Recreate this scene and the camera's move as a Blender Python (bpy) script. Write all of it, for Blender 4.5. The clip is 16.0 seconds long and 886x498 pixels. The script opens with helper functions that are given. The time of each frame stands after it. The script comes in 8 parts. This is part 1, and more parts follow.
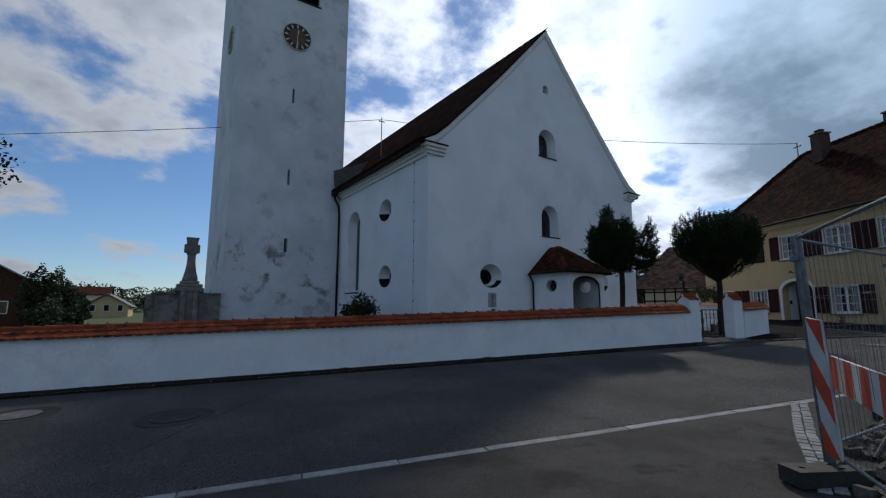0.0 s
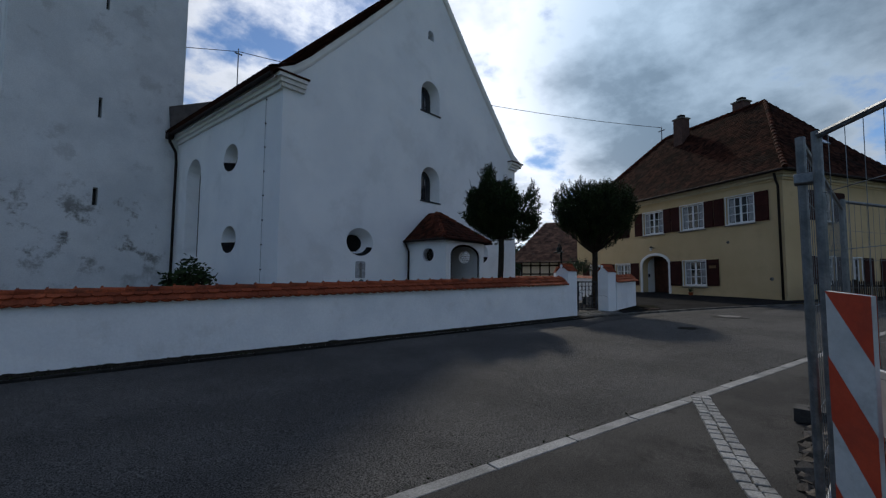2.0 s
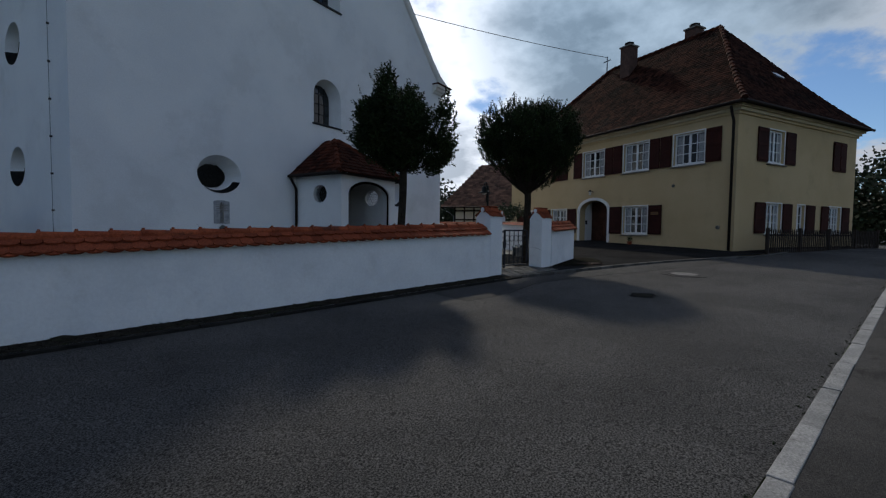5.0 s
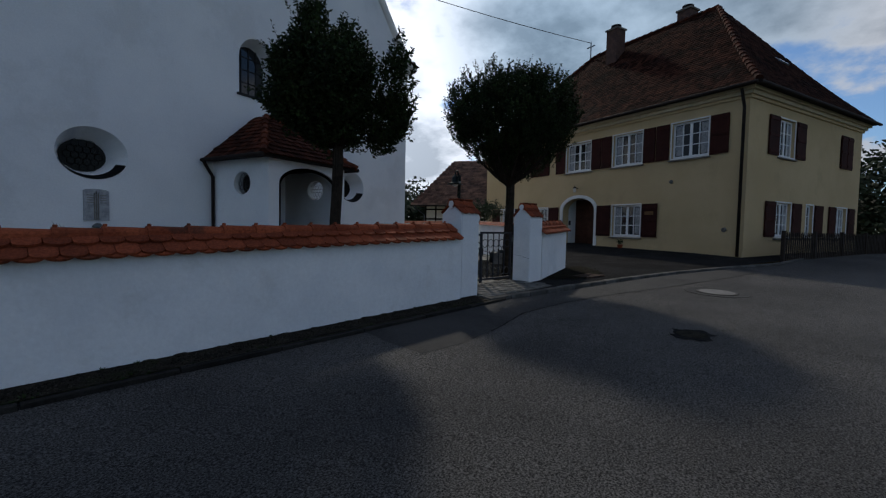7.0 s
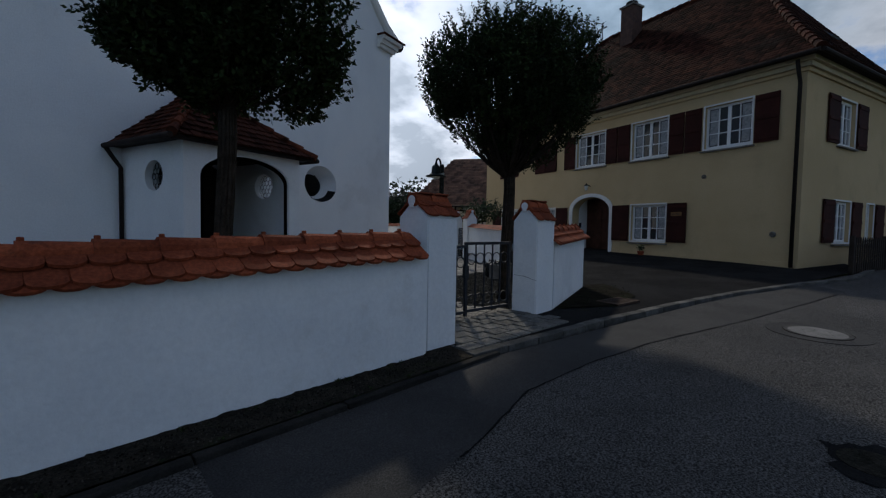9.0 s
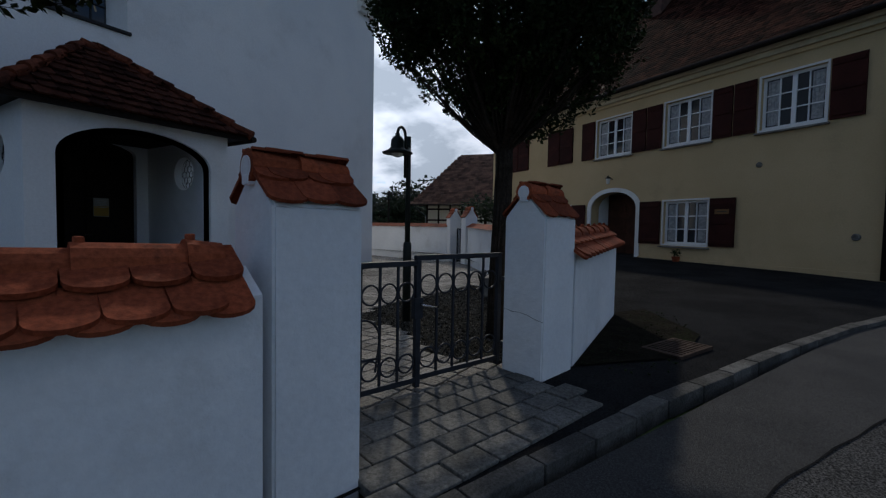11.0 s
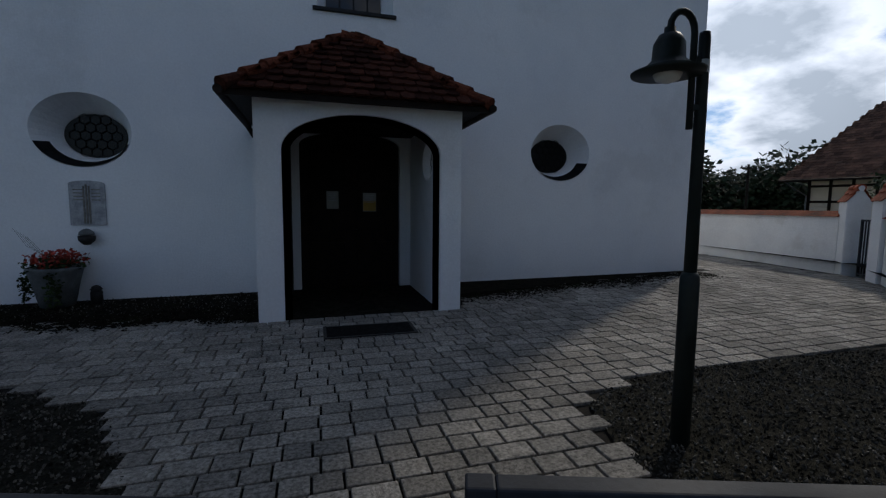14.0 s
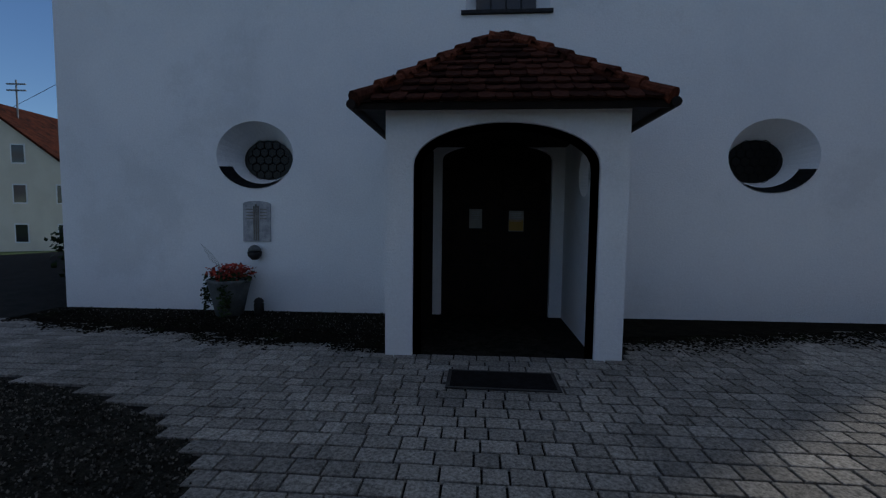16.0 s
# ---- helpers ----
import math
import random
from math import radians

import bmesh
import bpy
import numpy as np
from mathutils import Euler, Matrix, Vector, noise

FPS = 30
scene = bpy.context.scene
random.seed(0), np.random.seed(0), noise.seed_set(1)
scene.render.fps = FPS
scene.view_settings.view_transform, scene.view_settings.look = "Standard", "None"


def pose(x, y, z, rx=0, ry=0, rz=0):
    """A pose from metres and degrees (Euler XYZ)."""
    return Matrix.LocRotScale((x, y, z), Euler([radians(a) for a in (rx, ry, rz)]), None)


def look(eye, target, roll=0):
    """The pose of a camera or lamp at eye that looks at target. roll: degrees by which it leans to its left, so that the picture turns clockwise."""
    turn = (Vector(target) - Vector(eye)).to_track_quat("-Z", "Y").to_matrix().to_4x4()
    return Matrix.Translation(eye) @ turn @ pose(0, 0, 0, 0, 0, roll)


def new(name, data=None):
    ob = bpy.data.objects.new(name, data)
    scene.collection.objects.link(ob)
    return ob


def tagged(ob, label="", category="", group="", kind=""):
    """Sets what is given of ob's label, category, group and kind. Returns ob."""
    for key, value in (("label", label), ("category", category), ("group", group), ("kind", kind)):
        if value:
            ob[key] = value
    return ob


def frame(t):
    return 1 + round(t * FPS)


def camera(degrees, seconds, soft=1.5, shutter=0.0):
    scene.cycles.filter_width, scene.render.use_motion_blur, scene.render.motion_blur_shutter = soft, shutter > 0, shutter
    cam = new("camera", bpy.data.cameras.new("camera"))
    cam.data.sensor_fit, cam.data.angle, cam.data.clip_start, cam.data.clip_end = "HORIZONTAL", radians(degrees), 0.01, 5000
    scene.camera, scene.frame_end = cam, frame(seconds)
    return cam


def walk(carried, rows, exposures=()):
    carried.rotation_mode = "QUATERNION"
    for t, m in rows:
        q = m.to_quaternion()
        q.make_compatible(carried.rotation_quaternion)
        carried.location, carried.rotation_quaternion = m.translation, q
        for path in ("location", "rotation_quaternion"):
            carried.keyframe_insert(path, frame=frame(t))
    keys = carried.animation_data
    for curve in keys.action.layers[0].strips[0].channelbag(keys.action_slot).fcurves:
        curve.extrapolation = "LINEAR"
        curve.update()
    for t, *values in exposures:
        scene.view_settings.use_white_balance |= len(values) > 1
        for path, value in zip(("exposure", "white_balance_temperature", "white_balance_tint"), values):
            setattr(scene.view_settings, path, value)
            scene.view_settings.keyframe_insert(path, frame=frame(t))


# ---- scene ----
cam = camera(90.4, 16.0, soft=1.25)
PATH = [
    (0, (-0.048, 0.018, 1.435), (1.079, 1.648, 1.706), 0.1),
    (0.5, (0.504, 0.357, 1.434), (1.736, 1.91, 1.699), -0.2),
    (1, (1.044, 0.679, 1.431), (2.462, 2.066, 1.686), -0.6),
    (1.5, (1.598, 1.083, 1.385), (3.09, 2.401, 1.582), -0.2),
    (2, (2.201, 1.435, 1.395), (3.708, 2.742, 1.544), 0.4),
    (2.5, (2.781, 1.775, 1.412), (4.294, 3.082, 1.484), 0.7),
    (3, (3.402, 2.074, 1.427), (4.92, 3.375, 1.406), 0.8),
    (3.5, (3.995, 2.244, 1.457), (5.522, 3.533, 1.377), 0.7),
    (4, (4.601, 2.411, 1.483), (6.196, 3.614, 1.385), 0.7),
    (4.5, (5.209, 2.543, 1.476), (6.85, 3.683, 1.378), 0.7),
    (7, (8.491, 4.082, 1.514), (10.226, 5.072, 1.416), 1.1),
    (7.5, (9.164, 4.353, 1.525), (10.895, 5.351, 1.432), 1.1),
    (8, (9.794, 4.566, 1.554), (11.521, 5.569, 1.462), 1.0),
    (8.5, (10.445, 4.818, 1.589), (12.173, 5.82, 1.498), 1.0),
    (9, (11.068, 4.995, 1.62), (12.795, 6.0, 1.527), 1.0),
    (9.5, (11.696, 5.222, 1.634), (13.424, 6.223, 1.538), 1.1),
    (12, (14.69, 6.09, 1.699), (16.26, 7.325, 1.597), 1.2),
    (12.5, (15.14, 6.29, 1.777), (16.526, 7.726, 1.648), 1.1),
    (13, (15.59, 6.626, 1.788), (16.702, 8.282, 1.648), 0.6),
    (13.5, (15.878, 6.888, 1.815), (16.756, 8.677, 1.644), 0.7),
    (14, (16.102, 7.136, 1.835), (16.652, 9.05, 1.643), 0.5),
    (14.5, (16.217, 7.408, 1.879), (16.424, 9.385, 1.659), 0.3),
    (15, (16.282, 7.614, 1.898), (16.249, 9.6, 1.664), 0.3),
    (15.5, (16.392, 7.819, 1.917), (16.241, 9.803, 1.709), 0.4),
    (16, (16.42, 8.022, 1.939), (16.26, 10.011, 1.797), 0.7),
]
EXPOSURES = [(0.0, -0.06, 5750, 10), (1.5, -0.09, 5850, 10), (4.0, -0.10, 6000, 10), (8.0, -0.18, 5900, 10), (12.5, -0.40, 5750, 10), (14.0, -0.32, 5850, 10), (16.0, -0.22, 5600, 10)]
walk(cam, [(t, look(eye, target, roll)) for t, eye, target, roll in PATH], EXPOSURES)

# ---- world, sun, exposure ----
SUN_AZ, SUN_EL = 35.0, 37.0
sun_dir = Vector((math.cos(radians(SUN_AZ)) * math.cos(radians(SUN_EL)), math.sin(radians(SUN_AZ)) * math.cos(radians(SUN_EL)), math.sin(radians(SUN_EL))))
SUN_POWER, SKY_POWER, CLOUD = 1.9, 0.084, 1.05

world = bpy.data.worlds.new("sky")
scene.world = world
world.use_nodes = True
wn, wl = world.node_tree.nodes, world.node_tree.links
wn.clear()


def wnode(kind, **props):
    node = wn.new(kind)
    for key, value in props.items():
        if key == "operation":
            node.operation = value
        elif key == "blend":
            node.data_type, node.blend_type = "RGBA", value
    return node


def wmath(op, a, b=None, clamp=False):
    node = wn.new("ShaderNodeMath")
    node.operation, node.use_clamp = op, clamp
    for k, v in enumerate((a, b)):
        if v is None:
            continue
        if isinstance(v, (int, float)):
            node.inputs[k].default_value = v
        else:
            wl.new(v, node.inputs[k])
    return node.outputs[0]


sky = wn.new("ShaderNodeTexSky")
sky.sky_type, sky.sun_disc = "NISHITA", False
sky.sun_elevation, sky.sun_rotation = radians(SUN_EL), radians(90 - SUN_AZ)
sky.air_density, sky.dust_density, sky.ozone_density = 1.0, 0.2, 3.0
coord = wn.new("ShaderNodeTexCoord")
sep = wn.new("ShaderNodeSeparateXYZ")
wl.new(coord.outputs["Generated"], sep.inputs[0])
lift = wmath("MAXIMUM", wmath("ADD", sep.outputs[2], 0.30), 0.08)
comb = wn.new("ShaderNodeCombineXYZ")
wl.new(wmath("DIVIDE", sep.outputs[0], lift), comb.inputs[0])
wl.new(wmath("DIVIDE", sep.outputs[1], lift), comb.inputs[1])
comb.inputs[2].default_value = 4.3


def cloud_noise(scale, detail, rough):
    node = wn.new("ShaderNodeTexNoise")
    node.inputs["Scale"].default_value, node.inputs["Detail"].default_value, node.inputs["Roughness"].default_value = scale, detail, rough
    wl.new(comb.outputs[0], node.inputs["Vector"])
    return node.outputs["Fac"]


big, fine = cloud_noise(2.3, 9, 0.55), cloud_noise(6.0, 7, 0.62)
density = wmath("ADD", wmath("MULTIPLY", big, 0.78), wmath("MULTIPLY", fine, 0.22))
# one large cloud bank to the north-west, high up
bank = wn.new("ShaderNodeVectorMath")
bank.operation = "DOT_PRODUCT"
wl.new(coord.outputs["Generated"], bank.inputs[0])
bank.inputs[1].default_value = Vector((-0.09, 0.87, 0.49)).normalized()
bulk = wn.new("ShaderNodeMapRange")
bulk.interpolation_type = "SMOOTHSTEP"
wl.new(bank.outputs["Value"], bulk.inputs[0])
bulk.inputs[1].default_value, bulk.inputs[2].default_value, bulk.inputs[4].default_value = 0.955, 0.995, 0.12
density = wmath("ADD", density, bulk.outputs[0])


def sky_zone(azimuth, elevation, inner, outer, amount):
    """More or less cloud round one direction, fading out between two angles."""
    node = wn.new("ShaderNodeVectorMath")
    node.operation = "DOT_PRODUCT"
    wl.new(coord.outputs["Generated"], node.inputs[0])
    node.inputs[1].default_value = (math.cos(radians(azimuth)) * math.cos(radians(elevation)), math.sin(radians(azimuth)) * math.cos(radians(elevation)), math.sin(radians(elevation)))
    ease = wn.new("ShaderNodeMapRange")
    ease.interpolation_type = "SMOOTHSTEP"
    wl.new(node.outputs["Value"], ease.inputs[0])
    ease.inputs[1].default_value, ease.inputs[2].default_value, ease.inputs[4].default_value = math.cos(radians(outer)), math.cos(radians(inner)), amount
    return ease.outputs[0]


# a heavy grey cloud to the east, clear sky to the north-west
density = wmath("ADD", density, sky_zone(9, 24, 6, 20, 0.17))
density = wmath("ADD", density, sky_zone(30, 16, 4, 16, 0.05))
density = wmath("ADD", density, sky_zone(137, 16, 12, 28, -0.16))
density = wmath("ADD", density, sky_zone(84, 14, 4, 18, -0.06))
density = wmath("ADD", density, sky_zone(45, 8, 4, 20, 0.13))
cover = wn.new("ShaderNodeMapRange")
cover.interpolation_type = "SMOOTHSTEP"
wl.new(density, cover.inputs[0])
cover.inputs[1].default_value, cover.inputs[2].default_value = 0.466, 0.575
# thick cores are greyer, edges and the part round the sun are bright
core = wn.new("ShaderNodeMapRange")
wl.new(density, core.inputs[0])
core.inputs[1].default_value, core.inputs[2].default_value, core.inputs[3].default_value, core.inputs[4].default_value = 0.56, 0.72, 1.0, 0.52
dot = wn.new("ShaderNodeVectorMath")
dot.operation = "DOT_PRODUCT"
wl.new(coord.outputs["Generated"], dot.inputs[0])
dot.inputs[1].default_value = sun_dir
sunward = wn.new("ShaderNodeMapRange")
sunward.interpolation_type = "SMOOTHSTEP"
wl.new(dot.outputs["Value"], sunward.inputs[0])
sunward.inputs[1].default_value, sunward.inputs[2].default_value, sunward.inputs[4].default_value = 0.84, 0.98, 0.045
wl.new(wmath("ADD", density, sunward.outputs[0]), cover.inputs[0])
near_sun = wmath("POWER", wmath("MAXIMUM", dot.outputs["Value"], 0.0), 4.0)
glow = wmath("ADD", wmath("MULTIPLY", near_sun, 0.80), 0.40)
heavy = sky_zone(8, 25, 5, 24, 1.0)
cloud_light = wmath("MULTIPLY", wmath("MULTIPLY", glow, core.outputs[0]), CLOUD)
cloud_light = wmath("MULTIPLY", cloud_light, wmath("SUBTRACT", 1.0, wmath("MULTIPLY", heavy, 0.28)))
cloud_light = wmath("MULTIPLY", cloud_light, wmath("ADD", 1.0, sky_zone(44, 8, 3, 22, 0.4)))
cloud_col = wn.new("ShaderNodeCombineXYZ")
# grey cores let the blue of the sky through
wl.new(wmath("MULTIPLY", wmath("MULTIPLY", cloud_light, wmath("SUBTRACT", 0.99, wmath("MULTIPLY", heavy, 0.28))), wmath("POWER", core.outputs[0], 0.22)), cloud_col.inputs[0])
wl.new(wmath("MULTIPLY", wmath("MULTIPLY", cloud_light, wmath("SUBTRACT", 0.99, wmath("MULTIPLY", heavy, 0.12))), wmath("POWER", core.outputs[0], 0.1)), cloud_col.inputs[1])
wl.new(wmath("MULTIPLY", cloud_light, 1.01), cloud_col.inputs[2])
tint = wn.new("ShaderNodeMix")
tint.data_type, tint.blend_type = "RGBA", "MULTIPLY"
tint.inputs[0].default_value = 1.0
wl.new(sky.outputs[0], tint.inputs[6])
tint.inputs[7].default_value = (SKY_POWER * 0.93, SKY_POWER * 0.99, SKY_POWER * 1.05, 1)
mixer = wn.new("ShaderNodeMix")
mixer.data_type = "RGBA"
wl.new(cover.outputs[0], mixer.inputs[0])
wl.new(tint.outputs[2], mixer.inputs[6])
wl.new(cloud_col.outputs[0], mixer.inputs[7])
back = wn.new("ShaderNodeBackground")
wl.new(mixer.outputs[2], back.inputs[0])
back.inputs[1].default_value = 1.0
wout = wn.new("ShaderNodeOutputWorld")
wl.new(back.outputs[0], wout.inputs[0])

sun = new("sun", bpy.data.lights.new("sun", "SUN"))
sun.data.energy, sun.data.angle, sun.data.color = SUN_POWER, radians(2.8), (1.0, 0.87, 0.68)
sun.matrix_world = look(sun_dir * 80, (0, 0, 0))


# ---- materials ----
def material(name, c1, c2, rough=0.8, scale=3.0, grain=60.0, grain_amount=0.25, bump=0.2, bump_scale=80.0, metal=0.0, stain=None, stain_scale=0.7, stain_amount=0.0, island=0.0, random_tint=0.0, spec=0.4, coords="Object", band=None, grain_span=(0.3, 0.7)):
    """Two tones by a broad noise, a fine grain, optional stains with a shape of their own, and fine relief."""
    m = bpy.data.materials.new(name)
    m.use_nodes = True
    n, l = m.node_tree.nodes, m.node_tree.links
    bsdf = n["Principled BSDF"]
    if coords == "World":
        pos = n.new("ShaderNodeNewGeometry").outputs["Position"]
    else:
        pos = n.new("ShaderNodeTexCoord").outputs["Object"]

    def noise_tex(s, detail=5, roughness=0.6):
        t = n.new("ShaderNodeTexNoise")
        t.inputs["Scale"].default_value, t.inputs["Detail"].default_value, t.inputs["Roughness"].default_value = s, detail, roughness
        l.new(pos, t.inputs["Vector"])
        return t.outputs["Fac"]

    def ramp(sock, a, b):
        r = n.new("ShaderNodeMapRange")
        r.interpolation_type = "SMOOTHSTEP"
        l.new(sock, r.inputs[0])
        r.inputs[1].default_value, r.inputs[2].default_value = a, b
        return r.outputs[0]

    def mix(fac, a, b, mode="MIX"):
        x = n.new("ShaderNodeMix")
        x.data_type, x.blend_type = "RGBA", mode
        if isinstance(fac, float):
            x.inputs[0].default_value = fac
        else:
            l.new(fac, x.inputs[0])
        for k, v in ((6, a), (7, b)):
            if isinstance(v, tuple):
                x.inputs[k].default_value = (*v, 1)
            else:
                l.new(v, x.inputs[k])
        return x.outputs[2]

    col = mix(ramp(noise_tex(scale), 0.35, 0.65), c1, c2)
    if stain:
        spot = n.new("ShaderNodeMath")
        spot.operation = "MULTIPLY"
        l.new(ramp(noise_tex(stain_scale, 8, 0.7), 0.53, 0.66), spot.inputs[0])
        spot.inputs[1].default_value = stain_amount
        amount = spot.outputs[0]
        if band:
            # a zone of old damp staining: middle height, half width, share elsewhere
            xyz = n.new("ShaderNodeSeparateXYZ")
            l.new(pos, xyz.inputs[0])
            off = n.new("ShaderNodeMath")
            off.operation = "SUBTRACT"
            l.new(xyz.outputs[2], off.inputs[0])
            off.inputs[1].default_value = band[0]
            size = n.new("ShaderNodeMath")
            size.operation = "ABSOLUTE"
            l.new(off.outputs[0], size.inputs[0])
            zone = n.new("ShaderNodeMapRange")
            zone.interpolation_type = "SMOOTHSTEP"
            l.new(size.outputs[0], zone.inputs[0])
            zone.inputs[1].default_value, zone.inputs[2].default_value, zone.inputs[3].default_value, zone.inputs[4].default_value = 0.3, band[1], 1.0, band[2]
            both = n.new("ShaderNodeMath")
            both.operation = "MULTIPLY"
            l.new(amount, both.inputs[0])
            l.new(zone.outputs[0], both.inputs[1])
            amount = both.outputs[0]
        col = mix(amount, col, stain)
    if grain_amount:
        g = n.new("ShaderNodeMapRange")
        l.new(noise_tex(grain, 3, 0.7), g.inputs[0])
        g.inputs[1].default_value, g.inputs[2].default_value = grain_span
        g.inputs[3].default_value, g.inputs[4].default_value = 1 - grain_amount, 1 + grain_amount
        vec = n.new("ShaderNodeCombineXYZ")
        for k in range(3):
            l.new(g.outputs[0], vec.inputs[k])
        col = mix(1.0, col, vec.outputs[0], "MULTIPLY")
    for amount, sock in ((island, "Random Per Island"), (random_tint, "Random")):
        if not amount:
            continue
        src = n.new("ShaderNodeNewGeometry" if sock == "Random Per Island" else "ShaderNodeObjectInfo").outputs[sock]
        g = n.new("ShaderNodeMapRange")
        l.new(src, g.inputs[0])
        g.inputs[3].default_value, g.inputs[4].default_value = 1 - amount, 1 + amount
        vec = n.new("ShaderNodeCombineXYZ")
        for k in range(3):
            l.new(g.outputs[0], vec.inputs[k])
        col = mix(1.0, col, vec.outputs[0], "MULTIPLY")
    l.new(col, bsdf.inputs["Base Color"])
    bsdf.inputs["Roughness"].default_value, bsdf.inputs["Metallic"].default_value = rough, metal
    bsdf.inputs["Specular IOR Level"].default_value = spec
    if bump:
        b = n.new("ShaderNodeBump")
        b.inputs["Strength"].default_value, b.inputs["Distance"].default_value = bump, 0.02
        l.new(noise_tex(bump_scale, 6, 0.65), b.inputs["Height"])
        l.new(b.outputs[0], bsdf.inputs["Normal"])
    return m


def glass_material(name, tone, rough=0.05, spec=0.6):
    m = bpy.data.materials.new(name)
    m.use_nodes = True
    b = m.node_tree.nodes["Principled BSDF"]
    b.inputs["Base Color"].default_value = (*tone, 1)
    b.inputs["Roughness"].default_value, b.inputs["Specular IOR Level"].default_value = rough, spec
    return m


def clear_glass(name):
    m = bpy.data.materials.new(name)
    m.use_nodes = True
    b = m.node_tree.nodes["Principled BSDF"]
    b.inputs["Base Color"].default_value = (0.86, 0.88, 0.88, 1)
    b.inputs["Transmission Weight"].default_value, b.inputs["Roughness"].default_value, b.inputs["IOR"].default_value = 1.0, 0.12, 1.2
    return m


M = {"clear_glass": clear_glass("old_pane_glass")}
M["asphalt"] = material("asphalt", (0.078, 0.076, 0.073), (0.122, 0.118, 0.112), 0.9, 0.4, 80, 0.95, 0.8, 150, stain=(0.054, 0.053, 0.053), stain_scale=0.45, stain_amount=0.45, spec=0.25, grain_span=(0.40, 0.72))
M["asphalt_worn"] = material("asphalt_worn", (0.045, 0.043, 0.040), (0.078, 0.074, 0.068), 0.92, 0.8, 90, 0.5, 0.5, 120, stain=(0.024, 0.023, 0.021), stain_scale=1.1, stain_amount=0.75, spec=0.2, grain_span=(0.38, 0.74))
M["verge_soil"] = material("verge_soil", (0.020, 0.018, 0.014), (0.040, 0.035, 0.027), 0.95, 6, 50, 0.6, 1.0, 50, stain=(0.022, 0.028, 0.011), stain_scale=3.0, stain_amount=0.7, spec=0.05)
M["verge_litter"] = material("verge_litter", (0.018, 0.016, 0.013), (0.055, 0.049, 0.040), 0.92, 9, 60, 0.3, 0.3, 60, island=0.85, coords="World", spec=0.05)
M["worn_kerb"] = material("worn_kerb", (0.070, 0.068, 0.063), (0.13, 0.126, 0.117), 0.92, 3, 60, 0.35, 0.5, 80, stain=(0.035, 0.033, 0.03), stain_scale=2.5, stain_amount=0.6, random_tint=0.2, coords="World", spec=0.1)
M["old_slab"] = material("old_slab", (0.11, 0.108, 0.10), (0.17, 0.165, 0.15), 0.92, 2.0, 42, 0.45, 0.5, 90, stain=(0.06, 0.058, 0.05), stain_scale=1.5, stain_amount=0.65, random_tint=0.2, coords="World", spec=0.15)
M["asphalt_patch"] = material("asphalt_patch", (0.012, 0.012, 0.0125), (0.021, 0.021, 0.0215), 0.95, 1.2, 60, 0.5, 0.6, 140, spec=0.03)
M["asphalt_dark"] = material("asphalt_dark", (0.040, 0.040, 0.040), (0.064, 0.063, 0.061), 0.9, 0.9, 100, 0.55, 0.5, 150, spec=0.25, grain_span=(0.40, 0.78))
M["white_plaster"] = material("white_plaster", (0.78, 0.80, 0.825), (0.85, 0.865, 0.88), 0.92, 0.45, 30, 0.04, 0.35, 40, stain=(0.60, 0.61, 0.61), stain_scale=0.5, stain_amount=0.3, spec=0.2)
M["old_plaster"] = material("old_plaster", (0.62, 0.64, 0.655), (0.74, 0.755, 0.765), 0.92, 0.5, 22, 0.07, 0.35, 40, stain=(0.13, 0.122, 0.105), stain_scale=0.95, stain_amount=0.92, band=(3.4, 2.6, 0.26))
M["wall_plaster"] = material("wall_plaster", (0.76, 0.775, 0.795), (0.85, 0.86, 0.87), 0.92, 0.9, 25, 0.04, 0.6, 8, stain=(0.56, 0.55, 0.52), stain_scale=1.1, stain_amount=0.3)
M["yellow_plaster"] = material("yellow_plaster", (0.49, 0.367, 0.198), (0.555, 0.42, 0.235), 0.92, 0.4, 28, 0.05, 0.3, 40, stain=(0.39, 0.30, 0.165), stain_scale=0.6, stain_amount=0.4)
M["trim_white"] = material("trim_white", (0.74, 0.73, 0.70), (0.80, 0.79, 0.76), 0.8, 2.0, 60, 0.04, 0.1, 60)
M["old_tile"] = material("old_tile", (0.030, 0.0115, 0.008), (0.074, 0.0235, 0.013), 0.92, 2.2, 30, 0.4, 0.4, 60, stain=(0.011, 0.010, 0.008), stain_scale=2.0, stain_amount=0.85, island=0.55, random_tint=0.55, spec=0.06)
M["barn_tile"] = material("barn_tile", (0.085, 0.05, 0.036), (0.15, 0.085, 0.058), 0.92, 1.2, 30, 0.35, 0.4, 60, stain=(0.05, 0.038, 0.03), stain_scale=0.9, stain_amount=0.7, island=0.4, spec=0.1)
M["cornice_cream"] = material("cornice_cream", (0.50, 0.42, 0.27), (0.58, 0.49, 0.33), 0.9, 1.5, 40, 0.06, 0.2, 50, stain=(0.36, 0.3, 0.2), stain_scale=1.4, stain_amount=0.4)
M["sign_ochre"] = material("sign_ochre", (0.15, 0.075, 0.022), (0.19, 0.10, 0.03), 0.7, 6, 50, 0.1, 0.05, 50)
M["dark_tile"] = material("dark_tile", (0.019, 0.0082, 0.006), (0.039, 0.0152, 0.0098), 0.97, 1.0, 30, 0.45, 0.3, 60, stain=(0.012, 0.010, 0.0085), stain_scale=0.8, stain_amount=0.75, island=0.75, spec=0.02)
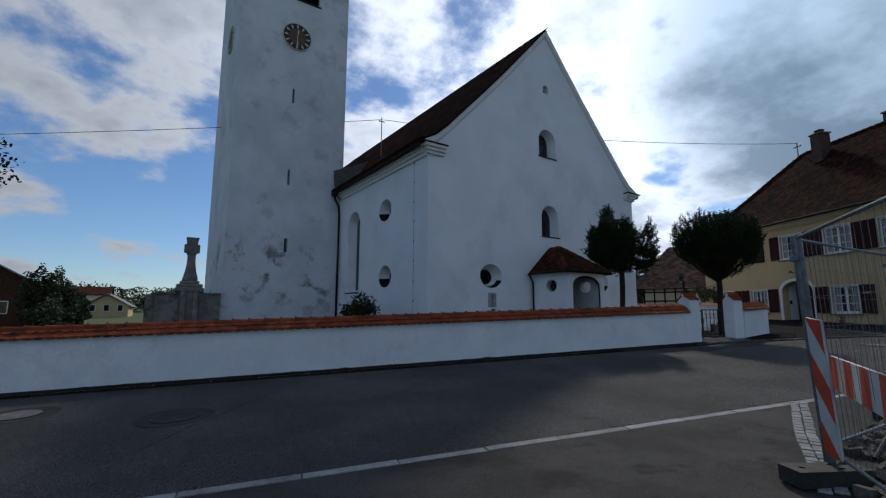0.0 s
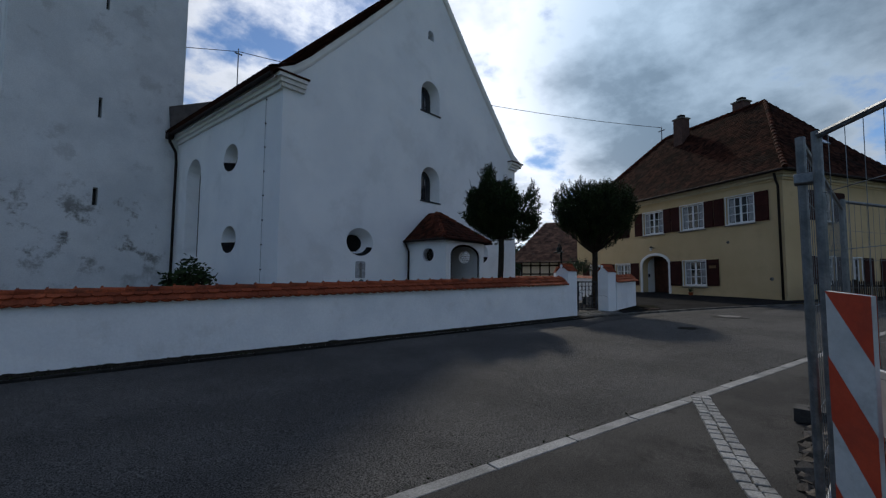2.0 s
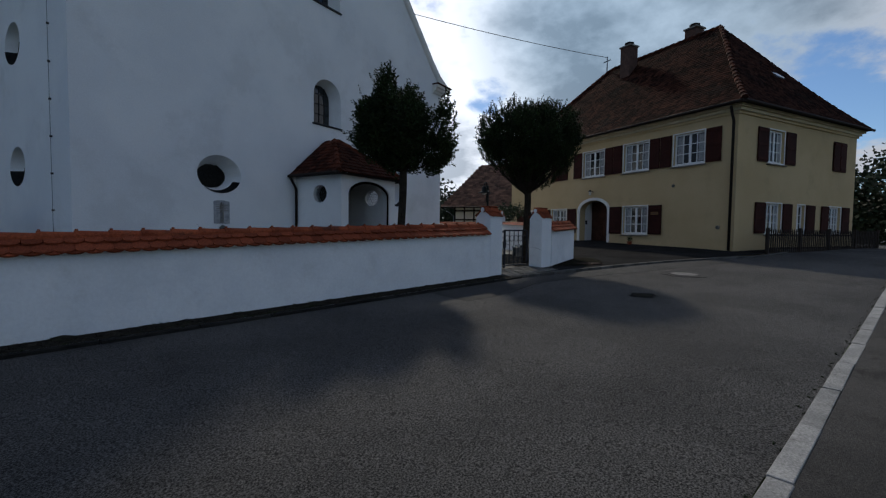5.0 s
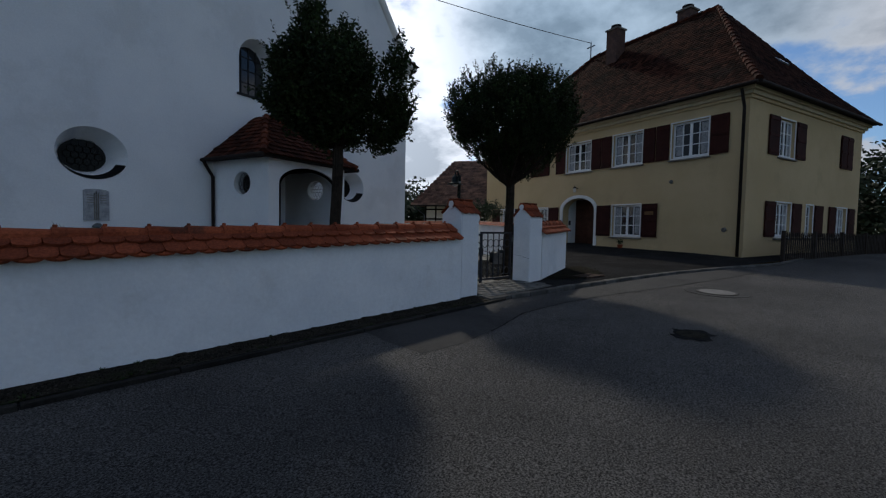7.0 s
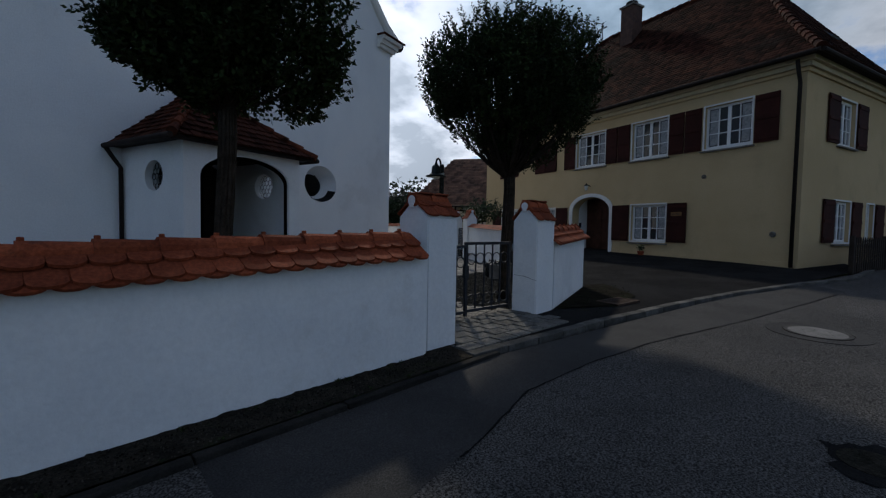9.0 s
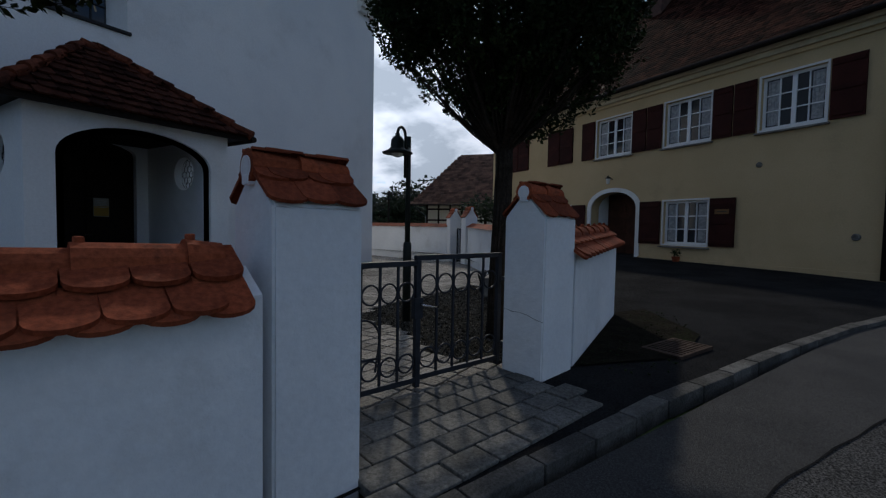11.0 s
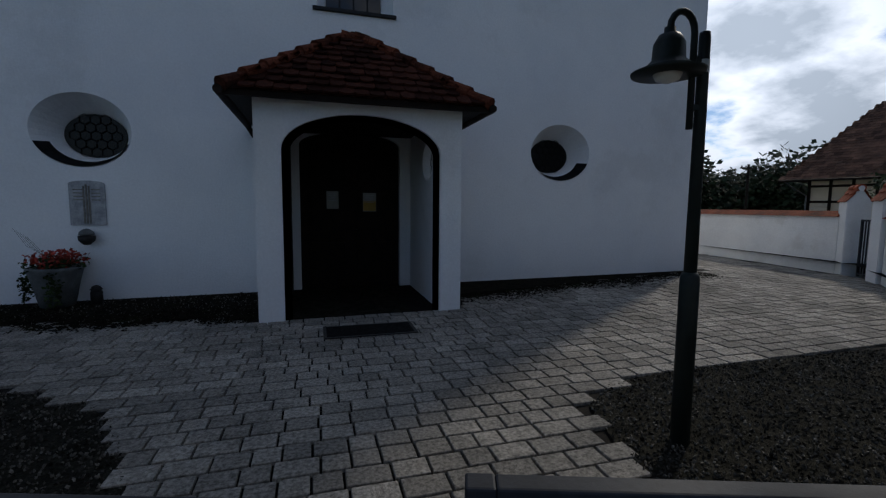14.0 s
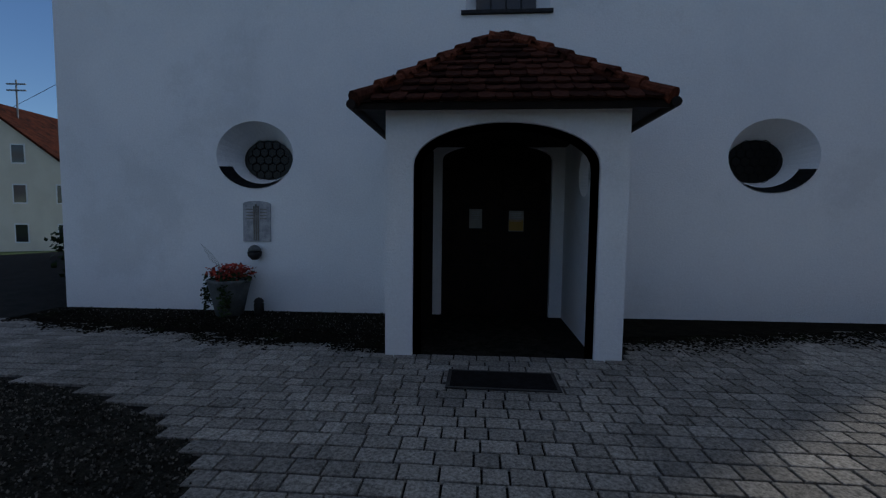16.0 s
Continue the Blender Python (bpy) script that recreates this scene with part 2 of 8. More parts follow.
M["red_tile"] = material("red_tile", (0.155, 0.036, 0.015), (0.235, 0.060, 0.025), 0.88, 2.5, 40, 0.3, 0.3, 60, stain=(0.06, 0.025, 0.016), stain_scale=2.2, stain_amount=0.75, island=0.25, random_tint=0.25, spec=0.15)
M["shutter"] = material("shutter_paint", (0.030, 0.0078, 0.0055), (0.046, 0.0115, 0.0082), 0.75, 2, 40, 0.2, 0.15, 30, random_tint=0.2, spec=0.15)
M["window_white"] = material("window_white", (0.74, 0.75, 0.76), (0.8, 0.8, 0.8), 0.5, 3, 50, 0.03, 0.0)
M["curtain"] = material("curtain_lace", (0.25, 0.26, 0.27), (0.40, 0.40, 0.40), 0.95, 14, 70, 0.25, 0.1, 40)
M["glass_dark"] = glass_material("window_glass", (0.015, 0.018, 0.022))
M["glass_lattice"] = glass_material("leaded_glass", (0.005, 0.0055, 0.006), 0.25, 0.2)
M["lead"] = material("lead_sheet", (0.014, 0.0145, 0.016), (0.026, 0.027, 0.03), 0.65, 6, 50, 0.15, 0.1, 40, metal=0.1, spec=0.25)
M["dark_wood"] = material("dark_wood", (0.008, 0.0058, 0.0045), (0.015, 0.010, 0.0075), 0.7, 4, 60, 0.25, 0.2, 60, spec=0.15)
M["brown_wood"] = material("brown_wood", (0.042, 0.017, 0.010), (0.07, 0.028, 0.017), 0.65, 4, 60, 0.25, 0.2, 60, spec=0.2)
M["fence_wood"] = material("fence_wood", (0.022, 0.017, 0.013), (0.04, 0.03, 0.024), 0.9, 4, 60, 0.3, 0.3, 60, random_tint=0.25, spec=0.2)
M["iron"] = material("iron_paint", (0.018, 0.021, 0.028), (0.028, 0.032, 0.042), 0.6, 8, 70, 0.15, 0.08, 80, metal=0.1, spec=0.25)
M["lamp_green"] = material("lamp_paint", (0.007, 0.012, 0.0115), (0.012, 0.019, 0.0175), 0.5, 8, 70, 0.12, 0.05, 80, spec=0.3)
M["milk_glass"] = material("milk_glass", (0.6, 0.6, 0.56), (0.66, 0.66, 0.62), 0.25, 4, 50, 0.02, 0.0)
M["chrome"] = material("chrome", (0.5, 0.5, 0.52), (0.6, 0.6, 0.62), 0.22, 8, 50, 0.05, 0.0, metal=1.0)
M["galvanised"] = material("galvanised_steel", (0.14, 0.155, 0.17), (0.22, 0.235, 0.25), 0.48, 14, 90, 0.15, 0.05, 90, metal=0.7)
M["copper_dark"] = material("gutter_metal", (0.016, 0.012, 0.010), (0.028, 0.020, 0.017), 0.75, 5, 50, 0.2, 0.05, 60, metal=0.1, spec=0.2)
M["sheet_roof"] = material("sheet_roof", (0.13, 0.12, 0.11), (0.19, 0.17, 0.155), 0.6, 3, 40, 0.2, 0.1, 40, metal=0.3)
M["paver"] = material("concrete_paver", (0.225, 0.211, 0.188), (0.335, 0.312, 0.276), 0.92, 1.0, 42, 0.5, 0.6, 100, stain=(0.11, 0.105, 0.095), stain_scale=1.1, stain_amount=0.4, island=0.25, random_tint=0.22, coords="World", spec=0.2, grain_span=(0.34, 0.66))
M["joint"] = material("joint_sand", (0.010, 0.009, 0.008), (0.020, 0.018, 0.015), 0.95, 5, 60, 0.3, 0.4, 90, spec=0.1)
M["gravel"] = material("gravel_stone", (0.034, 0.032, 0.027), (0.125, 0.115, 0.098), 0.92, 12, 60, 0.3, 0.3, 60, island=0.9, coords="World", spec=0.05)
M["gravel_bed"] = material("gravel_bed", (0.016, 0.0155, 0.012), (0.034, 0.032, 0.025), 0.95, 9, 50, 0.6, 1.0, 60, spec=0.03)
M["granite"] = material("granite_kerb", (0.24, 0.24, 0.23), (0.33, 0.325, 0.31), 0.88, 3, 60, 0.35, 0.4, 90, stain=(0.13, 0.13, 0.12), stain_scale=2.5, stain_amount=0.6, random_tint=0.15, coords="World", spec=0.2)
M["dark_kerb"] = material("dark_kerb", (0.014, 0.0135, 0.0125), (0.028, 0.0265, 0.024), 0.92, 3, 60, 0.35, 0.5, 80, random_tint=0.15, coords="World", spec=0.1)
M["soil"] = material("soil", (0.009, 0.008, 0.006), (0.018, 0.0155, 0.011), 0.95, 5, 50, 0.6, 1.0, 40, stain=(0.013, 0.018, 0.0065), stain_scale=2.5, stain_amount=0.7, spec=0.02)
M["rubble"] = material("rubble_stone", (0.075, 0.065, 0.054), (0.155, 0.138, 0.118), 0.92, 4, 50, 0.3, 0.4, 50, island=0.5, coords="World", spec=0.1)
M["grass"] = material("grass", (0.045, 0.075, 0.02), (0.085, 0.12, 0.035), 0.95, 0.4, 12, 0.4, 0.5, 30)
M["leaf"] = material("leaf", (0.014, 0.024, 0.008), (0.030, 0.047, 0.014), 0.7, 1.5, 30, 0.2, 0.0, island=0.5, spec=0.12)
M["leaf_far"] = material("far_leaf", (0.018, 0.028, 0.012), (0.034, 0.048, 0.02), 0.7, 0.6, 10, 0.2, 0.0, island=0.4, spec=0.2)
M["bark"] = material("bark", (0.018, 0.014, 0.011), (0.038, 0.031, 0.024), 0.95, 5, 40, 0.4, 1.0, 26, spec=0.1)
M["bark_ridge"] = material("bark_ridge", (0.021, 0.017, 0.013), (0.045, 0.037, 0.029), 0.95, 7, 50, 0.3, 0.6, 40, spec=0.1)
M["grey_stone"] = material("grey_stone", (0.15, 0.14, 0.125), (0.26, 0.245, 0.215), 0.92, 2.5, 30, 0.3, 0.5, 40, stain=(0.055, 0.05, 0.043), stain_scale=1.6, stain_amount=0.75)
M["plaque"] = material("marble_plaque", (0.26, 0.27, 0.29), (0.42, 0.43, 0.45), 0.5, 9, 50, 0.15, 0.05, 40)
M["planter"] = material("planter_stone", (0.09, 0.098, 0.098), (0.15, 0.158, 0.158), 0.8, 6, 50, 0.15, 0.1, 50)
M["flower"] = material("red_flower", (0.22, 0.016, 0.010), (0.33, 0.04, 0.018), 0.7, 20, 60, 0.2, 0.0, island=0.4)
M["signal_red"] = material("signal_red", (0.46, 0.052, 0.02), (0.53, 0.072, 0.028), 0.55, 4, 40, 0.08, 0.05, 40, stain=(0.28, 0.05, 0.03), stain_scale=3, stain_amount=0.35)
M["signal_white"] = material("signal_white", (0.48, 0.50, 0.50), (0.58, 0.59, 0.59), 0.55, 4, 40, 0.06, 0.05, 40, stain=(0.33, 0.33, 0.31), stain_scale=3, stain_amount=0.45)
M["black_plastic"] = material("recycled_plastic", (0.022, 0.021, 0.02), (0.04, 0.038, 0.036), 0.8, 8, 60, 0.3, 0.3, 60)
M["mat_fibre"] = material("mat_fibre", (0.006, 0.006, 0.0065), (0.012, 0.012, 0.013), 0.95, 12, 120, 0.4, 0.6, 160, spec=0.1)
M["paper"] = material("paper", (0.27, 0.27, 0.24), (0.33, 0.33, 0.30), 0.8, 4, 40, 0.03, 0.0)
M["yellow_paper"] = material("yellow_paper", (0.34, 0.22, 0.045), (0.40, 0.26, 0.06), 0.8, 4, 40, 0.03, 0.0)
M["cast_iron"] = material("cast_iron", (0.016, 0.015, 0.014), (0.03, 0.027, 0.025), 0.75, 8, 60, 0.25, 0.2, 70, metal=0.2)
M["concrete_ring"] = material("concrete_ring", (0.12, 0.118, 0.11), (0.17, 0.165, 0.155), 0.9, 6, 60, 0.3, 0.3, 80)
M["dial_black"] = material("dial_black", (0.02, 0.02, 0.021), (0.03, 0.03, 0.031), 0.6, 5, 40, 0.1, 0.0)
M["dial_gold"] = material("dial_gold", (0.52, 0.47, 0.36), (0.60, 0.55, 0.43), 0.5, 5, 40, 0.08, 0.0)
M["dial_brown"] = material("dial_brown", (0.10, 0.055, 0.025), (0.14, 0.08, 0.04), 0.6, 5, 40, 0.1, 0.0)
M["cable"] = material("cable_rubber", (0.015, 0.015, 0.016), (0.02, 0.02, 0.021), 0.7, 5, 40, 0.1, 0.0)
M["solar"] = material("solar_panel", (0.10, 0.11, 0.13), (0.16, 0.17, 0.19), 0.2, 2, 40, 0.1, 0.0, spec=0.8)
M["cream_plaster"] = material("cream_plaster", (0.66, 0.62, 0.52), (0.72, 0.68, 0.58), 0.92, 0.6, 28, 0.04, 0.2, 40)
M["brick"] = material("chimney_brick", (0.06, 0.035, 0.028), (0.10, 0.055, 0.042), 0.9, 6, 40, 0.25, 0.4, 25)
M["rust_grate"] = material("grate_iron", (0.045, 0.03, 0.023), (0.075, 0.05, 0.037), 0.9, 8, 60, 0.3, 0.3, 80, metal=0.1, spec=0.15)


# ---- building helpers ----
def V(*a):
    return Vector(a)


def part(name, bm, mat, parent=None, label="", smooth=False):
    """Links a bmesh as one mesh object under a thing or a part."""
    me = bpy.data.meshes.new(name)
    bm.to_mesh(me)
    bm.free()
    me.materials.append(M[mat])
    if smooth:
        for p in me.polygons:
            p.use_smooth = True
    ob = new(name, me)
    if parent is not None:
        ob.parent = parent
    if label:
        ob["label"] = label
    return ob


def thing(name, label, category, m=None, group="", kind=""):
    ob = new(name)
    ob.empty_display_size = 0.2
    ob.matrix_basis = m if m is not None else Matrix()
    return tagged(ob, label, category, group, kind)


def mesh_from(name, verts, faces, mat, parent=None, label="", smooth=False):
    me = bpy.data.meshes.new(name)
    me.from_pydata(verts, [], faces)
    me.update()
    me.materials.append(M[mat])
    if smooth:
        for p in me.polygons:
            p.use_smooth = True
    ob = new(name, me)
    if parent is not None:
        ob.parent = parent
    if label:
        ob["label"] = label
    return ob


def box(bm, x0, x1, y0, y1, z0, z1, m=None, bevel=0.0):
    c = bmesh.ops.create_cube(bm, size=1)
    mm = Matrix.Translation(((x0 + x1) / 2, (y0 + y1) / 2, (z0 + z1) / 2)) @ Matrix.Diagonal((abs(x1 - x0), abs(y1 - y0), abs(z1 - z0), 1))
    bmesh.ops.transform(bm, matrix=(m @ mm) if m is not None else mm, verts=c["verts"])
    if bevel:
        edges = list({e for v in c["verts"] for e in v.link_edges})
        bmesh.ops.bevel(bm, geom=edges, offset=bevel, segments=2, affect="EDGES", profile=0.5)
    return bm


def boxed(x0, x1, y0, y1, z0, z1, m=None, bevel=0.0):
    return box(bmesh.new(), x0, x1, y0, y1, z0, z1, m, bevel)


def tube(bm, points, radius, sides=8, cap=True):
    """A round bar along a line of points; radius may be a list."""
    pts = [Vector(p) for p in points]
    rad = radius if isinstance(radius, (list, tuple)) else [radius] * len(pts)
    rings = []
    for k, p in enumerate(pts):
        d = (pts[min(k + 1, len(pts) - 1)] - pts[max(k - 1, 0)]).normalized()
        a = d.orthogonal().normalized() if abs(d.z) < 0.9 else (Vector((1, 0, 0)) - d * d.x).normalized()
        if abs(d.z) < 0.9:
            a = d.cross(Vector((0, 0, 1))).normalized()
        b = d.cross(a)
        rings.append([bm.verts.new(p + rad[k] * (math.cos(2 * math.pi * s / sides) * a + math.sin(2 * math.pi * s / sides) * b)) for s in range(sides)])
    for r0, r1 in zip(rings, rings[1:]):
        best = min(range(sides), key=lambda o: sum((r0[s].co - r1[(s + o) % sides].co).length for s in range(sides)))
        for s in range(sides):
            bm.faces.new((r0[s], r0[(s + 1) % sides], r1[(s + 1 + best) % sides], r1[(s + best) % sides]))
    if cap:
        bm.faces.new(rings[0][::-1])
        bm.faces.new(rings[-1])
    bmesh.ops.recalc_face_normals(bm, faces=bm.faces)
    return bm


def lathe(bm, profile, m=None, sides=24, caps=True):
    """Turns a profile of (radius, height) about z."""
    rings = []
    for r, z in profile:
        rings.append([bm.verts.new((max(r, 0.0005) * math.cos(2 * math.pi * s / sides), max(r, 0.0005) * math.sin(2 * math.pi * s / sides), z)) for s in range(sides)])
    faces = []
    for r0, r1 in zip(rings, rings[1:]):
        for s in range(sides):
            faces.append(bm.faces.new((r0[s], r0[(s + 1) % sides], r1[(s + 1) % sides], r1[s])))
    if caps:
        faces.append(bm.faces.new(rings[0][::-1]))
        faces.append(bm.faces.new(rings[-1]))
    if m is not None:
        bmesh.ops.transform(bm, matrix=m, verts=[v for r in rings for v in r])
    bmesh.ops.recalc_face_normals(bm, faces=faces)
    return bm


def oval(cx, cy, rx, ry, n=36):
    return [(cx + rx * math.cos(2 * math.pi * k / n), cy + ry * math.sin(2 * math.pi * k / n)) for k in range(n)]


def arched(x0, x1, z0, z1, spring, n=14):
    """An opening with a flat foot and an arched head from the height spring to z1."""
    cx, rx, rz = (x0 + x1) / 2, (x1 - x0) / 2, z1 - spring
    return [(x0, z0), (x1, z0)] + [(cx + rx * math.cos(math.pi * k / n), spring + rz * math.sin(math.pi * k / n)) for k in range(n + 1)]


def rect(x0, x1, z0, z1):
    return [(x0, z0), (x1, z0), (x1, z1), (x0, z1)]


def slab(outer, holes, thick, inner=None):
    """A wall panel in local x and z with its face at y = 0 and its body towards +y; holes go through it, and may narrow towards the back."""
    from mathutils.geometry import tessellate_polygon
    bm = bmesh.new()
    loops = [outer] + list(holes)
    backs = [outer] + list(inner if inner else holes)
    for pts, y, flip in ((loops, 0.0, False), (backs, thick, True)):
        flat = [Vector((p[0], p[1], 0)) for lp in pts for p in lp]
        tris = tessellate_polygon([[Vector((p[0], p[1], 0)) for p in lp] for lp in pts])
        vs = [bm.verts.new((p.x, y, p.y)) for p in flat]
        for tri in tris:
            if len(set(tri)) == 3:
                try:
                    bm.faces.new([vs[i] for i in tri])
                except ValueError:
                    pass
    bm.verts.ensure_lookup_table()
    total = sum(len(lp) for lp in loops)
    start = 0
    for lp in loops:
        k = len(lp)
        for i in range(k):
            a, b = start + i, start + (i + 1) % k
            bm.faces.new((bm.verts[a], bm.verts[b], bm.verts[total + b], bm.verts[total + a]))
        start += k
    bmesh.ops.recalc_face_normals(bm, faces=bm.faces)
    return bm


def moved(bm, m):
    bmesh.ops.transform(bm, matrix=m, verts=bm.verts)
    return bm


def plate(points, z=None, thick=0.0):
    """A flat polygon; points are (x, y) or (x, y, z)."""
    bm = bmesh.new()
    vs = [bm.verts.new((p[0], p[1], p[2] if len(p) > 2 else z)) for p in points]
    f = bm.faces.new(vs)
    if f.normal.z < 0:
        f.normal_flip()
    f.normal_update()
    if f.normal.z < 0:
        bmesh.ops.reverse_faces(bm, faces=[f])
    if thick:
        r = bmesh.ops.extrude_face_region(bm, geom=[f])
        bmesh.ops.translate(bm, verts=[g for g in r["geom"] if isinstance(g, bmesh.types.BMVert)], vec=(0, 0, -thick))
        bmesh.ops.recalc_face_normals(bm, faces=bm.faces)
    return bm


def road_z(x, y=None):
    """The street climbs to the east and falls away from the churchyard wall."""
    away = 0.0 if y is None else min(max((11.03 - 0.257 * x - y) * 0.9687, 0.0), 6.2)
    return -0.09 + 0.03 * min(max(x, -40.0), 32.0) - 0.02 * away


def yard_z(x, y=None):
    return 0.40 + 0.009 * (min(max(x, -10.0), 40.0) - 16.2)


def draped(outline, lift, zf=road_z, breaks=(-40.0, 32.0)):
    """A polygon of (x, y) laid on the sloping ground."""
    bm = plate([(x, y, 0.0) for x, y in outline])
    for b in breaks:
        bmesh.ops.bisect_plane(bm, geom=bm.verts[:] + bm.edges[:] + bm.faces[:], plane_co=(b, 0, 0), plane_no=(1, 0, 0))
    for d in (0.0, 6.2):
        bmesh.ops.bisect_plane(bm, geom=bm.verts[:] + bm.edges[:] + bm.faces[:], plane_co=(0, 11.03 - d / 0.9687, 0), plane_no=(0.257, 1, 0))
    for v in bm.verts:
        v.co.z = zf(v.co.x, v.co.y) + lift
    return bm


TILE_W, TILE_L = 0.18, 0.34


def tile_shape(width=TILE_W, length=TILE_L, thick=0.014, round_end=0.06, n=6):
    """A beaver-tail tile: x across, -y down the slope, z off the roof; its rounded lower end is at y = 0."""
    w = width / 2 - 0.003
    edge = [(-w, length), (-w, round_end)]
    edge += [(-w * math.cos(math.pi * k / n), round_end * (1 - math.sin(math.pi * k / n))) for k in range(1, n)]
    edge += [(w, round_end), (w, length)]
    k = len(edge)
    verts = [(x, y, 0.0) for x, y in edge] + [(x, y, thick) for x, y in edge]
    faces = [tuple(range(k, 2 * k))] + [(i, (i + 1) % k, k + (i + 1) % k, k + i) for i in range(k)]
    return verts, faces


def tile_pose(origin, along, down, tilt=3.0):
    """A pose whose x runs along the eave and whose y runs up the slope."""
    x = Vector(along).normalized()
    y = -Vector(down).normalized()
    z = x.cross(y)
    if z.z < 0:
        x = -x
        z = x.cross(y)
    m = Matrix((x, y, z)).transposed().to_4x4()
    m.translation = Vector(origin)
    return m @ Matrix.Translation((0, 0, 0.018)) @ Matrix.Rotation(radians(-tilt), 4, "X")


def joined_tiles(name, poses, mat, parent, shape=None, label=""):
    verts, faces = shape or tile_shape()
    vv, ff = [], []
    for m in poses:
        base = len(vv)
        vv += [tuple(m @ Vector(v)) for v in verts]
        ff += [tuple(base + i for i in f) for f in faces]
    ob = mesh_from(name, vv, ff, mat, parent, label)
    ob["kind"] = "stuff"
    return ob


# ---- ground, road, yard ----
WALL_O, WALL_D = Vector((14.70, 7.27, 0)), Vector((0.9687, -0.2484, 0))
WALL_N = Vector((-0.2484, -0.9687, 0))          # towards the road


def wall_pt(s, off=0.0, z=0.0):
    p = WALL_O + s * WALL_D + off * WALL_N
    return Vector((p.x, p.y, z))


def build_ground():
    xs = [-900, -400, -150, -60] + [-40 + 4 * k for k in range(26)] + [90, 150, 400, 900]
    ys = [-700, -300, -100, -40] + [-20 + 4 * k for k in range(22)] + [90, 150, 400, 900]
    verts, faces = [], []
    for y in ys:
        for x in xs:
            z = min(road_z(x, y), yard_z(x)) - 0.06
            far = max(0.0, math.hypot(x - 10, y - 10) - 120) / 200
            z += 6.0 * min(far, 2.0) * (1 if y > 0 else 0.4) * (0.6 + 0.4 * math.sin(x * 0.004 + 1))
            verts.append((x, y, z))
    w = len(xs)
    for j in range(len(ys) - 1):
        for i in range(w - 1):
            a = j * w + i
            faces.append((a, a + 1, a + w + 1, a + w))
    tagged(mesh_from("ground", verts, faces, "grass", smooth=True), "green grass and earth reaching to the far hills", "ground", kind="structure")


build_ground()
kerb_line = lambda x: 4.90 - 0.264 * x
road = part("road", draped([(-40, kerb_line(-40)), (60, kerb_line(60)), (60, 1.0), (27.0, 1.0), (23.3, 3.0), (20.6, 4.4), (17.5, 5.72), (14.75, 6.86), (8.0, 8.75), (-40, 21.1)], 0.0), "asphalt")
tagged(road, "grey asphalt village street with patches and cracks", "road", kind="structure")
pavement = part("pavement", draped([(-40, kerb_line(-40) - 0.14), (60, kerb_line(60) - 0.14), (60, -24), (-40, 0.0)], 0.012), "asphalt_worn")
tagged(pavement, "worn dark asphalt footway beside the street", "pavement", kind="structure")
drive = part("driveway", draped([(14.95, 6.95), (17.5, 5.86), (20.6, 4.54), (22.9, 3.14), (27.0, 1.14), (60, 1.14), (60, 40), (27.6, 22), (26.5, 13.3), (20.2, 7.1), (17.2, 6.9), (15.0, 7.1)], 0.035), "asphalt_patch")
tagged(drive, "dark asphalt driveway in front of the yellow house", "driveway", kind="structure")

yard_base = part("yard", draped([(15.1, 7.2), (17.2, 6.8), (20.0, 7.0), (26.4, 12.6), (27.4, 18.5), (27.4, 40), (2, 40), (-6, 12.8), (5, 9.9)], 0.0, yard_z), "joint")
tagged(yard_base, "sandy joints under the churchyard paving", "yard", kind="structure")


def strip_stones(name, a, b, width, lengths, height, mat, parent, gap=0.012, sink=0.0, zf=road_z, jitter=0.01, seed=3):
    """A line of kerb or edging stones from a to b, each an object of its own on one of a few meshes."""
    rnd = random.Random(seed)
    a, b = Vector((*a, 0)), Vector((*b, 0))
    d = (b - a).normalized()
    total, s, out = (b - a).length, 0.0, []
    shapes = {}
    while s < total:
        ln = rnd.choice(lengths)
        if ln not in shapes:
            bm = boxed(0, ln - gap, -width / 2, width / 2, -0.14, 0, bevel=0.008)
            me = bpy.data.meshes.new(name)
            bm.to_mesh(me)
            bm.free()
            me.materials.append(M[mat])
            shapes[ln] = me
        p = a + d * s
        ob = new(name, shapes[ln])
        slope = math.atan2(zf((p + d * 0.5).x, (p + d * 0.5).y) - zf(p.x, p.y), 0.5)
        ob.matrix_basis = Matrix.Translation((p.x, p.y, zf(p.x, p.y) + height + rnd.uniform(-0.004, 0.004))) @ Matrix.Rotation(math.atan2(d.y, d.x), 4, "Z") @ Matrix.Rotation(-slope, 4, "Y") @ Matrix.Rotation(rnd.uniform(-jitter, jitter), 4, "Z")
        ob.parent = parent
        out.append(ob)
        s += ln
    return out


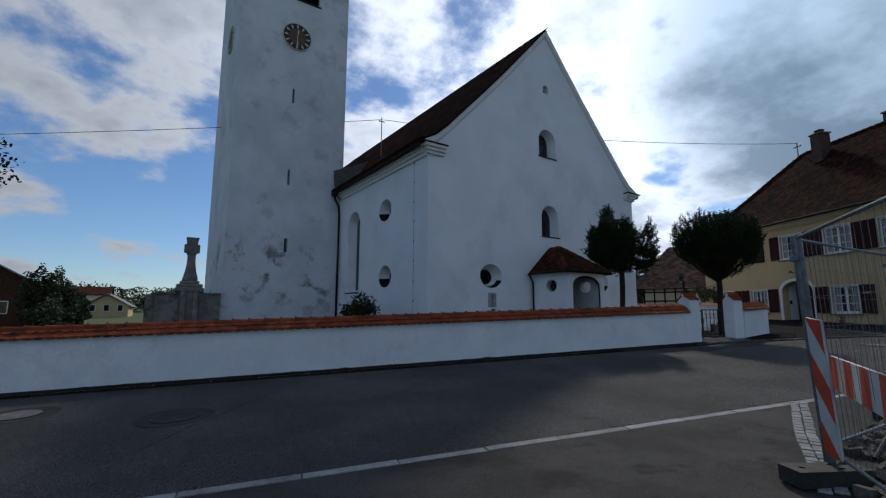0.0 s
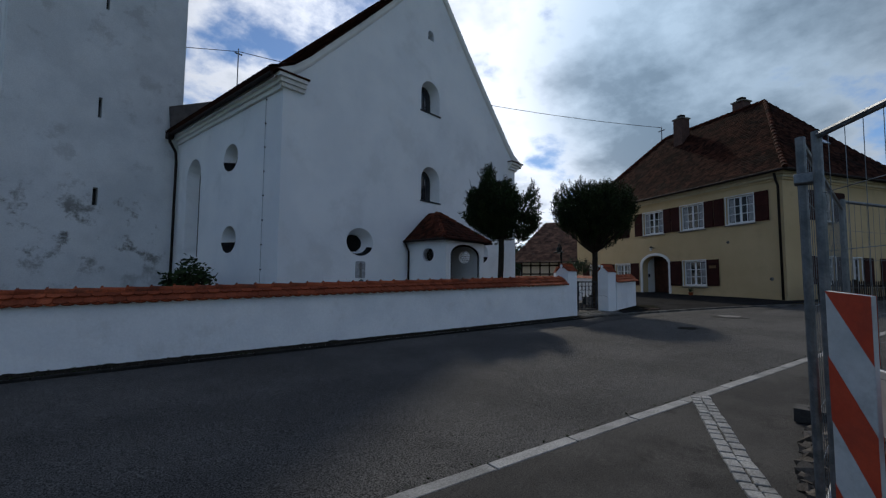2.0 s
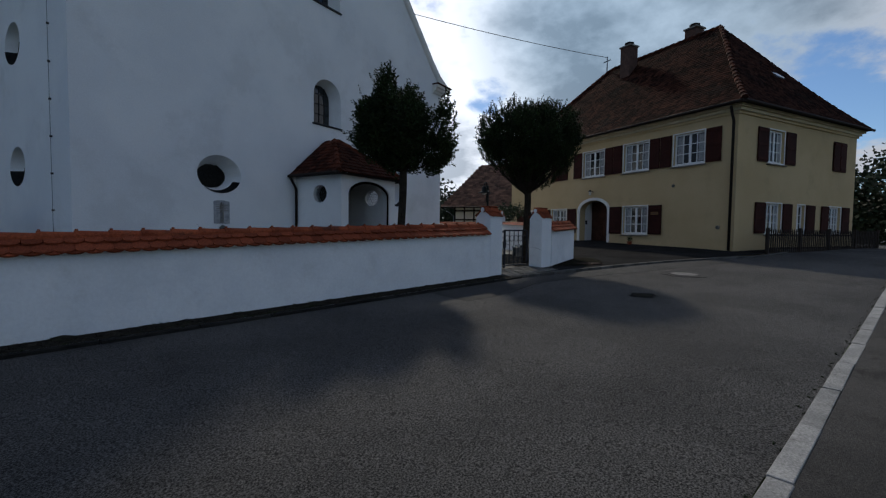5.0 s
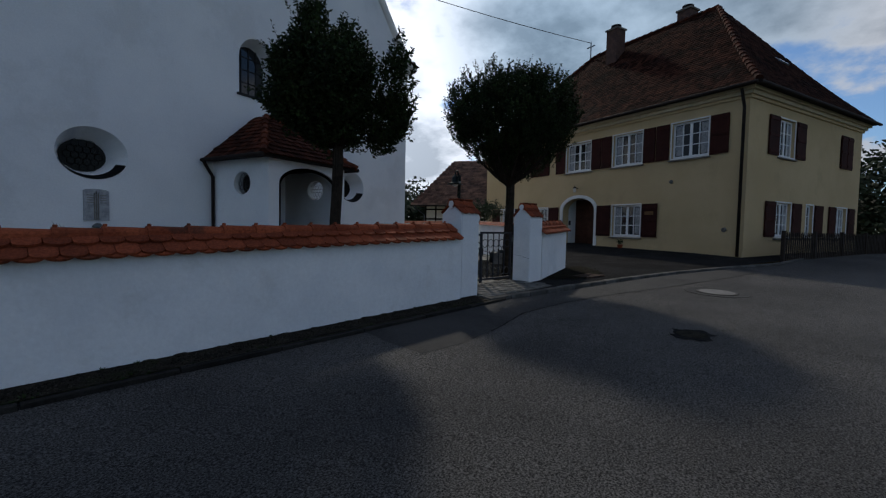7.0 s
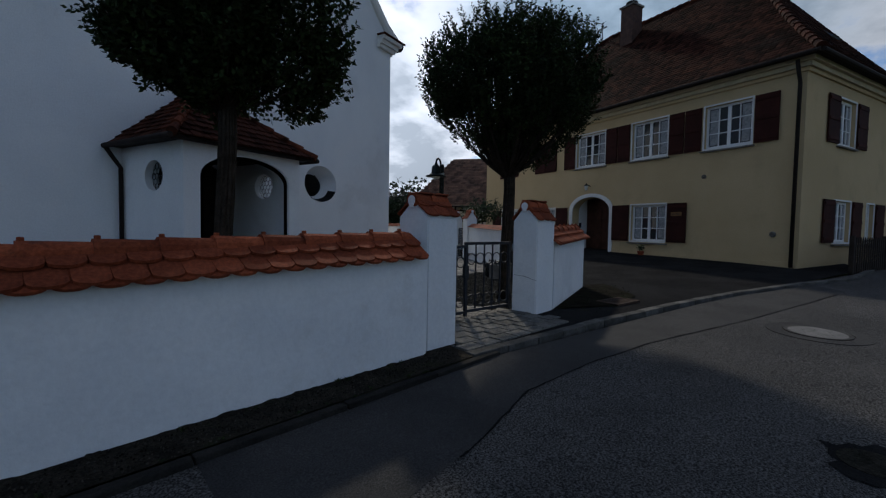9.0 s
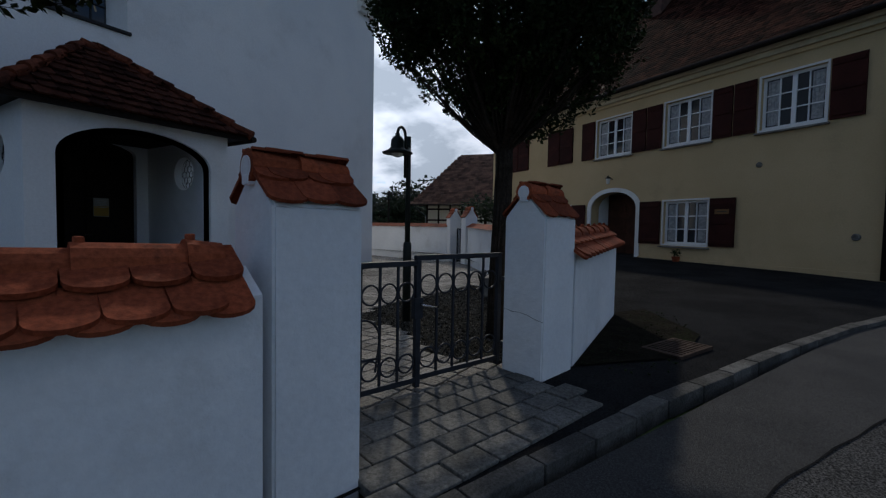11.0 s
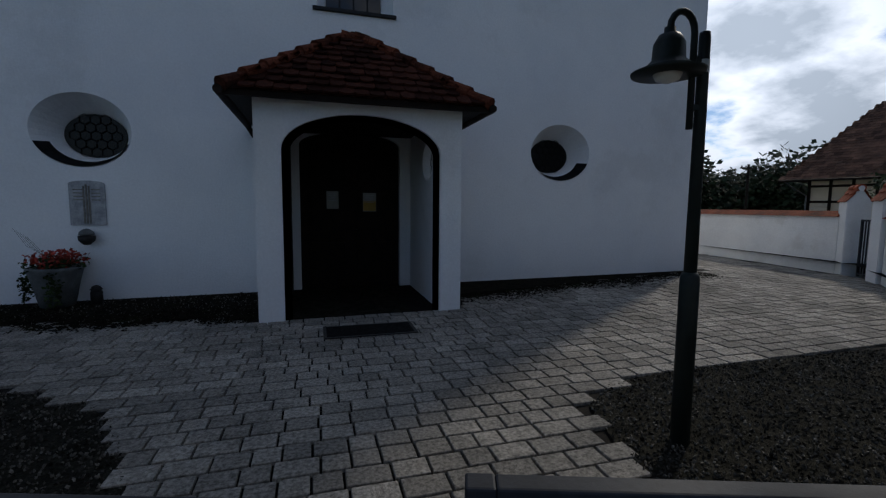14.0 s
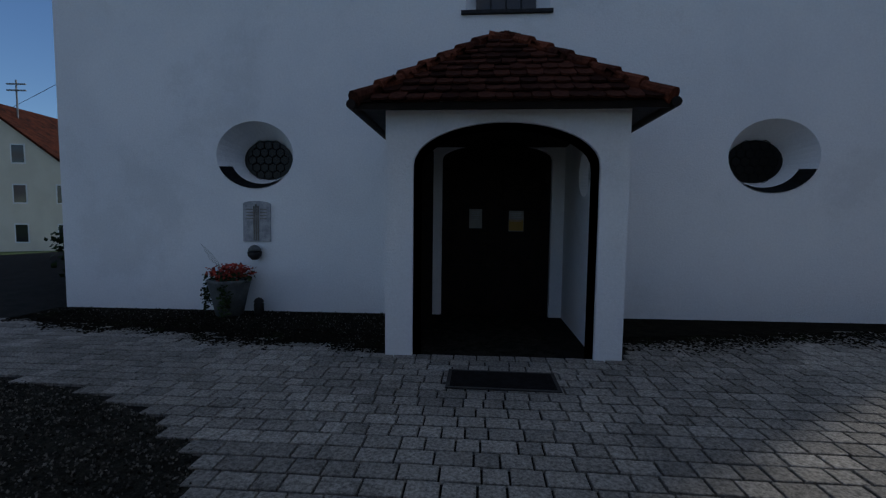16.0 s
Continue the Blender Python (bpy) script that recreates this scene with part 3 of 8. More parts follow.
# ---- camera-side kerb, cobble strip, dark kerb along the wall and the driveway ----
def build_kerbs():
    k = thing("edging", "flush pale granite edging between street and footway", "kerb", kind="structure")
    strip_stones("edging_stone", (-12, kerb_line(-12) - 0.07), (34, kerb_line(34) - 0.07), 0.13, (0.95, 1.0, 1.05), 0.016, "granite", k, seed=5)
    k2 = thing("wall_kerb", "dark weathered kerb stones along the churchyard wall", "kerb", kind="structure")
    a, b = wall_pt(-24, 0.42), wall_pt(0.2, 0.42)
    strip_stones("kerb_stone", (a.x, a.y), (b.x, b.y), 0.08, (0.9, 1.0), 0.04, "dark_kerb", k2, seed=7)
    k3 = thing("drive_kerb", "low worn kerb stones curving along the driveway", "kerb", kind="structure")
    line = [(14.9, 6.9), (17.1, 6.08), (18.9, 5.28), (20.6, 4.45), (22.9, 3.1), (24.5, 2.0), (27.0, 1.0)]
    for n, (p, q) in enumerate(zip(line, line[1:])):
        strip_stones("kerb_stone", p, q, 0.13, (0.45, 0.5), 0.05, "worn_kerb", k3, seed=11 + n, jitter=0.02)
    c = thing("cobble_strip", "two rows of pale granite setts across the footway", "cobbles", kind="structure")
    d = Vector((5.4 - 8.3, 1.72 - 2.58, 0)).normalized()
    nrm = Vector((-d.y, d.x, 0))
    for r in (-0.055, 0.055):
        for n, (p, q) in enumerate((((8.26, 2.62), (6.45, 2.02)), ((6.45, 2.02), (4.85, 1.38)))):
            p, q = Vector((*p, 0)) + nrm * r, Vector((*q, 0)) + nrm * r
            strip_stones("sett", (p.x, p.y), (q.x, q.y), 0.098, (0.11, 0.13, 0.15), 0.03, "granite", c, gap=0.02, seed=23 + int(r * 100) + n, jitter=0.1)
    # bed of soil between the wall's foot and its kerb
    a, b, e, f = wall_pt(-24, 0.36), wall_pt(0.35, 0.36), wall_pt(0.35, -0.05), wall_pt(-24, -0.05)
    tagged(part("verge", draped([(p.x, p.y) for p in (a, b, e, f)], 0.035), "verge_soil"), "dark mossy soil strip at the foot of the white wall", "verge", kind="structure")
    bed = [(17.42, 6.79), (19.9, 6.9), (20.3, 6.6), (19.2, 5.9), (18.2, 6.0)]
    tagged(part("bank", draped(bed, 0.052), "soil"), "dark soil and moss beside the short wall", "verge", kind="structure")


build_kerbs()


def build_street_iron():
    def ring(name, x, y, r, label, mat_ring):
        t = thing(name, label, "manhole", Matrix.Translation((x, y, road_z(x, y) + 0.004)) @ Matrix.Rotation(-0.03, 4, "Y") @ Matrix.Rotation(0.02, 4, "X"))
        bm = lathe(bmesh.new(), [(r * 1.55, -0.02), (r * 1.55, 0.001), (r * 1.05, 0.002), (r * 1.05, -0.02)], sides=40, caps=False)
        part("surround", bm, "asphalt_dark", t, "darker asphalt round the cover")
        part("rim", lathe(bmesh.new(), [(r, -0.02), (r, 0.008), (r * 0.88, 0.008), (r * 0.88, -0.02)], sides=40, caps=False), "cast_iron", t)
        bm = lathe(bmesh.new(), [(r * 0.87, -0.02), (r * 0.87, 0.007)], sides=40)
        for k in range(6):
            a = k * math.pi / 3
            box(bm, r * 0.45 * math.cos(a) - 0.03, r * 0.45 * math.cos(a) + 0.03, r * 0.45 * math.sin(a) - 0.012, r * 0.45 * math.sin(a) + 0.012, 0.0, 0.011)
        part("cover", bm, mat_ring, t)
        return t
    ring("manhole_cover", 18.12, 3.68, 0.34, "round iron manhole cover with concrete filling in the street", "concrete_ring")
    ring("manhole_cover", -1.4, 9.4, 0.33, "round iron manhole cover with concrete filling in the shaded street", "concrete_ring")
    ring("manhole_cover", 0.55, 7.75, 0.33, "sunken dark iron manhole cover in the street", "asphalt_dark")
    # round street gully with a patch of broken asphalt
    t = thing("street_gully", "dark square iron gully set in broken asphalt", "drain", Matrix.Translation((14.52, 4.06, road_z(14.52, 4.06) + 0.006)) @ Matrix.Rotation(-0.03, 4, "Y") @ Matrix.Rotation(0.02, 4, "X"))
    rnd = random.Random(4)
    bm = plate([(0.27 * (1 + rnd.uniform(-0.28, 0.28)) * math.cos(k * math.pi / 10), 0.24 * (1 + rnd.uniform(-0.28, 0.28)) * math.sin(k * math.pi / 10)) for k in range(20)], 0.0)
    part("patch", bm, "asphalt_patch", t)
    part("cover", lathe(bmesh.new(), [(0.17, -0.02), (0.17, 0.003), (0.05, 0.002)], sides=28), "gravel_bed", t)
    # slotted drain grate beside the kerb
    t = thing("drain_grate", "rusty slotted iron drain grate beside the kerb", "drain", Matrix.Translation((18.5, 6.08, road_z(18.5, 6.08) + 0.05)) @ Matrix.Rotation(radians(-24), 4, "Z") @ Matrix.Rotation(-0.03, 4, "Y"))
    bm = bmesh.new()
    for x0, x1, y0, y1 in ((-0.3, 0.3, -0.2, -0.17), (-0.3, 0.3, 0.17, 0.2), (-0.3, -0.27, -0.17, 0.17), (0.27, 0.3, -0.17, 0.17)):
        box(bm, x0, x1, y0, y1, -0.03, 0.012)
    part("frame", bm, "rust_grate", t)
    for k in range(9):
        part("bar", boxed(-0.24 + k * 0.06 - 0.016, -0.24 + k * 0.06 + 0.016, -0.17, 0.17, -0.02, 0.009), "rust_grate", t)
    # repaired strips and cracks in the street
    for pts, mat in ((((12.5, 7.48), (14.75, 6.86), (17.5, 5.72), (20.6, 4.4), (23.3, 3.0), (22.3, 2.5), (18.6, 4.28), (16.48, 5.42), (15.37, 5.87), (14.45, 6.14), (13.58, 6.14), (12.73, 6.21), (12.17, 6.4), (12.3, 6.9)), "asphalt_dark"),):
        tagged(part("asphalt_repair", draped(pts, 0.003), mat), "repaired strip of asphalt in the street", "road repair", kind="structure")
    seam = [(13.3, 6.15), (13.58, 6.14), (14.45, 6.14), (15.37, 5.87), (16.48, 5.42), (18.6, 4.28), (22.3, 2.5)]
    bm = bmesh.new()
    prev = None
    rnd = random.Random(19)
    for (x0, y0), (x1, y1) in zip(seam, seam[1:]):
        d = Vector((x1 - x0, y1 - y0, 0)).normalized()
        side = Vector((-d.y, d.x, 0))
        for k in range(8):
            f = k / 8
            p = Vector((x0 + f * (x1 - x0), y0 + f * (y1 - y0), 0)) + side * rnd.uniform(-0.008, 0.008)
            w = rnd.uniform(0.004, 0.011)
            now = [bm.verts.new((q.x, q.y, road_z(q.x, q.y) + 0.0055)) for q in (p - side * w, p + side * w)]
            if prev:
                bm.faces.new((prev[0], now[0], now[1], prev[1]))
            prev = now
    bmesh.ops.recalc_face_normals(bm, faces=bm.faces)
    tagged(part("asphalt_seam", bm, "asphalt_patch"), "black tar seam along the repaired asphalt", "road repair", kind="structure")
    rnd = random.Random(8)
    for (x0, y0), (x1, y1) in (((-0.2, 6.1), (2.5, 8.9)), ((15.2, 3.5), (14.9, 3.75)), ((6.4, 2.3), (7.2, 1.7))):
        bm = bmesh.new()
        prev = None
        for k in range(13):
            f = k / 12
            x, y = x0 + f * (x1 - x0) + rnd.uniform(-0.03, 0.03), y0 + f * (y1 - y0) + rnd.uniform(-0.03, 0.03)
            wv = 0.002 + 0.004 * rnd.random()
            now = (bm.verts.new((x - wv, y + wv, road_z(x, y) + 0.0045)), bm.verts.new((x + wv, y - wv, road_z(x, y) + 0.0045)))
            if prev:
                bm.faces.new((prev[0], prev[1], now[1], now[0]))
            prev = now
        bmesh.ops.recalc_face_normals(bm, faces=bm.faces)
        tagged(part("road_crack", bm, "soil"), "thin crack in the asphalt", "crack", kind="structure")


build_street_iron()


# ---- church ----
FY, LX, RX, CX = 14.87, 9.47, 24.03, 16.80      # facade plane, side walls, middle
GABLE = [(0.0, 16.03), (1.5, 14.32), (2.9, 12.76), (4.3, 11.27), (5.5, 10.03), (6.4, 9.09), (7.0, 8.56), (7.58, 8.25)]
NAVE_LEN = 34.0


def church_window(parent, outline, depth, m, bars_x, bars_z, mat="glass_dark", frame_mat="lead"):
    """A pane with glazing bars behind an opening of the church; outline in the wall's own x and z."""
    x0, x1 = min(p[0] for p in outline), max(p[0] for p in outline)
    z0, z1 = min(p[1] for p in outline), max(p[1] for p in outline)
    win = part("window", moved(slab(outline, [], 0.03), m @ Matrix.Translation((0, depth, 0))), mat, parent, "dark leaded church window")
    for x in bars_x:
        part("glazing_bar", boxed(x - 0.012, x + 0.012, depth - 0.02, depth, z0, z1 - 0.02, m), frame_mat, win)
    for z in bars_z:
        part("glazing_bar", boxed(x0, x1, depth - 0.018, depth, z - 0.01, z + 0.01, m), frame_mat, win)
    return win


def build_church():
    ch = thing("church", "white plastered village church with a steep tiled gable roof", "church")
    mf = Matrix.Translation((0, FY, 0))
    prof = [(CX - d, z) for d, z in GABLE if d < 7.2]
    prof_r = [(CX + d, z) for d, z in GABLE if 0 < d < 7.2]
    outer = [(LX, -0.3), (RX, -0.3), (RX, 8.28)] + prof_r[::-1] + prof + [(LX, 8.28)]
    ovals_o = [oval(12.83, 2.9, 0.64, 0.535), oval(20.69, 2.89, 0.64, 0.54)]
    ovals_i = [oval(12.83, 2.88, 0.42, 0.33), oval(20.69, 2.87, 0.42, 0.33)]
    w_lo_o, w_lo_i = arched(16.17, 17.41, 5.03, 6.63, 6.02), arched(16.32, 17.26, 5.11, 6.51, 5.97)
    w_up_o, w_up_i = arched(16.13, 17.37, 9.14, 10.65, 10.04), arched(16.28, 17.22, 9.24, 10.53, 9.99)
    w_s = arched(16.55, 16.93, 12.64, 13.1, 12.92)
    door = arched(15.84, 17.52, 0.38, 3.08, 2.85)
    fac = part("front_wall", moved(slab(outer, ovals_o + [w_lo_o, w_up_o, w_s, door], 0.5, ovals_i + [w_lo_i, w_up_i, w_s, door]), mf), "white_plaster", ch)
    for o in ovals_i:
        cx, cz = (o[0][0] + o[18][0]) / 2, o[0][1]
        win = part("window", moved(slab(o, [], 0.03), mf @ Matrix.Translation((0, 0.47, 0))), "glass_lattice", ch, "oval leaded window with honeycomb panes")
        for k in range(-3, 4):
            for j in range(-2, 3):
                x, z = cx + 0.14 * k + (0.07 if j % 2 else 0), cz + 0.125 * j
                if ((x - cx) / 0.38) ** 2 + ((z - cz) / 0.3) ** 2 > 1:
                    continue
                bm = tube(bmesh.new(), [(x + 0.08 * math.sin(a * math.pi / 3), FY + 0.46, z + 0.08 * math.cos(a * math.pi / 3)) for a in range(7)], 0.007, 4, False)
                part("lead_cell", bm, "glass_lattice", win)
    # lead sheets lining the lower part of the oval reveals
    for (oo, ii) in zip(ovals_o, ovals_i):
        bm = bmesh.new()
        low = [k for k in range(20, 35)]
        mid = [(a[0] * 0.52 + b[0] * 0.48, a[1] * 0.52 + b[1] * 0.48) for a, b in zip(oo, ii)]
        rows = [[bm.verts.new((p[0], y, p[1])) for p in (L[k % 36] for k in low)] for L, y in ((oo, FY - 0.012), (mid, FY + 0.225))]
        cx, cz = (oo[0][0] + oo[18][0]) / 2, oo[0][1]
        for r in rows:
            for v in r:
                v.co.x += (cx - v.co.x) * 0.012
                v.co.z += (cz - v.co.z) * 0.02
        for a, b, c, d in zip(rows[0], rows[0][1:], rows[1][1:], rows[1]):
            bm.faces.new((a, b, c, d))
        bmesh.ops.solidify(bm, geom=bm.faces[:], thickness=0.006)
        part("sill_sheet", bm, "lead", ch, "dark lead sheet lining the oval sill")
    church_window(ch, w_lo_i, 0.46, mf, (16.79, 16.55, 17.03), (5.5, 5.85, 6.2))
    church_window(ch, w_up_i, 0.46, mf, (16.75, 16.51, 16.99), (9.6, 9.94, 10.24))
    church_window(ch, w_s, 0.3, mf, (), ())
    for x0, x1, z in ((16.1, 17.46, 5.0), (16.06, 17.43, 9.12)):
        part("window_sill", boxed(x0, x1, FY - 0.05, FY + 0.42, z - 0.02, z + 0.035, bevel=0.006), "lead", ch, "dark metal window sill")
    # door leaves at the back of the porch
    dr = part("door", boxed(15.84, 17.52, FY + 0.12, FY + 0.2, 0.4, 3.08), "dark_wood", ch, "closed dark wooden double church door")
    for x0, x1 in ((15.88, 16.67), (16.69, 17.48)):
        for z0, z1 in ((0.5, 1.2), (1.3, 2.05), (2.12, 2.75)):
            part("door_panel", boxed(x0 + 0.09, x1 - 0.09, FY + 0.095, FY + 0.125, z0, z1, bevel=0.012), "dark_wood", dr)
    part("door_handle", tube(bmesh.new(), [(16.75, FY + 0.12, 1.42), (16.75, FY + 0.06, 1.42), (16.85, FY + 0.06, 1.41)], 0.011, 6), "chrome", dr)
    # left side wall, seen from the street
    ms = Matrix.Translation((LX, 0, 0)) @ Matrix.Rotation(radians(-90), 4, "Z")
    s_out = [(-(FY + NAVE_LEN), -0.3), (-(FY + 0.5), -0.3), (-(FY + 0.5), 8.2), (-(FY + NAVE_LEN), 8.2)]
    so = [oval(-18.7, 6.15, 0.62, 0.54), oval(-18.6, 2.95, 0.62, 0.52)]
    si = [oval(-18.7, 6.15, 0.4, 0.34), oval(-18.6, 2.95, 0.4, 0.34)]
    to, ti = arched(-23.2, -21.6, 2.3, 6.75, 5.95), arched(-23.0, -21.8, 2.45, 6.6, 5.9)
    part("side_wall", moved(slab(s_out, so + [to], 0.5, si + [ti]), ms), "white_plaster", ch)
    for o in si:
        church_window(ch, o, 0.46, ms, (), ())
    church_window(ch, ti, 0.46, ms, (-22.4,), (3.3, 4.2, 5.1))
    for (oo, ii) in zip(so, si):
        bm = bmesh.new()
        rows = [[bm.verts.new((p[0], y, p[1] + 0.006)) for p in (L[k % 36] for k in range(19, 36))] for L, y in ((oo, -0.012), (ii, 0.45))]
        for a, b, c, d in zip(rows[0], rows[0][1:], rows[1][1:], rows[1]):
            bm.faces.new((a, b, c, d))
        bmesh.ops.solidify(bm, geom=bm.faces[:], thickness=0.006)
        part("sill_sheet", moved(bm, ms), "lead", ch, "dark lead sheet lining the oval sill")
    part("window_sill", boxed(-23.3, -21.5, -0.06, 0.42, 2.26, 2.32, ms), "lead", ch, "dark metal window sill")
    # plain right and back walls that close the nave
    part("far_wall", boxed(RX - 0.5, RX, FY + 0.5, FY + NAVE_LEN, -0.3, 8.2), "white_plaster", ch)
    part("back_wall", boxed(LX + 0.5, RX - 0.5, FY + NAVE_LEN - 0.5, FY + NAVE_LEN, -0.3, 8.2), "white_plaster", ch)
    # roof: two curved slopes with thickness
    for sgn, lab in ((-1, "roof"), (1, "roof")):
        bm = bmesh.new()
        rows = []
        pr = [(d * 1.0, z) for d, z in GABLE] + [(7.9, 8.12)]
        for y in (FY - 0.10, FY + NAVE_LEN + 0.3):
            rows.append([bm.verts.new((CX + sgn * d, y, z + 0.22)) for d, z in pr])
        for a, b, c, d in zip(rows[0], rows[0][1:], rows[1][1:], rows[1]):
            bm.faces.new((a, b, c, d))
        bmesh.ops.recalc_face_normals(bm, faces=bm.faces)
        if bm.faces[:][0].normal.z < 0:
            bmesh.ops.reverse_faces(bm, faces=bm.faces)
        bmesh.ops.solidify(bm, geom=bm.faces[:], thickness=0.16)
        roof = part(lab, bm, "dark_tile", ch, "steep dark red tiled roof slope")
        if sgn < 0:
            poses = []
            segs = list(zip(pr, pr[1:]))
            for (d0, z0), (d1, z1) in segs:
                ln = math.hypot(d1 - d0, z1 - z0)
                rows_n = max(1, round(ln / 0.30))
                for r in range(rows_n):
                    f = (r + 1) / rows_n
                    d, z = d0 + f * (d1 - d0), z0 + f * (z1 - z0) + 0.22
                    for k in range(int((NAVE_LEN - 8) / 0.36)):
                        y = FY - 0.05 + 0.36 * k + (0.18 if r % 2 else 0)
                        poses.append(tile_pose((CX - d, y, z + 0.005), (0, 1, 0), (-(d1 - d0), 0, z1 - z0), 3.0))
            joined_tiles("tile_field", poses, "dark_tile", roof, tile_shape(0.36, 0.42, 0.02, 0.03, 2))
    # white verge moulding along the gable, returns at the eaves
    for sgn in (-1, 1):
        bm = bmesh.new()
        prev = None
        for d, z in GABLE:
            now = [bm.verts.new((CX + sgn * d, y, z + dz)) for y, dz in ((FY - 0.118, 0.165), (FY - 0.118, -0.06), (FY - 0.07, -0.16), (FY - 0.002, -0.2), (FY - 0.002, 0.05), (FY - 0.102, 0.165))]
            if prev:
                for i in range(6):
                    bm.faces.new((prev[i], prev[(i + 1) % 6], now[(i + 1) % 6], now[i]))
            prev = now
        bmesh.ops.recalc_face_normals(bm, faces=bm.faces)
        part("verge_moulding", bm, "trim_white", ch, "pale moulded band under the roof edge")
        edge = LX if sgn < 0 else RX
        bm = bmesh.new()
        for k, (ext, z0, z1) in enumerate(((0.12, 7.86, 7.98), (0.2, 7.98, 8.12), (0.3, 8.12, 8.24))):
            x_in = edge - sgn * 0.75
            box(bm, min(x_in, edge + sgn * ext), max(x_in, edge + sgn * ext), FY - ext, FY - 0.003, z0, z1)
        part("cornice_return", bm, "trim_white", ch, "stepped cornice return at the gable foot")
        bm = bmesh.new()
        x_in = edge - sgn * 0.8
        box(bm, min(x_in, edge + sgn * 0.42), max(x_in, edge + sgn * 0.42), FY - 0.36, FY - 0.02, 8.245, 8.29)
        part("cornice_cover", bm, "dark_tile", ch)
        bm = bmesh.new()
        for ext, z0, z1 in ((0.1, 7.8, 7.95), (0.2, 7.95, 8.08), (0.34, 8.08, 8.2)):
            box(bm, min(edge, edge + sgn * ext) - (0 if sgn > 0 else 0), max(edge, edge + sgn * ext), FY, FY + (9.55 if sgn < 0 else NAVE_LEN), z0, z1)
        part("cornice", bm, "trim_white", ch)
        # gutter
        bm = tube(bmesh.new(), [(edge + sgn * 0.48, FY - 0.1, 8.16), (edge + sgn * 0.48, FY + 9.5 if sgn < 0 else FY + NAVE_LEN, 8.14)], 0.075, 10)
        part("gutter", bm, "copper_dark", ch, "dark metal roof gutter")
    # downpipe where nave and tower meet
    bm = tube(bmesh.new(), [(LX - 0.48, 24.2, 8.12), (LX - 0.46, 24.25, 7.85), (LX - 0.16, 24.35, 7.4), (LX - 0.12, 24.35, 6.9), (LX - 0.12, 24.35, 0.3)], 0.062, 10)
    part("downpipe", bm, "copper_dark", ch, "dark metal downpipe beside the tower", True)
    part("pipe_head", boxed(LX - 0.62, LX - 0.34, 24.05, 24.4, 7.95, 8.2, bevel=0.03), "copper_dark", ch)
    # lightning conductor on the side wall with its clips
    bm = tube(bmesh.new(), [(LX - 0.03, 15.95, 8.0), (LX - 0.03, 15.95, 0.3)], 0.006, 5)
    cond = part("conductor", bm, "galvanised", ch, "thin lightning conductor with clips")
    for k in range(9):
        part("clip", boxed(LX - 0.045, LX, 15.93, 15.97, 0.9 + k * 0.85, 0.94 + k * 0.85), "lead", cond)
    return ch


church = build_church()


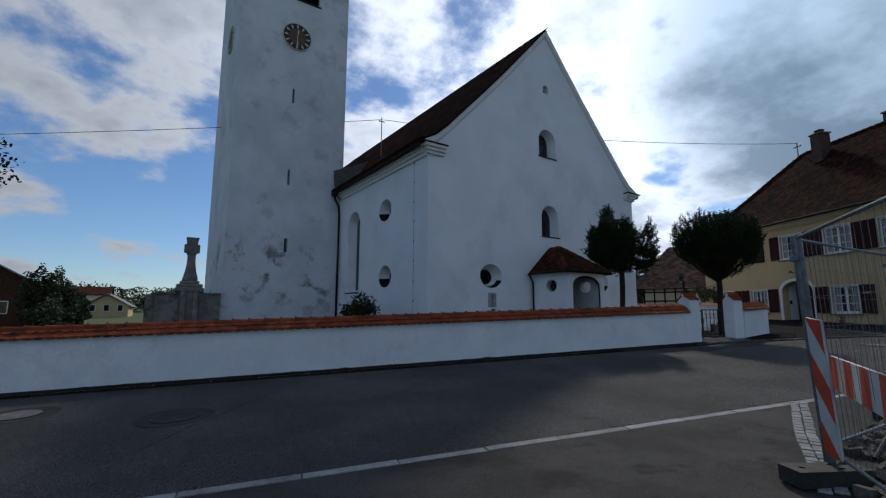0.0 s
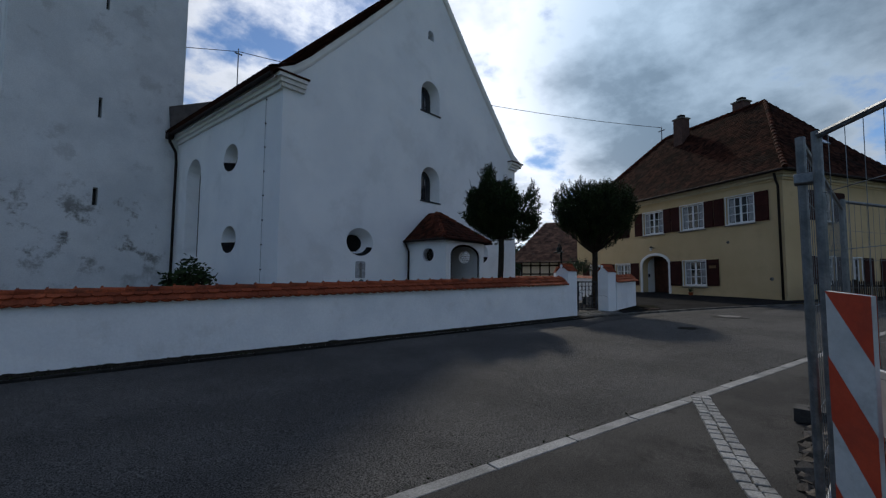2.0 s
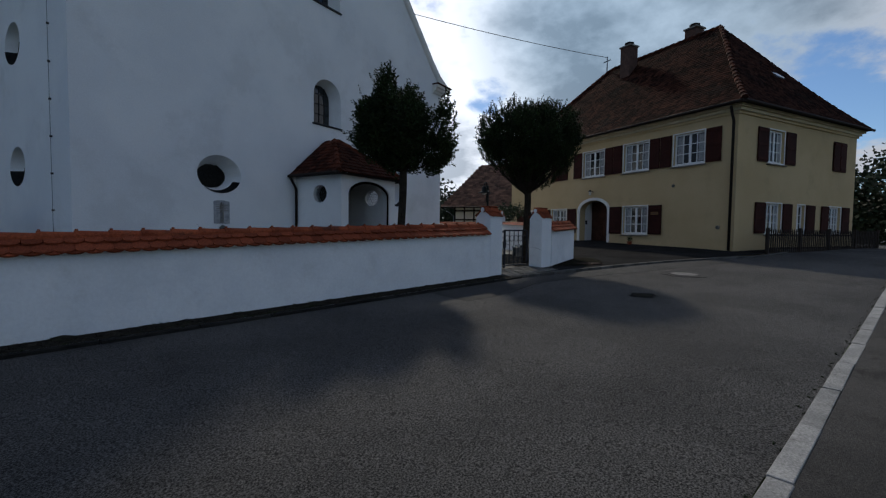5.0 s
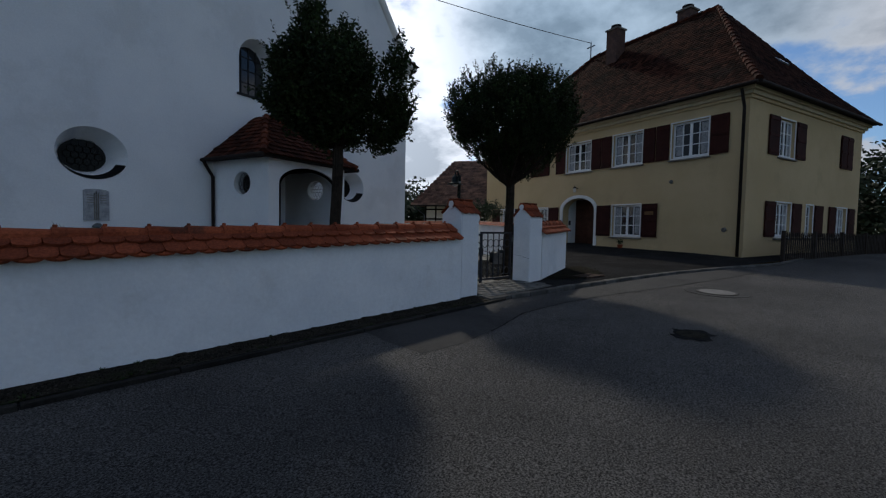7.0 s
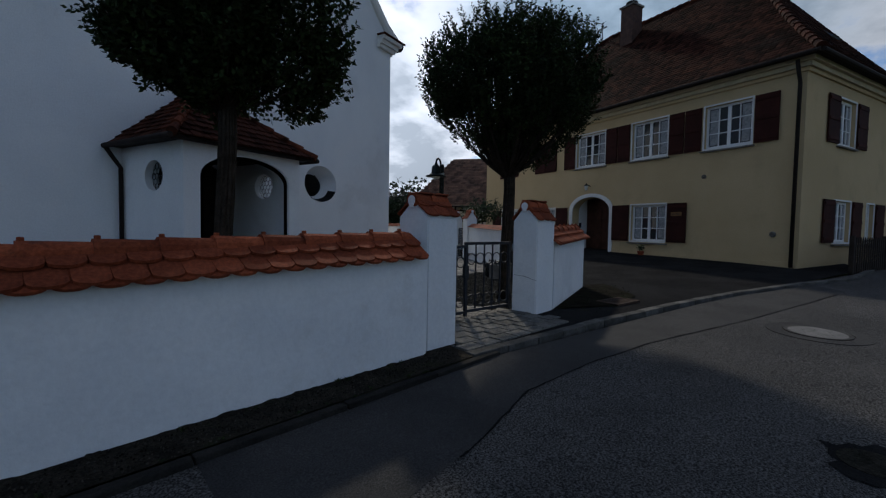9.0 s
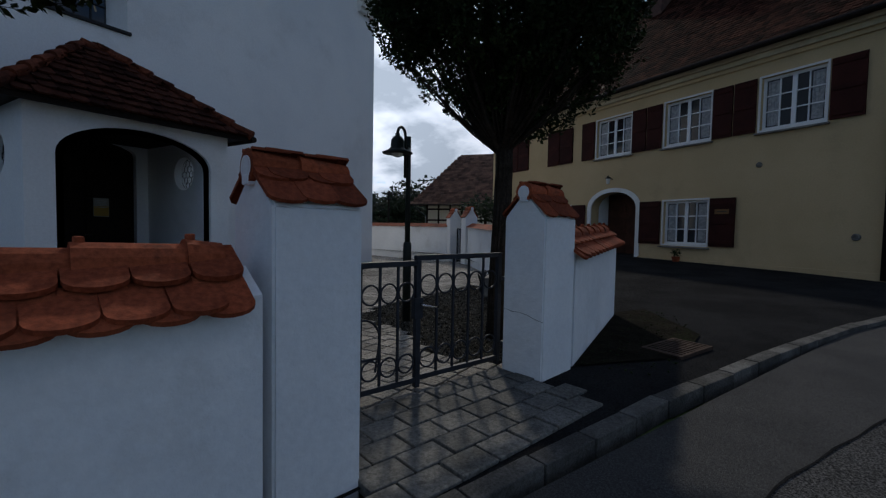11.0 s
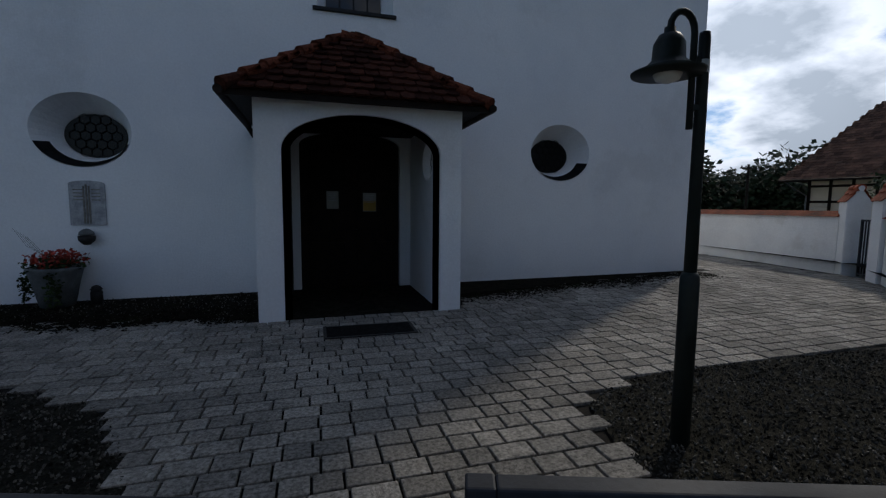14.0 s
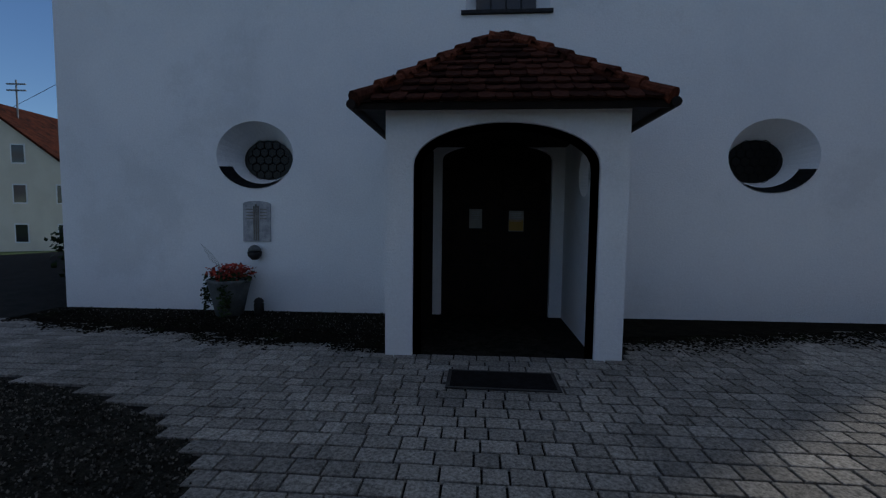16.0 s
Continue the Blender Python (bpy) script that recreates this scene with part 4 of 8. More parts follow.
def build_tower():
    x0, x1, y0, y1, top = 3.42, 9.6, 24.6, 31.6, 27.0
    t = thing("church_tower", "tall weathered plaster church tower with clock and slit windows", "tower")
    mf = Matrix.Translation((0, y0, 0))
    slits = [(6.46, 13.6, 0.06, 0.44), (6.42, 8.75, 0.065, 0.44), (6.44, 4.9, 0.09, 0.38)]
    holes = [rect(x - w, x + w, z - h, z + h) for x, z, w, h in slits] + [rect(6.05, 7.75, 19.7, 22.2)]
    part("front_wall", moved(slab([(x0, -0.3), (x1, -0.3), (x1, top), (x0, top)], holes, 0.7), mf), "old_plaster", t)
    for x, z, w, h in slits:
        part("slit_window", boxed(x - w, x + w, y0 + 0.4, y0 + 0.45, z - h, z + h), "dial_black", t)
    lou = part("louvre", boxed(6.05, 7.75, y0 + 0.5, y0 + 0.55, 19.7, 22.2), "dark_wood", t, "dark wooden belfry louvres")
    for k in range(10):
        part("slat", boxed(6.05, 7.75, y0 + 0.12, y0 + 0.4, 19.75 + k * 0.24, 19.78 + k * 0.24), "dark_wood", lou)
    part("belfry_sill", boxed(5.95, 7.85, y0 - 0.06, y0 + 0.1, 19.61, 19.69), "lead", t)
    ml = Matrix.Translation((x0, 0, 0)) @ Matrix.Rotation(radians(-90), 4, "Z")
    lh = [rect(27.2, 27.3, 20.2, 21.4), rect(27.2, 27.3, 9.4, 10.0)]
    lh = [[(-x, z) for x, z in r][::-1] for r in lh]
    lh = [rect(min(p[0] for p in r), max(p[0] for p in r), min(p[1] for p in r), max(p[1] for p in r)) for r in lh]
    part("side_wall", moved(slab([(-y1, -0.3), (-y0 - 0.7, -0.3), (-y0 - 0.7, top), (-y1, top)], lh, 0.7), ml), "old_plaster", t)
    for r in lh:
        part("slit_window", boxed(r[0][0], r[1][0], 0.4, 0.45, r[0][1], r[2][1], ml), "dial_black", t)
    part("far_wall", boxed(x1 - 0.7, x1, y0 + 0.7, y1, -0.3, top), "old_plaster", t)
    part("back_wall", boxed(x0 + 0.7, x1 - 0.7, y1 - 0.7, y1, -0.3, top), "old_plaster", t)
    part("tower_cornice", boxed(x0 - 0.2, x1 + 0.2, y0 - 0.2, y1 + 0.2, top, top + 0.25), "trim_white", t)
    bm = bmesh.new()
    base = [bm.verts.new(p) for p in ((x0 - 0.3, y0 - 0.3, top + 0.26), (x1 + 0.3, y0 - 0.3, top + 0.26), (x1 + 0.3, y1 + 0.3, top + 0.26), (x0 - 0.3, y1 + 0.3, top + 0.26))]
    apex = bm.verts.new(((x0 + x1) / 2, (y0 + y1) / 2, top + 5.5))
    bm.faces.new(base[::-1])
    for a, b in zip(base, base[1:] + base[:1]):
        bm.faces.new((a, b, apex))
    part("roof", bm, "dark_tile", t)

    def clock(m):
        c = part("clock", moved(lathe(bmesh.new(), [(0.80, 0.0), (0.80, 0.05), (0.76, 0.06), (0.5, 0.06), (0.49, 0.065), (0.01, 0.065)], sides=48), m), "dial_black", t, "round black clock face with pale numerals")
        part("dial_centre", moved(lathe(bmesh.new(), [(0.48, 0.066), (0.48, 0.07)], sides=40), m), "dial_brown", c)
        for k in range(12):
            a = k * math.pi / 6
            part("numeral", boxed(-0.045, 0.045, 0.53, 0.73, 0.06, 0.072, m @ Matrix.Rotation(-a, 4, "Z")), "dial_gold", c)
        part("rim", moved(lathe(bmesh.new(), [(0.79, 0.0), (0.83, 0.0), (0.83, 0.075), (0.79, 0.075)], sides=48, caps=False), m), "dial_gold", c)
        for ang, ln in ((178.0, 0.7), (7.0, 0.45)):
            mm = m @ Matrix.Rotation(-radians(ang), 4, "Z")
            bm = boxed(-0.028, 0.028, -0.1, ln, 0.08, 0.09, mm)
            box(bm, -0.05, 0.05, ln * 0.55, ln * 0.75, 0.08, 0.091, mm)
            part("clock_pointer", bm, "dial_gold", c)

    clock(Matrix.Translation((6.5, y0 - 0.001, 17.25)) @ Matrix.Rotation(radians(90), 4, "X"))
    clock(Matrix.Translation((x0 - 0.001, 27.3, 17.35)) @ Matrix.Rotation(radians(-90), 4, "Z") @ Matrix.Rotation(radians(90), 4, "X"))
    # small sheet-metal roof in the corner of tower and nave
    bm = bmesh.new()
    pts = [(9.0, 24.3, 8.5), (9.0, 24.59, 9.6), (11.2, 24.59, 10.6), (10.3, 24.3, 9.2)]
    vs = [bm.verts.new(p) for p in pts]
    bm.faces.new(vs)
    bmesh.ops.solidify(bm, geom=bm.faces[:], thickness=0.06)
    part("valley_roof", bm, "sheet_roof", t, "grey seamed sheet-metal roof in the corner")


build_tower()


# ---- porch ----
PX0, PX1, PY = 15.41, 17.96, 12.74


def build_porch():
    z0, zt = 0.34, 3.12
    p = thing("church_porch", "white plastered church porch with arched opening and red tiled hip roof", "porch")
    arch = arched(15.71, 17.67, 0.39, 2.95, 2.5, 20)
    part("front_wall", moved(slab(rect(PX0, PX1, z0, zt), [arch], 0.30), Matrix.Translation((0, PY, 0))), "white_plaster", p)
    # dark timber lining of the arch
    ring_o, ring_i = arched(15.712, 17.668, 0.40, 2.948, 2.5, 20), arched(15.80, 17.58, 0.40, 2.87, 2.46, 20)
    bm = bmesh.new()
    a = [bm.verts.new((x, PY + 0.05, z)) for x, z in ring_o[1:] + ring_o[:1]]
    b = [bm.verts.new((x, PY + 0.05, z)) for x, z in ring_i[1:] + ring_i[:1]]
    for q in range(len(a) - 1):
        bm.faces.new((a[q], a[q + 1], b[q + 1], b[q]))
    bmesh.ops.solidify(bm, geom=bm.faces[:], thickness=0.09)
    bmesh.ops.recalc_face_normals(bm, faces=bm.faces)
    part("arch_frame", bm, "dark_wood", p, "dark timber frame lining the arch")
    for side in (0, 1):
        m = Matrix.Translation((PX0, 0, 0)) @ Matrix.Rotation(radians(-90), 4, "Z") if side == 0 else Matrix.Translation((PX1, 0, 0)) @ Matrix.Rotation(radians(90), 4, "Z")
        ya, yb = PY + 0.30, FY
        cy = 13.7 if side == 0 else 13.62
        lx = (lambda y: -y) if side == 0 else (lambda y: y)
        o = oval(lx(cy), 2.5, 0.31, 0.28)
        part("side_wall", moved(slab(rect(min(lx(ya), lx(yb)), max(lx(ya), lx(yb)), z0, zt), [o], 0.25), m), "white_plaster", p)
        win = part("window", moved(slab(oval(lx(cy), 2.5, 0.308, 0.278), [], 0.02), m @ Matrix.Translation((0, 0.12, 0))), "clear_glass", p, "small round leaded porch window")
        for k in range(-2, 3):
            for j in range(-2, 3):
                x, z = lx(cy) + 0.11 * k + (0.055 if j % 2 else 0), 2.5 + 0.095 * j
                if (x - lx(cy)) ** 2 + (z - 2.5) ** 2 < 0.055:
                    bm = tube(bmesh.new(), [(x + 0.062 * math.sin(a * math.pi / 3), 0.115, z + 0.062 * math.cos(a * math.pi / 3)) for a in range(7)], 0.006, 4, False)
                    part("lead_cell", moved(bm, m), "lead", win)
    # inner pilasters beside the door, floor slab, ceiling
    # the floor's near-black colour stands in for the shade inside the porch
    part("floor_slab", boxed(PX0 + 0.25, PX1 - 0.25, PY + 0.02, FY + 0.1, 0.3, 0.41), "gravel_bed", p, "porch floor slab, coloured near black for the shade in the recess")
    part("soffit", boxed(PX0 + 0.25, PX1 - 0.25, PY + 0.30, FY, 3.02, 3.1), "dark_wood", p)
    # added timber leaf, near black, covers the left inner wall to darken the recess
    leaf_ = part("open_leaf", boxed(PX0 + 0.252, PX0 + 0.30, PY + 0.32, FY - 0.02, 0.42, 2.95), "dark_wood", p, "near-black leaf added over the inner porch wall for its shade")
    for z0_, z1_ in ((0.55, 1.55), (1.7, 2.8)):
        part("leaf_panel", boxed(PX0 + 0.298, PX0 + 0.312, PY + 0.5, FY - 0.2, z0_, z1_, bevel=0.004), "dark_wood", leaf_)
    # hip roof: eaves board, slopes, tiles, hip tiles
    ex0, ex1, ey, ez = 15.12, 18.28, 12.54, 3.11
    rx0, rx1, ry, rz = 16.53, 16.86, 14.25, 4.37
    bm = bmesh.new()
    v = {k: bm.verts.new(c) for k, c in dict(a=(ex0, ey, ez), b=(ex1, ey, ez), c=(ex1, FY - 0.003, ez), d=(ex0, FY - 0.003, ez), e=(rx0, ry, rz), f=(rx1, ry, rz), g=(rx1, FY - 0.003, rz), h=(rx0, FY - 0.003, rz)).items()}
    for q in ("abfe", "bcgf", "dahe", "efgh"):
        fs = [v[k] for k in q]
        if q == "dahe":
            fs = [v["d"], v["a"], v["e"], v["h"]]
        bm.faces.new(fs)
    bmesh.ops.recalc_face_normals(bm, faces=bm.faces)
    if sum(f.normal.z for f in bm.faces) < 0:
        bmesh.ops.reverse_faces(bm, faces=bm.faces)
    roof = part("roof", bm, "old_tile", p, "red beaver-tail tiled hip roof")
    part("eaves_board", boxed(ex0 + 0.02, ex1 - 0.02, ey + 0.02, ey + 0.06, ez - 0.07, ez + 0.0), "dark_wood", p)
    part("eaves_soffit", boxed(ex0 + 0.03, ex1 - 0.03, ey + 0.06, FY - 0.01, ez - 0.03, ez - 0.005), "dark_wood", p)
    tv, tf = tile_shape(0.18, 0.34, 0.021, 0.07, 6)
    tile = bpy.data.meshes.new("tile")
    tile.from_pydata(tv, [], tf)
    tile.materials.append(M["old_tile"])
    rnd = random.Random(2)
    rest = []
    faces = ((Vector((ex0, ey, ez)), Vector((ex1, ey, ez)), Vector((rx0, ry, rz)), Vector((rx1, ry, rz)), True),
             (Vector((ex0, FY, ez)), Vector((ex0, ey, ez)), Vector((rx0, FY, rz)), Vector((rx0, ry, rz)), False),
             (Vector((ex1, ey, ez)), Vector((ex1, FY, ez)), Vector((rx1, ry, rz)), Vector((rx1, FY, rz)), False))
    for a, b, c, d, front in faces:
        rows = 10
        for r in range(rows):
            f = r / rows
            p0, p1 = a.lerp(c, f), b.lerp(d, f)
            ln = (p1 - p0).length
            down = (a.lerp(b, 0.5) - c.lerp(d, 0.5)).normalized()
            along = (p1 - p0).normalized()
            down = (down - along * down.dot(along)).normalized()
            k = int(ln / 0.182)
            for i in range(k):
                s = (i + 0.5 + (0.25 if r % 2 else -0.25)) * 0.182 + (ln - k * 0.182) / 2
                if s < 0.12 or s > ln - 0.12:
                    continue
                m = tile_pose(p0 + along * s + down * 0.03 + Vector((0, 0, 0.012)), along, down, 8.0 + rnd.uniform(-2.0, 2.5))
                m = m @ Matrix.Rotation(rnd.uniform(-0.05, 0.05), 4, "Z")
                if front:
                    ob = new("tile", tile)
                    ob.matrix_basis = m
                    ob.parent = roof
                else:
                    rest.append(m)
    joined_tiles("side_tiles", rest, "old_tile", roof, (tv, tf))
    # hip tiles, stepped, and the short ridge
    def hip(a, b, n):
        for k in range(n):
            q0, q1 = a.lerp(b, k / n), a.lerp(b, (k + 1.12) / n)
            bm = tube(bmesh.new(), [q0 + Vector((0, 0, 0.035)), q1 + Vector((0, 0, 0.012))], [0.085, 0.062], 10)
            part("hip_tile", bm, "old_tile", roof)
    hip(Vector((ex0, ey, ez)), Vector((rx0, ry, rz)), 7)
    hip(Vector((ex1, ey, ez)), Vector((rx1, ry, rz)), 7)
    hip(Vector((rx0 - 0.02, ry, rz)), Vector((rx1 + 0.05, ry, rz)), 2)
    hip(Vector(((rx0 + rx1) / 2, ry, rz)), Vector(((rx0 + rx1) / 2, FY, rz)), 3)
    # gutter corner and downpipe on the street side
    for x, sg in ((ex0, -1), (ex1, 1)):
        part("gutter", tube(bmesh.new(), [(x + sg * 0.03, ey - 0.01, ez - 0.02), (x + sg * 0.03, FY - 0.05, ez - 0.03)], 0.05, 10), "copper_dark", p, "dark metal gutter")
    part("downpipe", tube(bmesh.new(), [(ex0 - 0.03, FY - 0.12, ez - 0.05), (ex0 + 0.05, FY - 0.12, ez - 0.18), (PX0 - 0.06, FY - 0.1, ez - 0.42), (PX0 - 0.06, FY - 0.1, 0.38)], 0.04, 10), "copper_dark", p, "dark metal downpipe", True)


build_porch()


# ---- churchyard wall with tiled coping, gate pillars ----
COPE = tile_shape(TILE_W, 0.22, 0.02, 0.05, 8)


def coping(parent, a, b, zf, zr, half, slope_dirs, single, seed=1):
    """An eaves course, two rows of beaver-tail tiles on each slope and a line of half-round ridge tiles. zr(x): ridge height; half: half width with overhang."""
    a, b = Vector((*a, 0)), Vector((*b, 0))
    d = (b - a).normalized()
    n = Vector((d.y, -d.x, 0))
    ln = (b - a).length
    rnd = random.Random(seed)
    tv, tf = COPE
    me = bpy.data.meshes.new("tile")
    me.from_pydata(tv, [], tf)
    me.materials.append(M["red_tile"])
    rest = []
    rise = 0.205
    for sg in slope_dirs:
        down = (n * sg * half + Vector((0, 0, -rise))).normalized()
        for r, f, up in ((0, 0.98, 0.0), (1, 1.0, 0.026), (2, 0.56, 0.03)):
            for k in range(int(ln / TILE_W) + 1):
                s = (k + (0.5 if r % 2 else 0.0)) * TILE_W
                if s > ln:
                    continue
                q = a + d * s
                z = zr(q.x) - 0.055 + up
                o = Vector((q.x, q.y, z)) + n * sg * half * f + Vector((0, 0, -rise * f - 0.005))
                along = Vector((d.x, d.y, zf(q.x + d.x) - zf(q.x)))
                m = tile_pose(o, along, down - along * down.dot(along) / along.length_squared, (3 if r == 0 else 8) + rnd.uniform(-1.5, 2.5)) @ Matrix.Rotation(rnd.uniform(-0.03, 0.03), 4, "Z")
                if single(q, sg) and r > 0:
                    ob = new("tile", me)
                    ob.matrix_basis = m
                    ob.parent = parent
                else:
                    rest.append(m)
    if rest:
        joined_tiles("tile_rows", rest, "red_tile", parent, COPE)
    # half-round ridge tiles, each with a small nib at its raised end
    s = 0.0
    while s < ln:
        e = min(s + 0.345, ln + 0.02)
        p, q = a + d * s, a + d * e
        bm = tube(bmesh.new(), [(p.x, p.y, zr(p.x) - 0.064), (q.x, q.y, zr(q.x) - 0.074)], [0.088, 0.078], 14)
        box(bm, -0.014, 0.014, -0.016, 0.016, -0.012, 0.02, Matrix.Translation((p.x + d.x * 0.025, p.y + d.y * 0.025, zr(p.x) + 0.022)), bevel=0.006)
        part("ridge_tile", bm, "red_tile", parent)
        s += 0.33


def build_walls():
    w = thing("wall_south", "white rendered churchyard wall with red tiled coping", "wall", kind="structure")
    s0, s1, th = -25.0, -0.02, 0.36
    bm = bmesh.new()
    prev = None
    n = 60
    rnd = random.Random(6)
    for k in range(n + 1):
        s = s0 + (s1 - s0) * k / n
        f, b = wall_pt(s, rnd.uniform(-0.006, 0.006)), wall_pt(s, -th)
        g = road_z(f.x)
        now = [bm.verts.new((f.x, f.y, g - 0.25)), bm.verts.new((f.x, f.y, g + 1.03)), bm.verts.new((*wall_pt(s, -th / 2).xy, g + 1.13)), bm.verts.new((b.x, b.y, g + 1.03)), bm.verts.new((b.x, b.y, g - 0.25))]
        if prev:
            for i in range(4):
                bm.faces.new((prev[i], prev[i + 1], now[i + 1], now[i]))
        else:
            bm.faces.new(now)
        prev = now
    bm.faces.new(prev[::-1])
    bmesh.ops.recalc_face_normals(bm, faces=bm.faces)
    part("render_coat", bm, "wall_plaster", w)
    a, b = wall_pt(s0, -th / 2), wall_pt(-0.14, -th / 2)
    coping(w, (a.x, a.y), (b.x, b.y), road_z, lambda x: road_z(x) + 1.225, 0.285, (1, -1), lambda q, sg: sg > 0 and q.x > 3.5, 1)

    def pillar(name, m, sx, sy, z0, eave, top, label):
        """A gate pillar whose little tiled roof has its ridge along x."""
        p = thing(name, label, "gate pillar", m, kind="structure")
        bm = bmesh.new()
        prof = [(-sy / 2, z0), (sy / 2, z0), (sy / 2, eave), (0, top), (-sy / 2, eave)]
        l = [bm.verts.new((-sx / 2, y, z)) for y, z in prof]
        r = [bm.verts.new((sx / 2, y, z)) for y, z in prof]
        bm.faces.new(l[::-1])
        bm.faces.new(r)
        for i in range(5):
            bm.faces.new((l[i], l[(i + 1) % 5], r[(i + 1) % 5], r[i]))
        bmesh.ops.recalc_face_normals(bm, faces=bm.faces)
        bmesh.ops.bevel(bm, geom=bm.edges[:], offset=0.012, segments=2, affect="EDGES")
        part("shaft", bm, "wall_plaster", p)
        tv, tf = tile_shape(0.18, 0.24, 0.016, 0.045, 6)
        me = bpy.data.meshes.new("tile")
        me.from_pydata(tv, [], tf)
        me.materials.append(M["red_tile"])
        rise = top - eave
        cols = max(2, round((sx + 0.06) / 0.18))
        for sg in (1, -1):
            down = Vector((0, -sg * sy / 2, -rise)).normalized()
            for r, f in ((0, 1.08), (1, 0.55)):
                for k in range(cols + (r % 2)):
                    x = (k + 0.5 - (cols + (r % 2)) / 2) * 0.18
                    x = max(min(x, sx / 2 - 0.065), -sx / 2 + 0.065)
                    ob = new("tile", me)
                    ob.matrix_basis = tile_pose((x, -sg * sy / 2 * f, top - rise * f + 0.006 + 0.005 * (k % 2)), (1, 0, 0), down, 5)
                    ob.parent = p
        for x0, x1 in ((-sx / 2 - 0.025, 0.03), (-0.02, sx / 2 + 0.025)):
            part("ridge_tile", tube(bmesh.new(), [(x0, 0, top - 0.012), (x1, 0, top - 0.024)], [0.078, 0.068], 14), "red_tile", p)
        for x0, sg in ((-sx / 2 - 0.028, 1), (sx / 2 + 0.028, -1)):
            part("mortar", tube(bmesh.new(), [(x0 - sg * 0.003, 0, top - 0.02), (x0 + sg * 0.03, 0, top - 0.02)], 0.053, 14), "wall_plaster", p)
            xa, xb = sorted((x0 - sg * 0.006, x0 + sg * 0.03))
            part("mortar", boxed(xa, xb, -0.034, 0.034, top - 0.095, top - 0.05, bevel=0.006), "wall_plaster", p)
        return p

    ang = math.atan2(WALL_D.y, WALL_D.x)
    c1 = wall_pt(0.262, -0.285)
    pillar("gate_pillar", Matrix.Translation((c1.x, c1.y, 0)) @ Matrix.Rotation(ang, 4, "Z"), 0.43, 0.45, 0.1, 1.735, 1.92, "white rendered gate pillar with small tiled roof")
    p2 = pillar("gate_pillar", Matrix.Translation((17.19, 7.05, 0)) @ Matrix.Rotation(ang, 4, "Z"), 0.45, 0.40, 0.1, 1.75, 1.97, "white rendered gate pillar with a diagonal crack")
    bm = tube(bmesh.new(), [(-0.2245, 0.185, 0.985), (-0.2245, 0.10, 0.972), (-0.2245, 0.04, 0.975), (-0.2245, -0.05, 0.962), (-0.2245, -0.12, 0.94), (-0.2245, -0.195, 0.925)], [0.0015, 0.0025, 0.002, 0.003, 0.003, 0.002], 4)
    part("crack", bm, "soil", p2)
    # short wall beyond the gate, its corner, and the wall along the driveway
    w2 = thing("wall_gate_side", "short white wall with red tiled coping beside the gate", "wall", kind="structure")
    segs = [((17.42, 6.98), (19.75, 7.08), road_z, 1.02)]
    for (ax, ay), (bx, by), zf, hgt in segs:
        d = Vector((bx - ax, by - ay, 0)).normalized()
        nn = Vector((d.y, -d.x, 0)) * 0.17
        bm = bmesh.new()
        rings = []
        for x, y in ((ax, ay), (bx, by)):
            g = zf(x)
            rings.append([bm.verts.new(q) for q in ((x + nn.x, y + nn.y, g - 0.2), (x + nn.x, y + nn.y, g + hgt), (x, y, g + hgt + 0.16), (x - nn.x, y - nn.y, g + hgt), (x - nn.x, y - nn.y, g - 0.2))])
        bm.faces.new(rings[0])
        bm.faces.new(rings[1][::-1])
        for i in range(5):
            bm.faces.new((rings[0][i], rings[0][(i + 1) % 5], rings[1][(i + 1) % 5], rings[1][i]))
        bmesh.ops.recalc_face_normals(bm, faces=bm.faces)
        part("render_coat", bm, "wall_plaster", w2)
        coping(w2, (ax, ay), (bx + 0.03, by), zf, lambda x: zf(x) + hgt + 0.2, 0.26, (1, -1), lambda q, sg: sg > 0, 3)

    def plain_wall(name, a, b, th, z0, z1a, z1b, label):
        t = thing(name, label, "wall", kind="structure")
        d = Vector((b[0] - a[0], b[1] - a[1], 0)).normalized()
        nn = Vector((d.y, -d.x, 0)) * th / 2
        bm = bmesh.new()
        rings = []
        for (x, y), zt in ((a, z1a), (b, z1b)):
            rings.append([bm.verts.new(q) for q in ((x + nn.x, y + nn.y, z0), (x + nn.x, y + nn.y, zt), (x - nn.x, y - nn.y, zt), (x - nn.x, y - nn.y, z0))])
        bm.faces.new(rings[0])
        bm.faces.new(rings[1][::-1])
        for i in range(4):
            bm.faces.new((rings[0][i], rings[0][(i + 1) % 4], rings[1][(i + 1) % 4], rings[1][i]))
        bmesh.ops.recalc_face_normals(bm, faces=bm.faces)
        part("render_coat", bm, "wall_plaster", t)
        bm = bmesh.new()
        rings = []
        for (x, y), zt in ((a, z1a), (b, z1b)):
            rings.append([bm.verts.new(q) for q in ((x + nn.x * 1.5, y + nn.y * 1.5, zt - 0.03), (x, y, zt + 0.10), (x - nn.x * 1.5, y - nn.y * 1.5, zt - 0.03))])
        bm.faces.new(rings[0])
        bm.faces.new(rings[1][::-1])
        for i in range(3):
            bm.faces.new((rings[0][i], rings[0][(i + 1) % 3], rings[1][(i + 1) % 3], rings[1][i]))
        bmesh.ops.recalc_face_normals(bm, faces=bm.faces)
        part("coping", bm, "red_tile", t, "red tiled coping")

    plain_wall("wall_east", (20.0, 7.35), (25.9, 12.35), 0.3, 0.2, 1.55, 1.72, "white rendered yard wall along the driveway")
    plain_wall("wall_north", (26.9, 13.8), (28.0, 27.0), 0.3, 0.2, 1.72, 1.72, "white rendered yard wall behind the church")
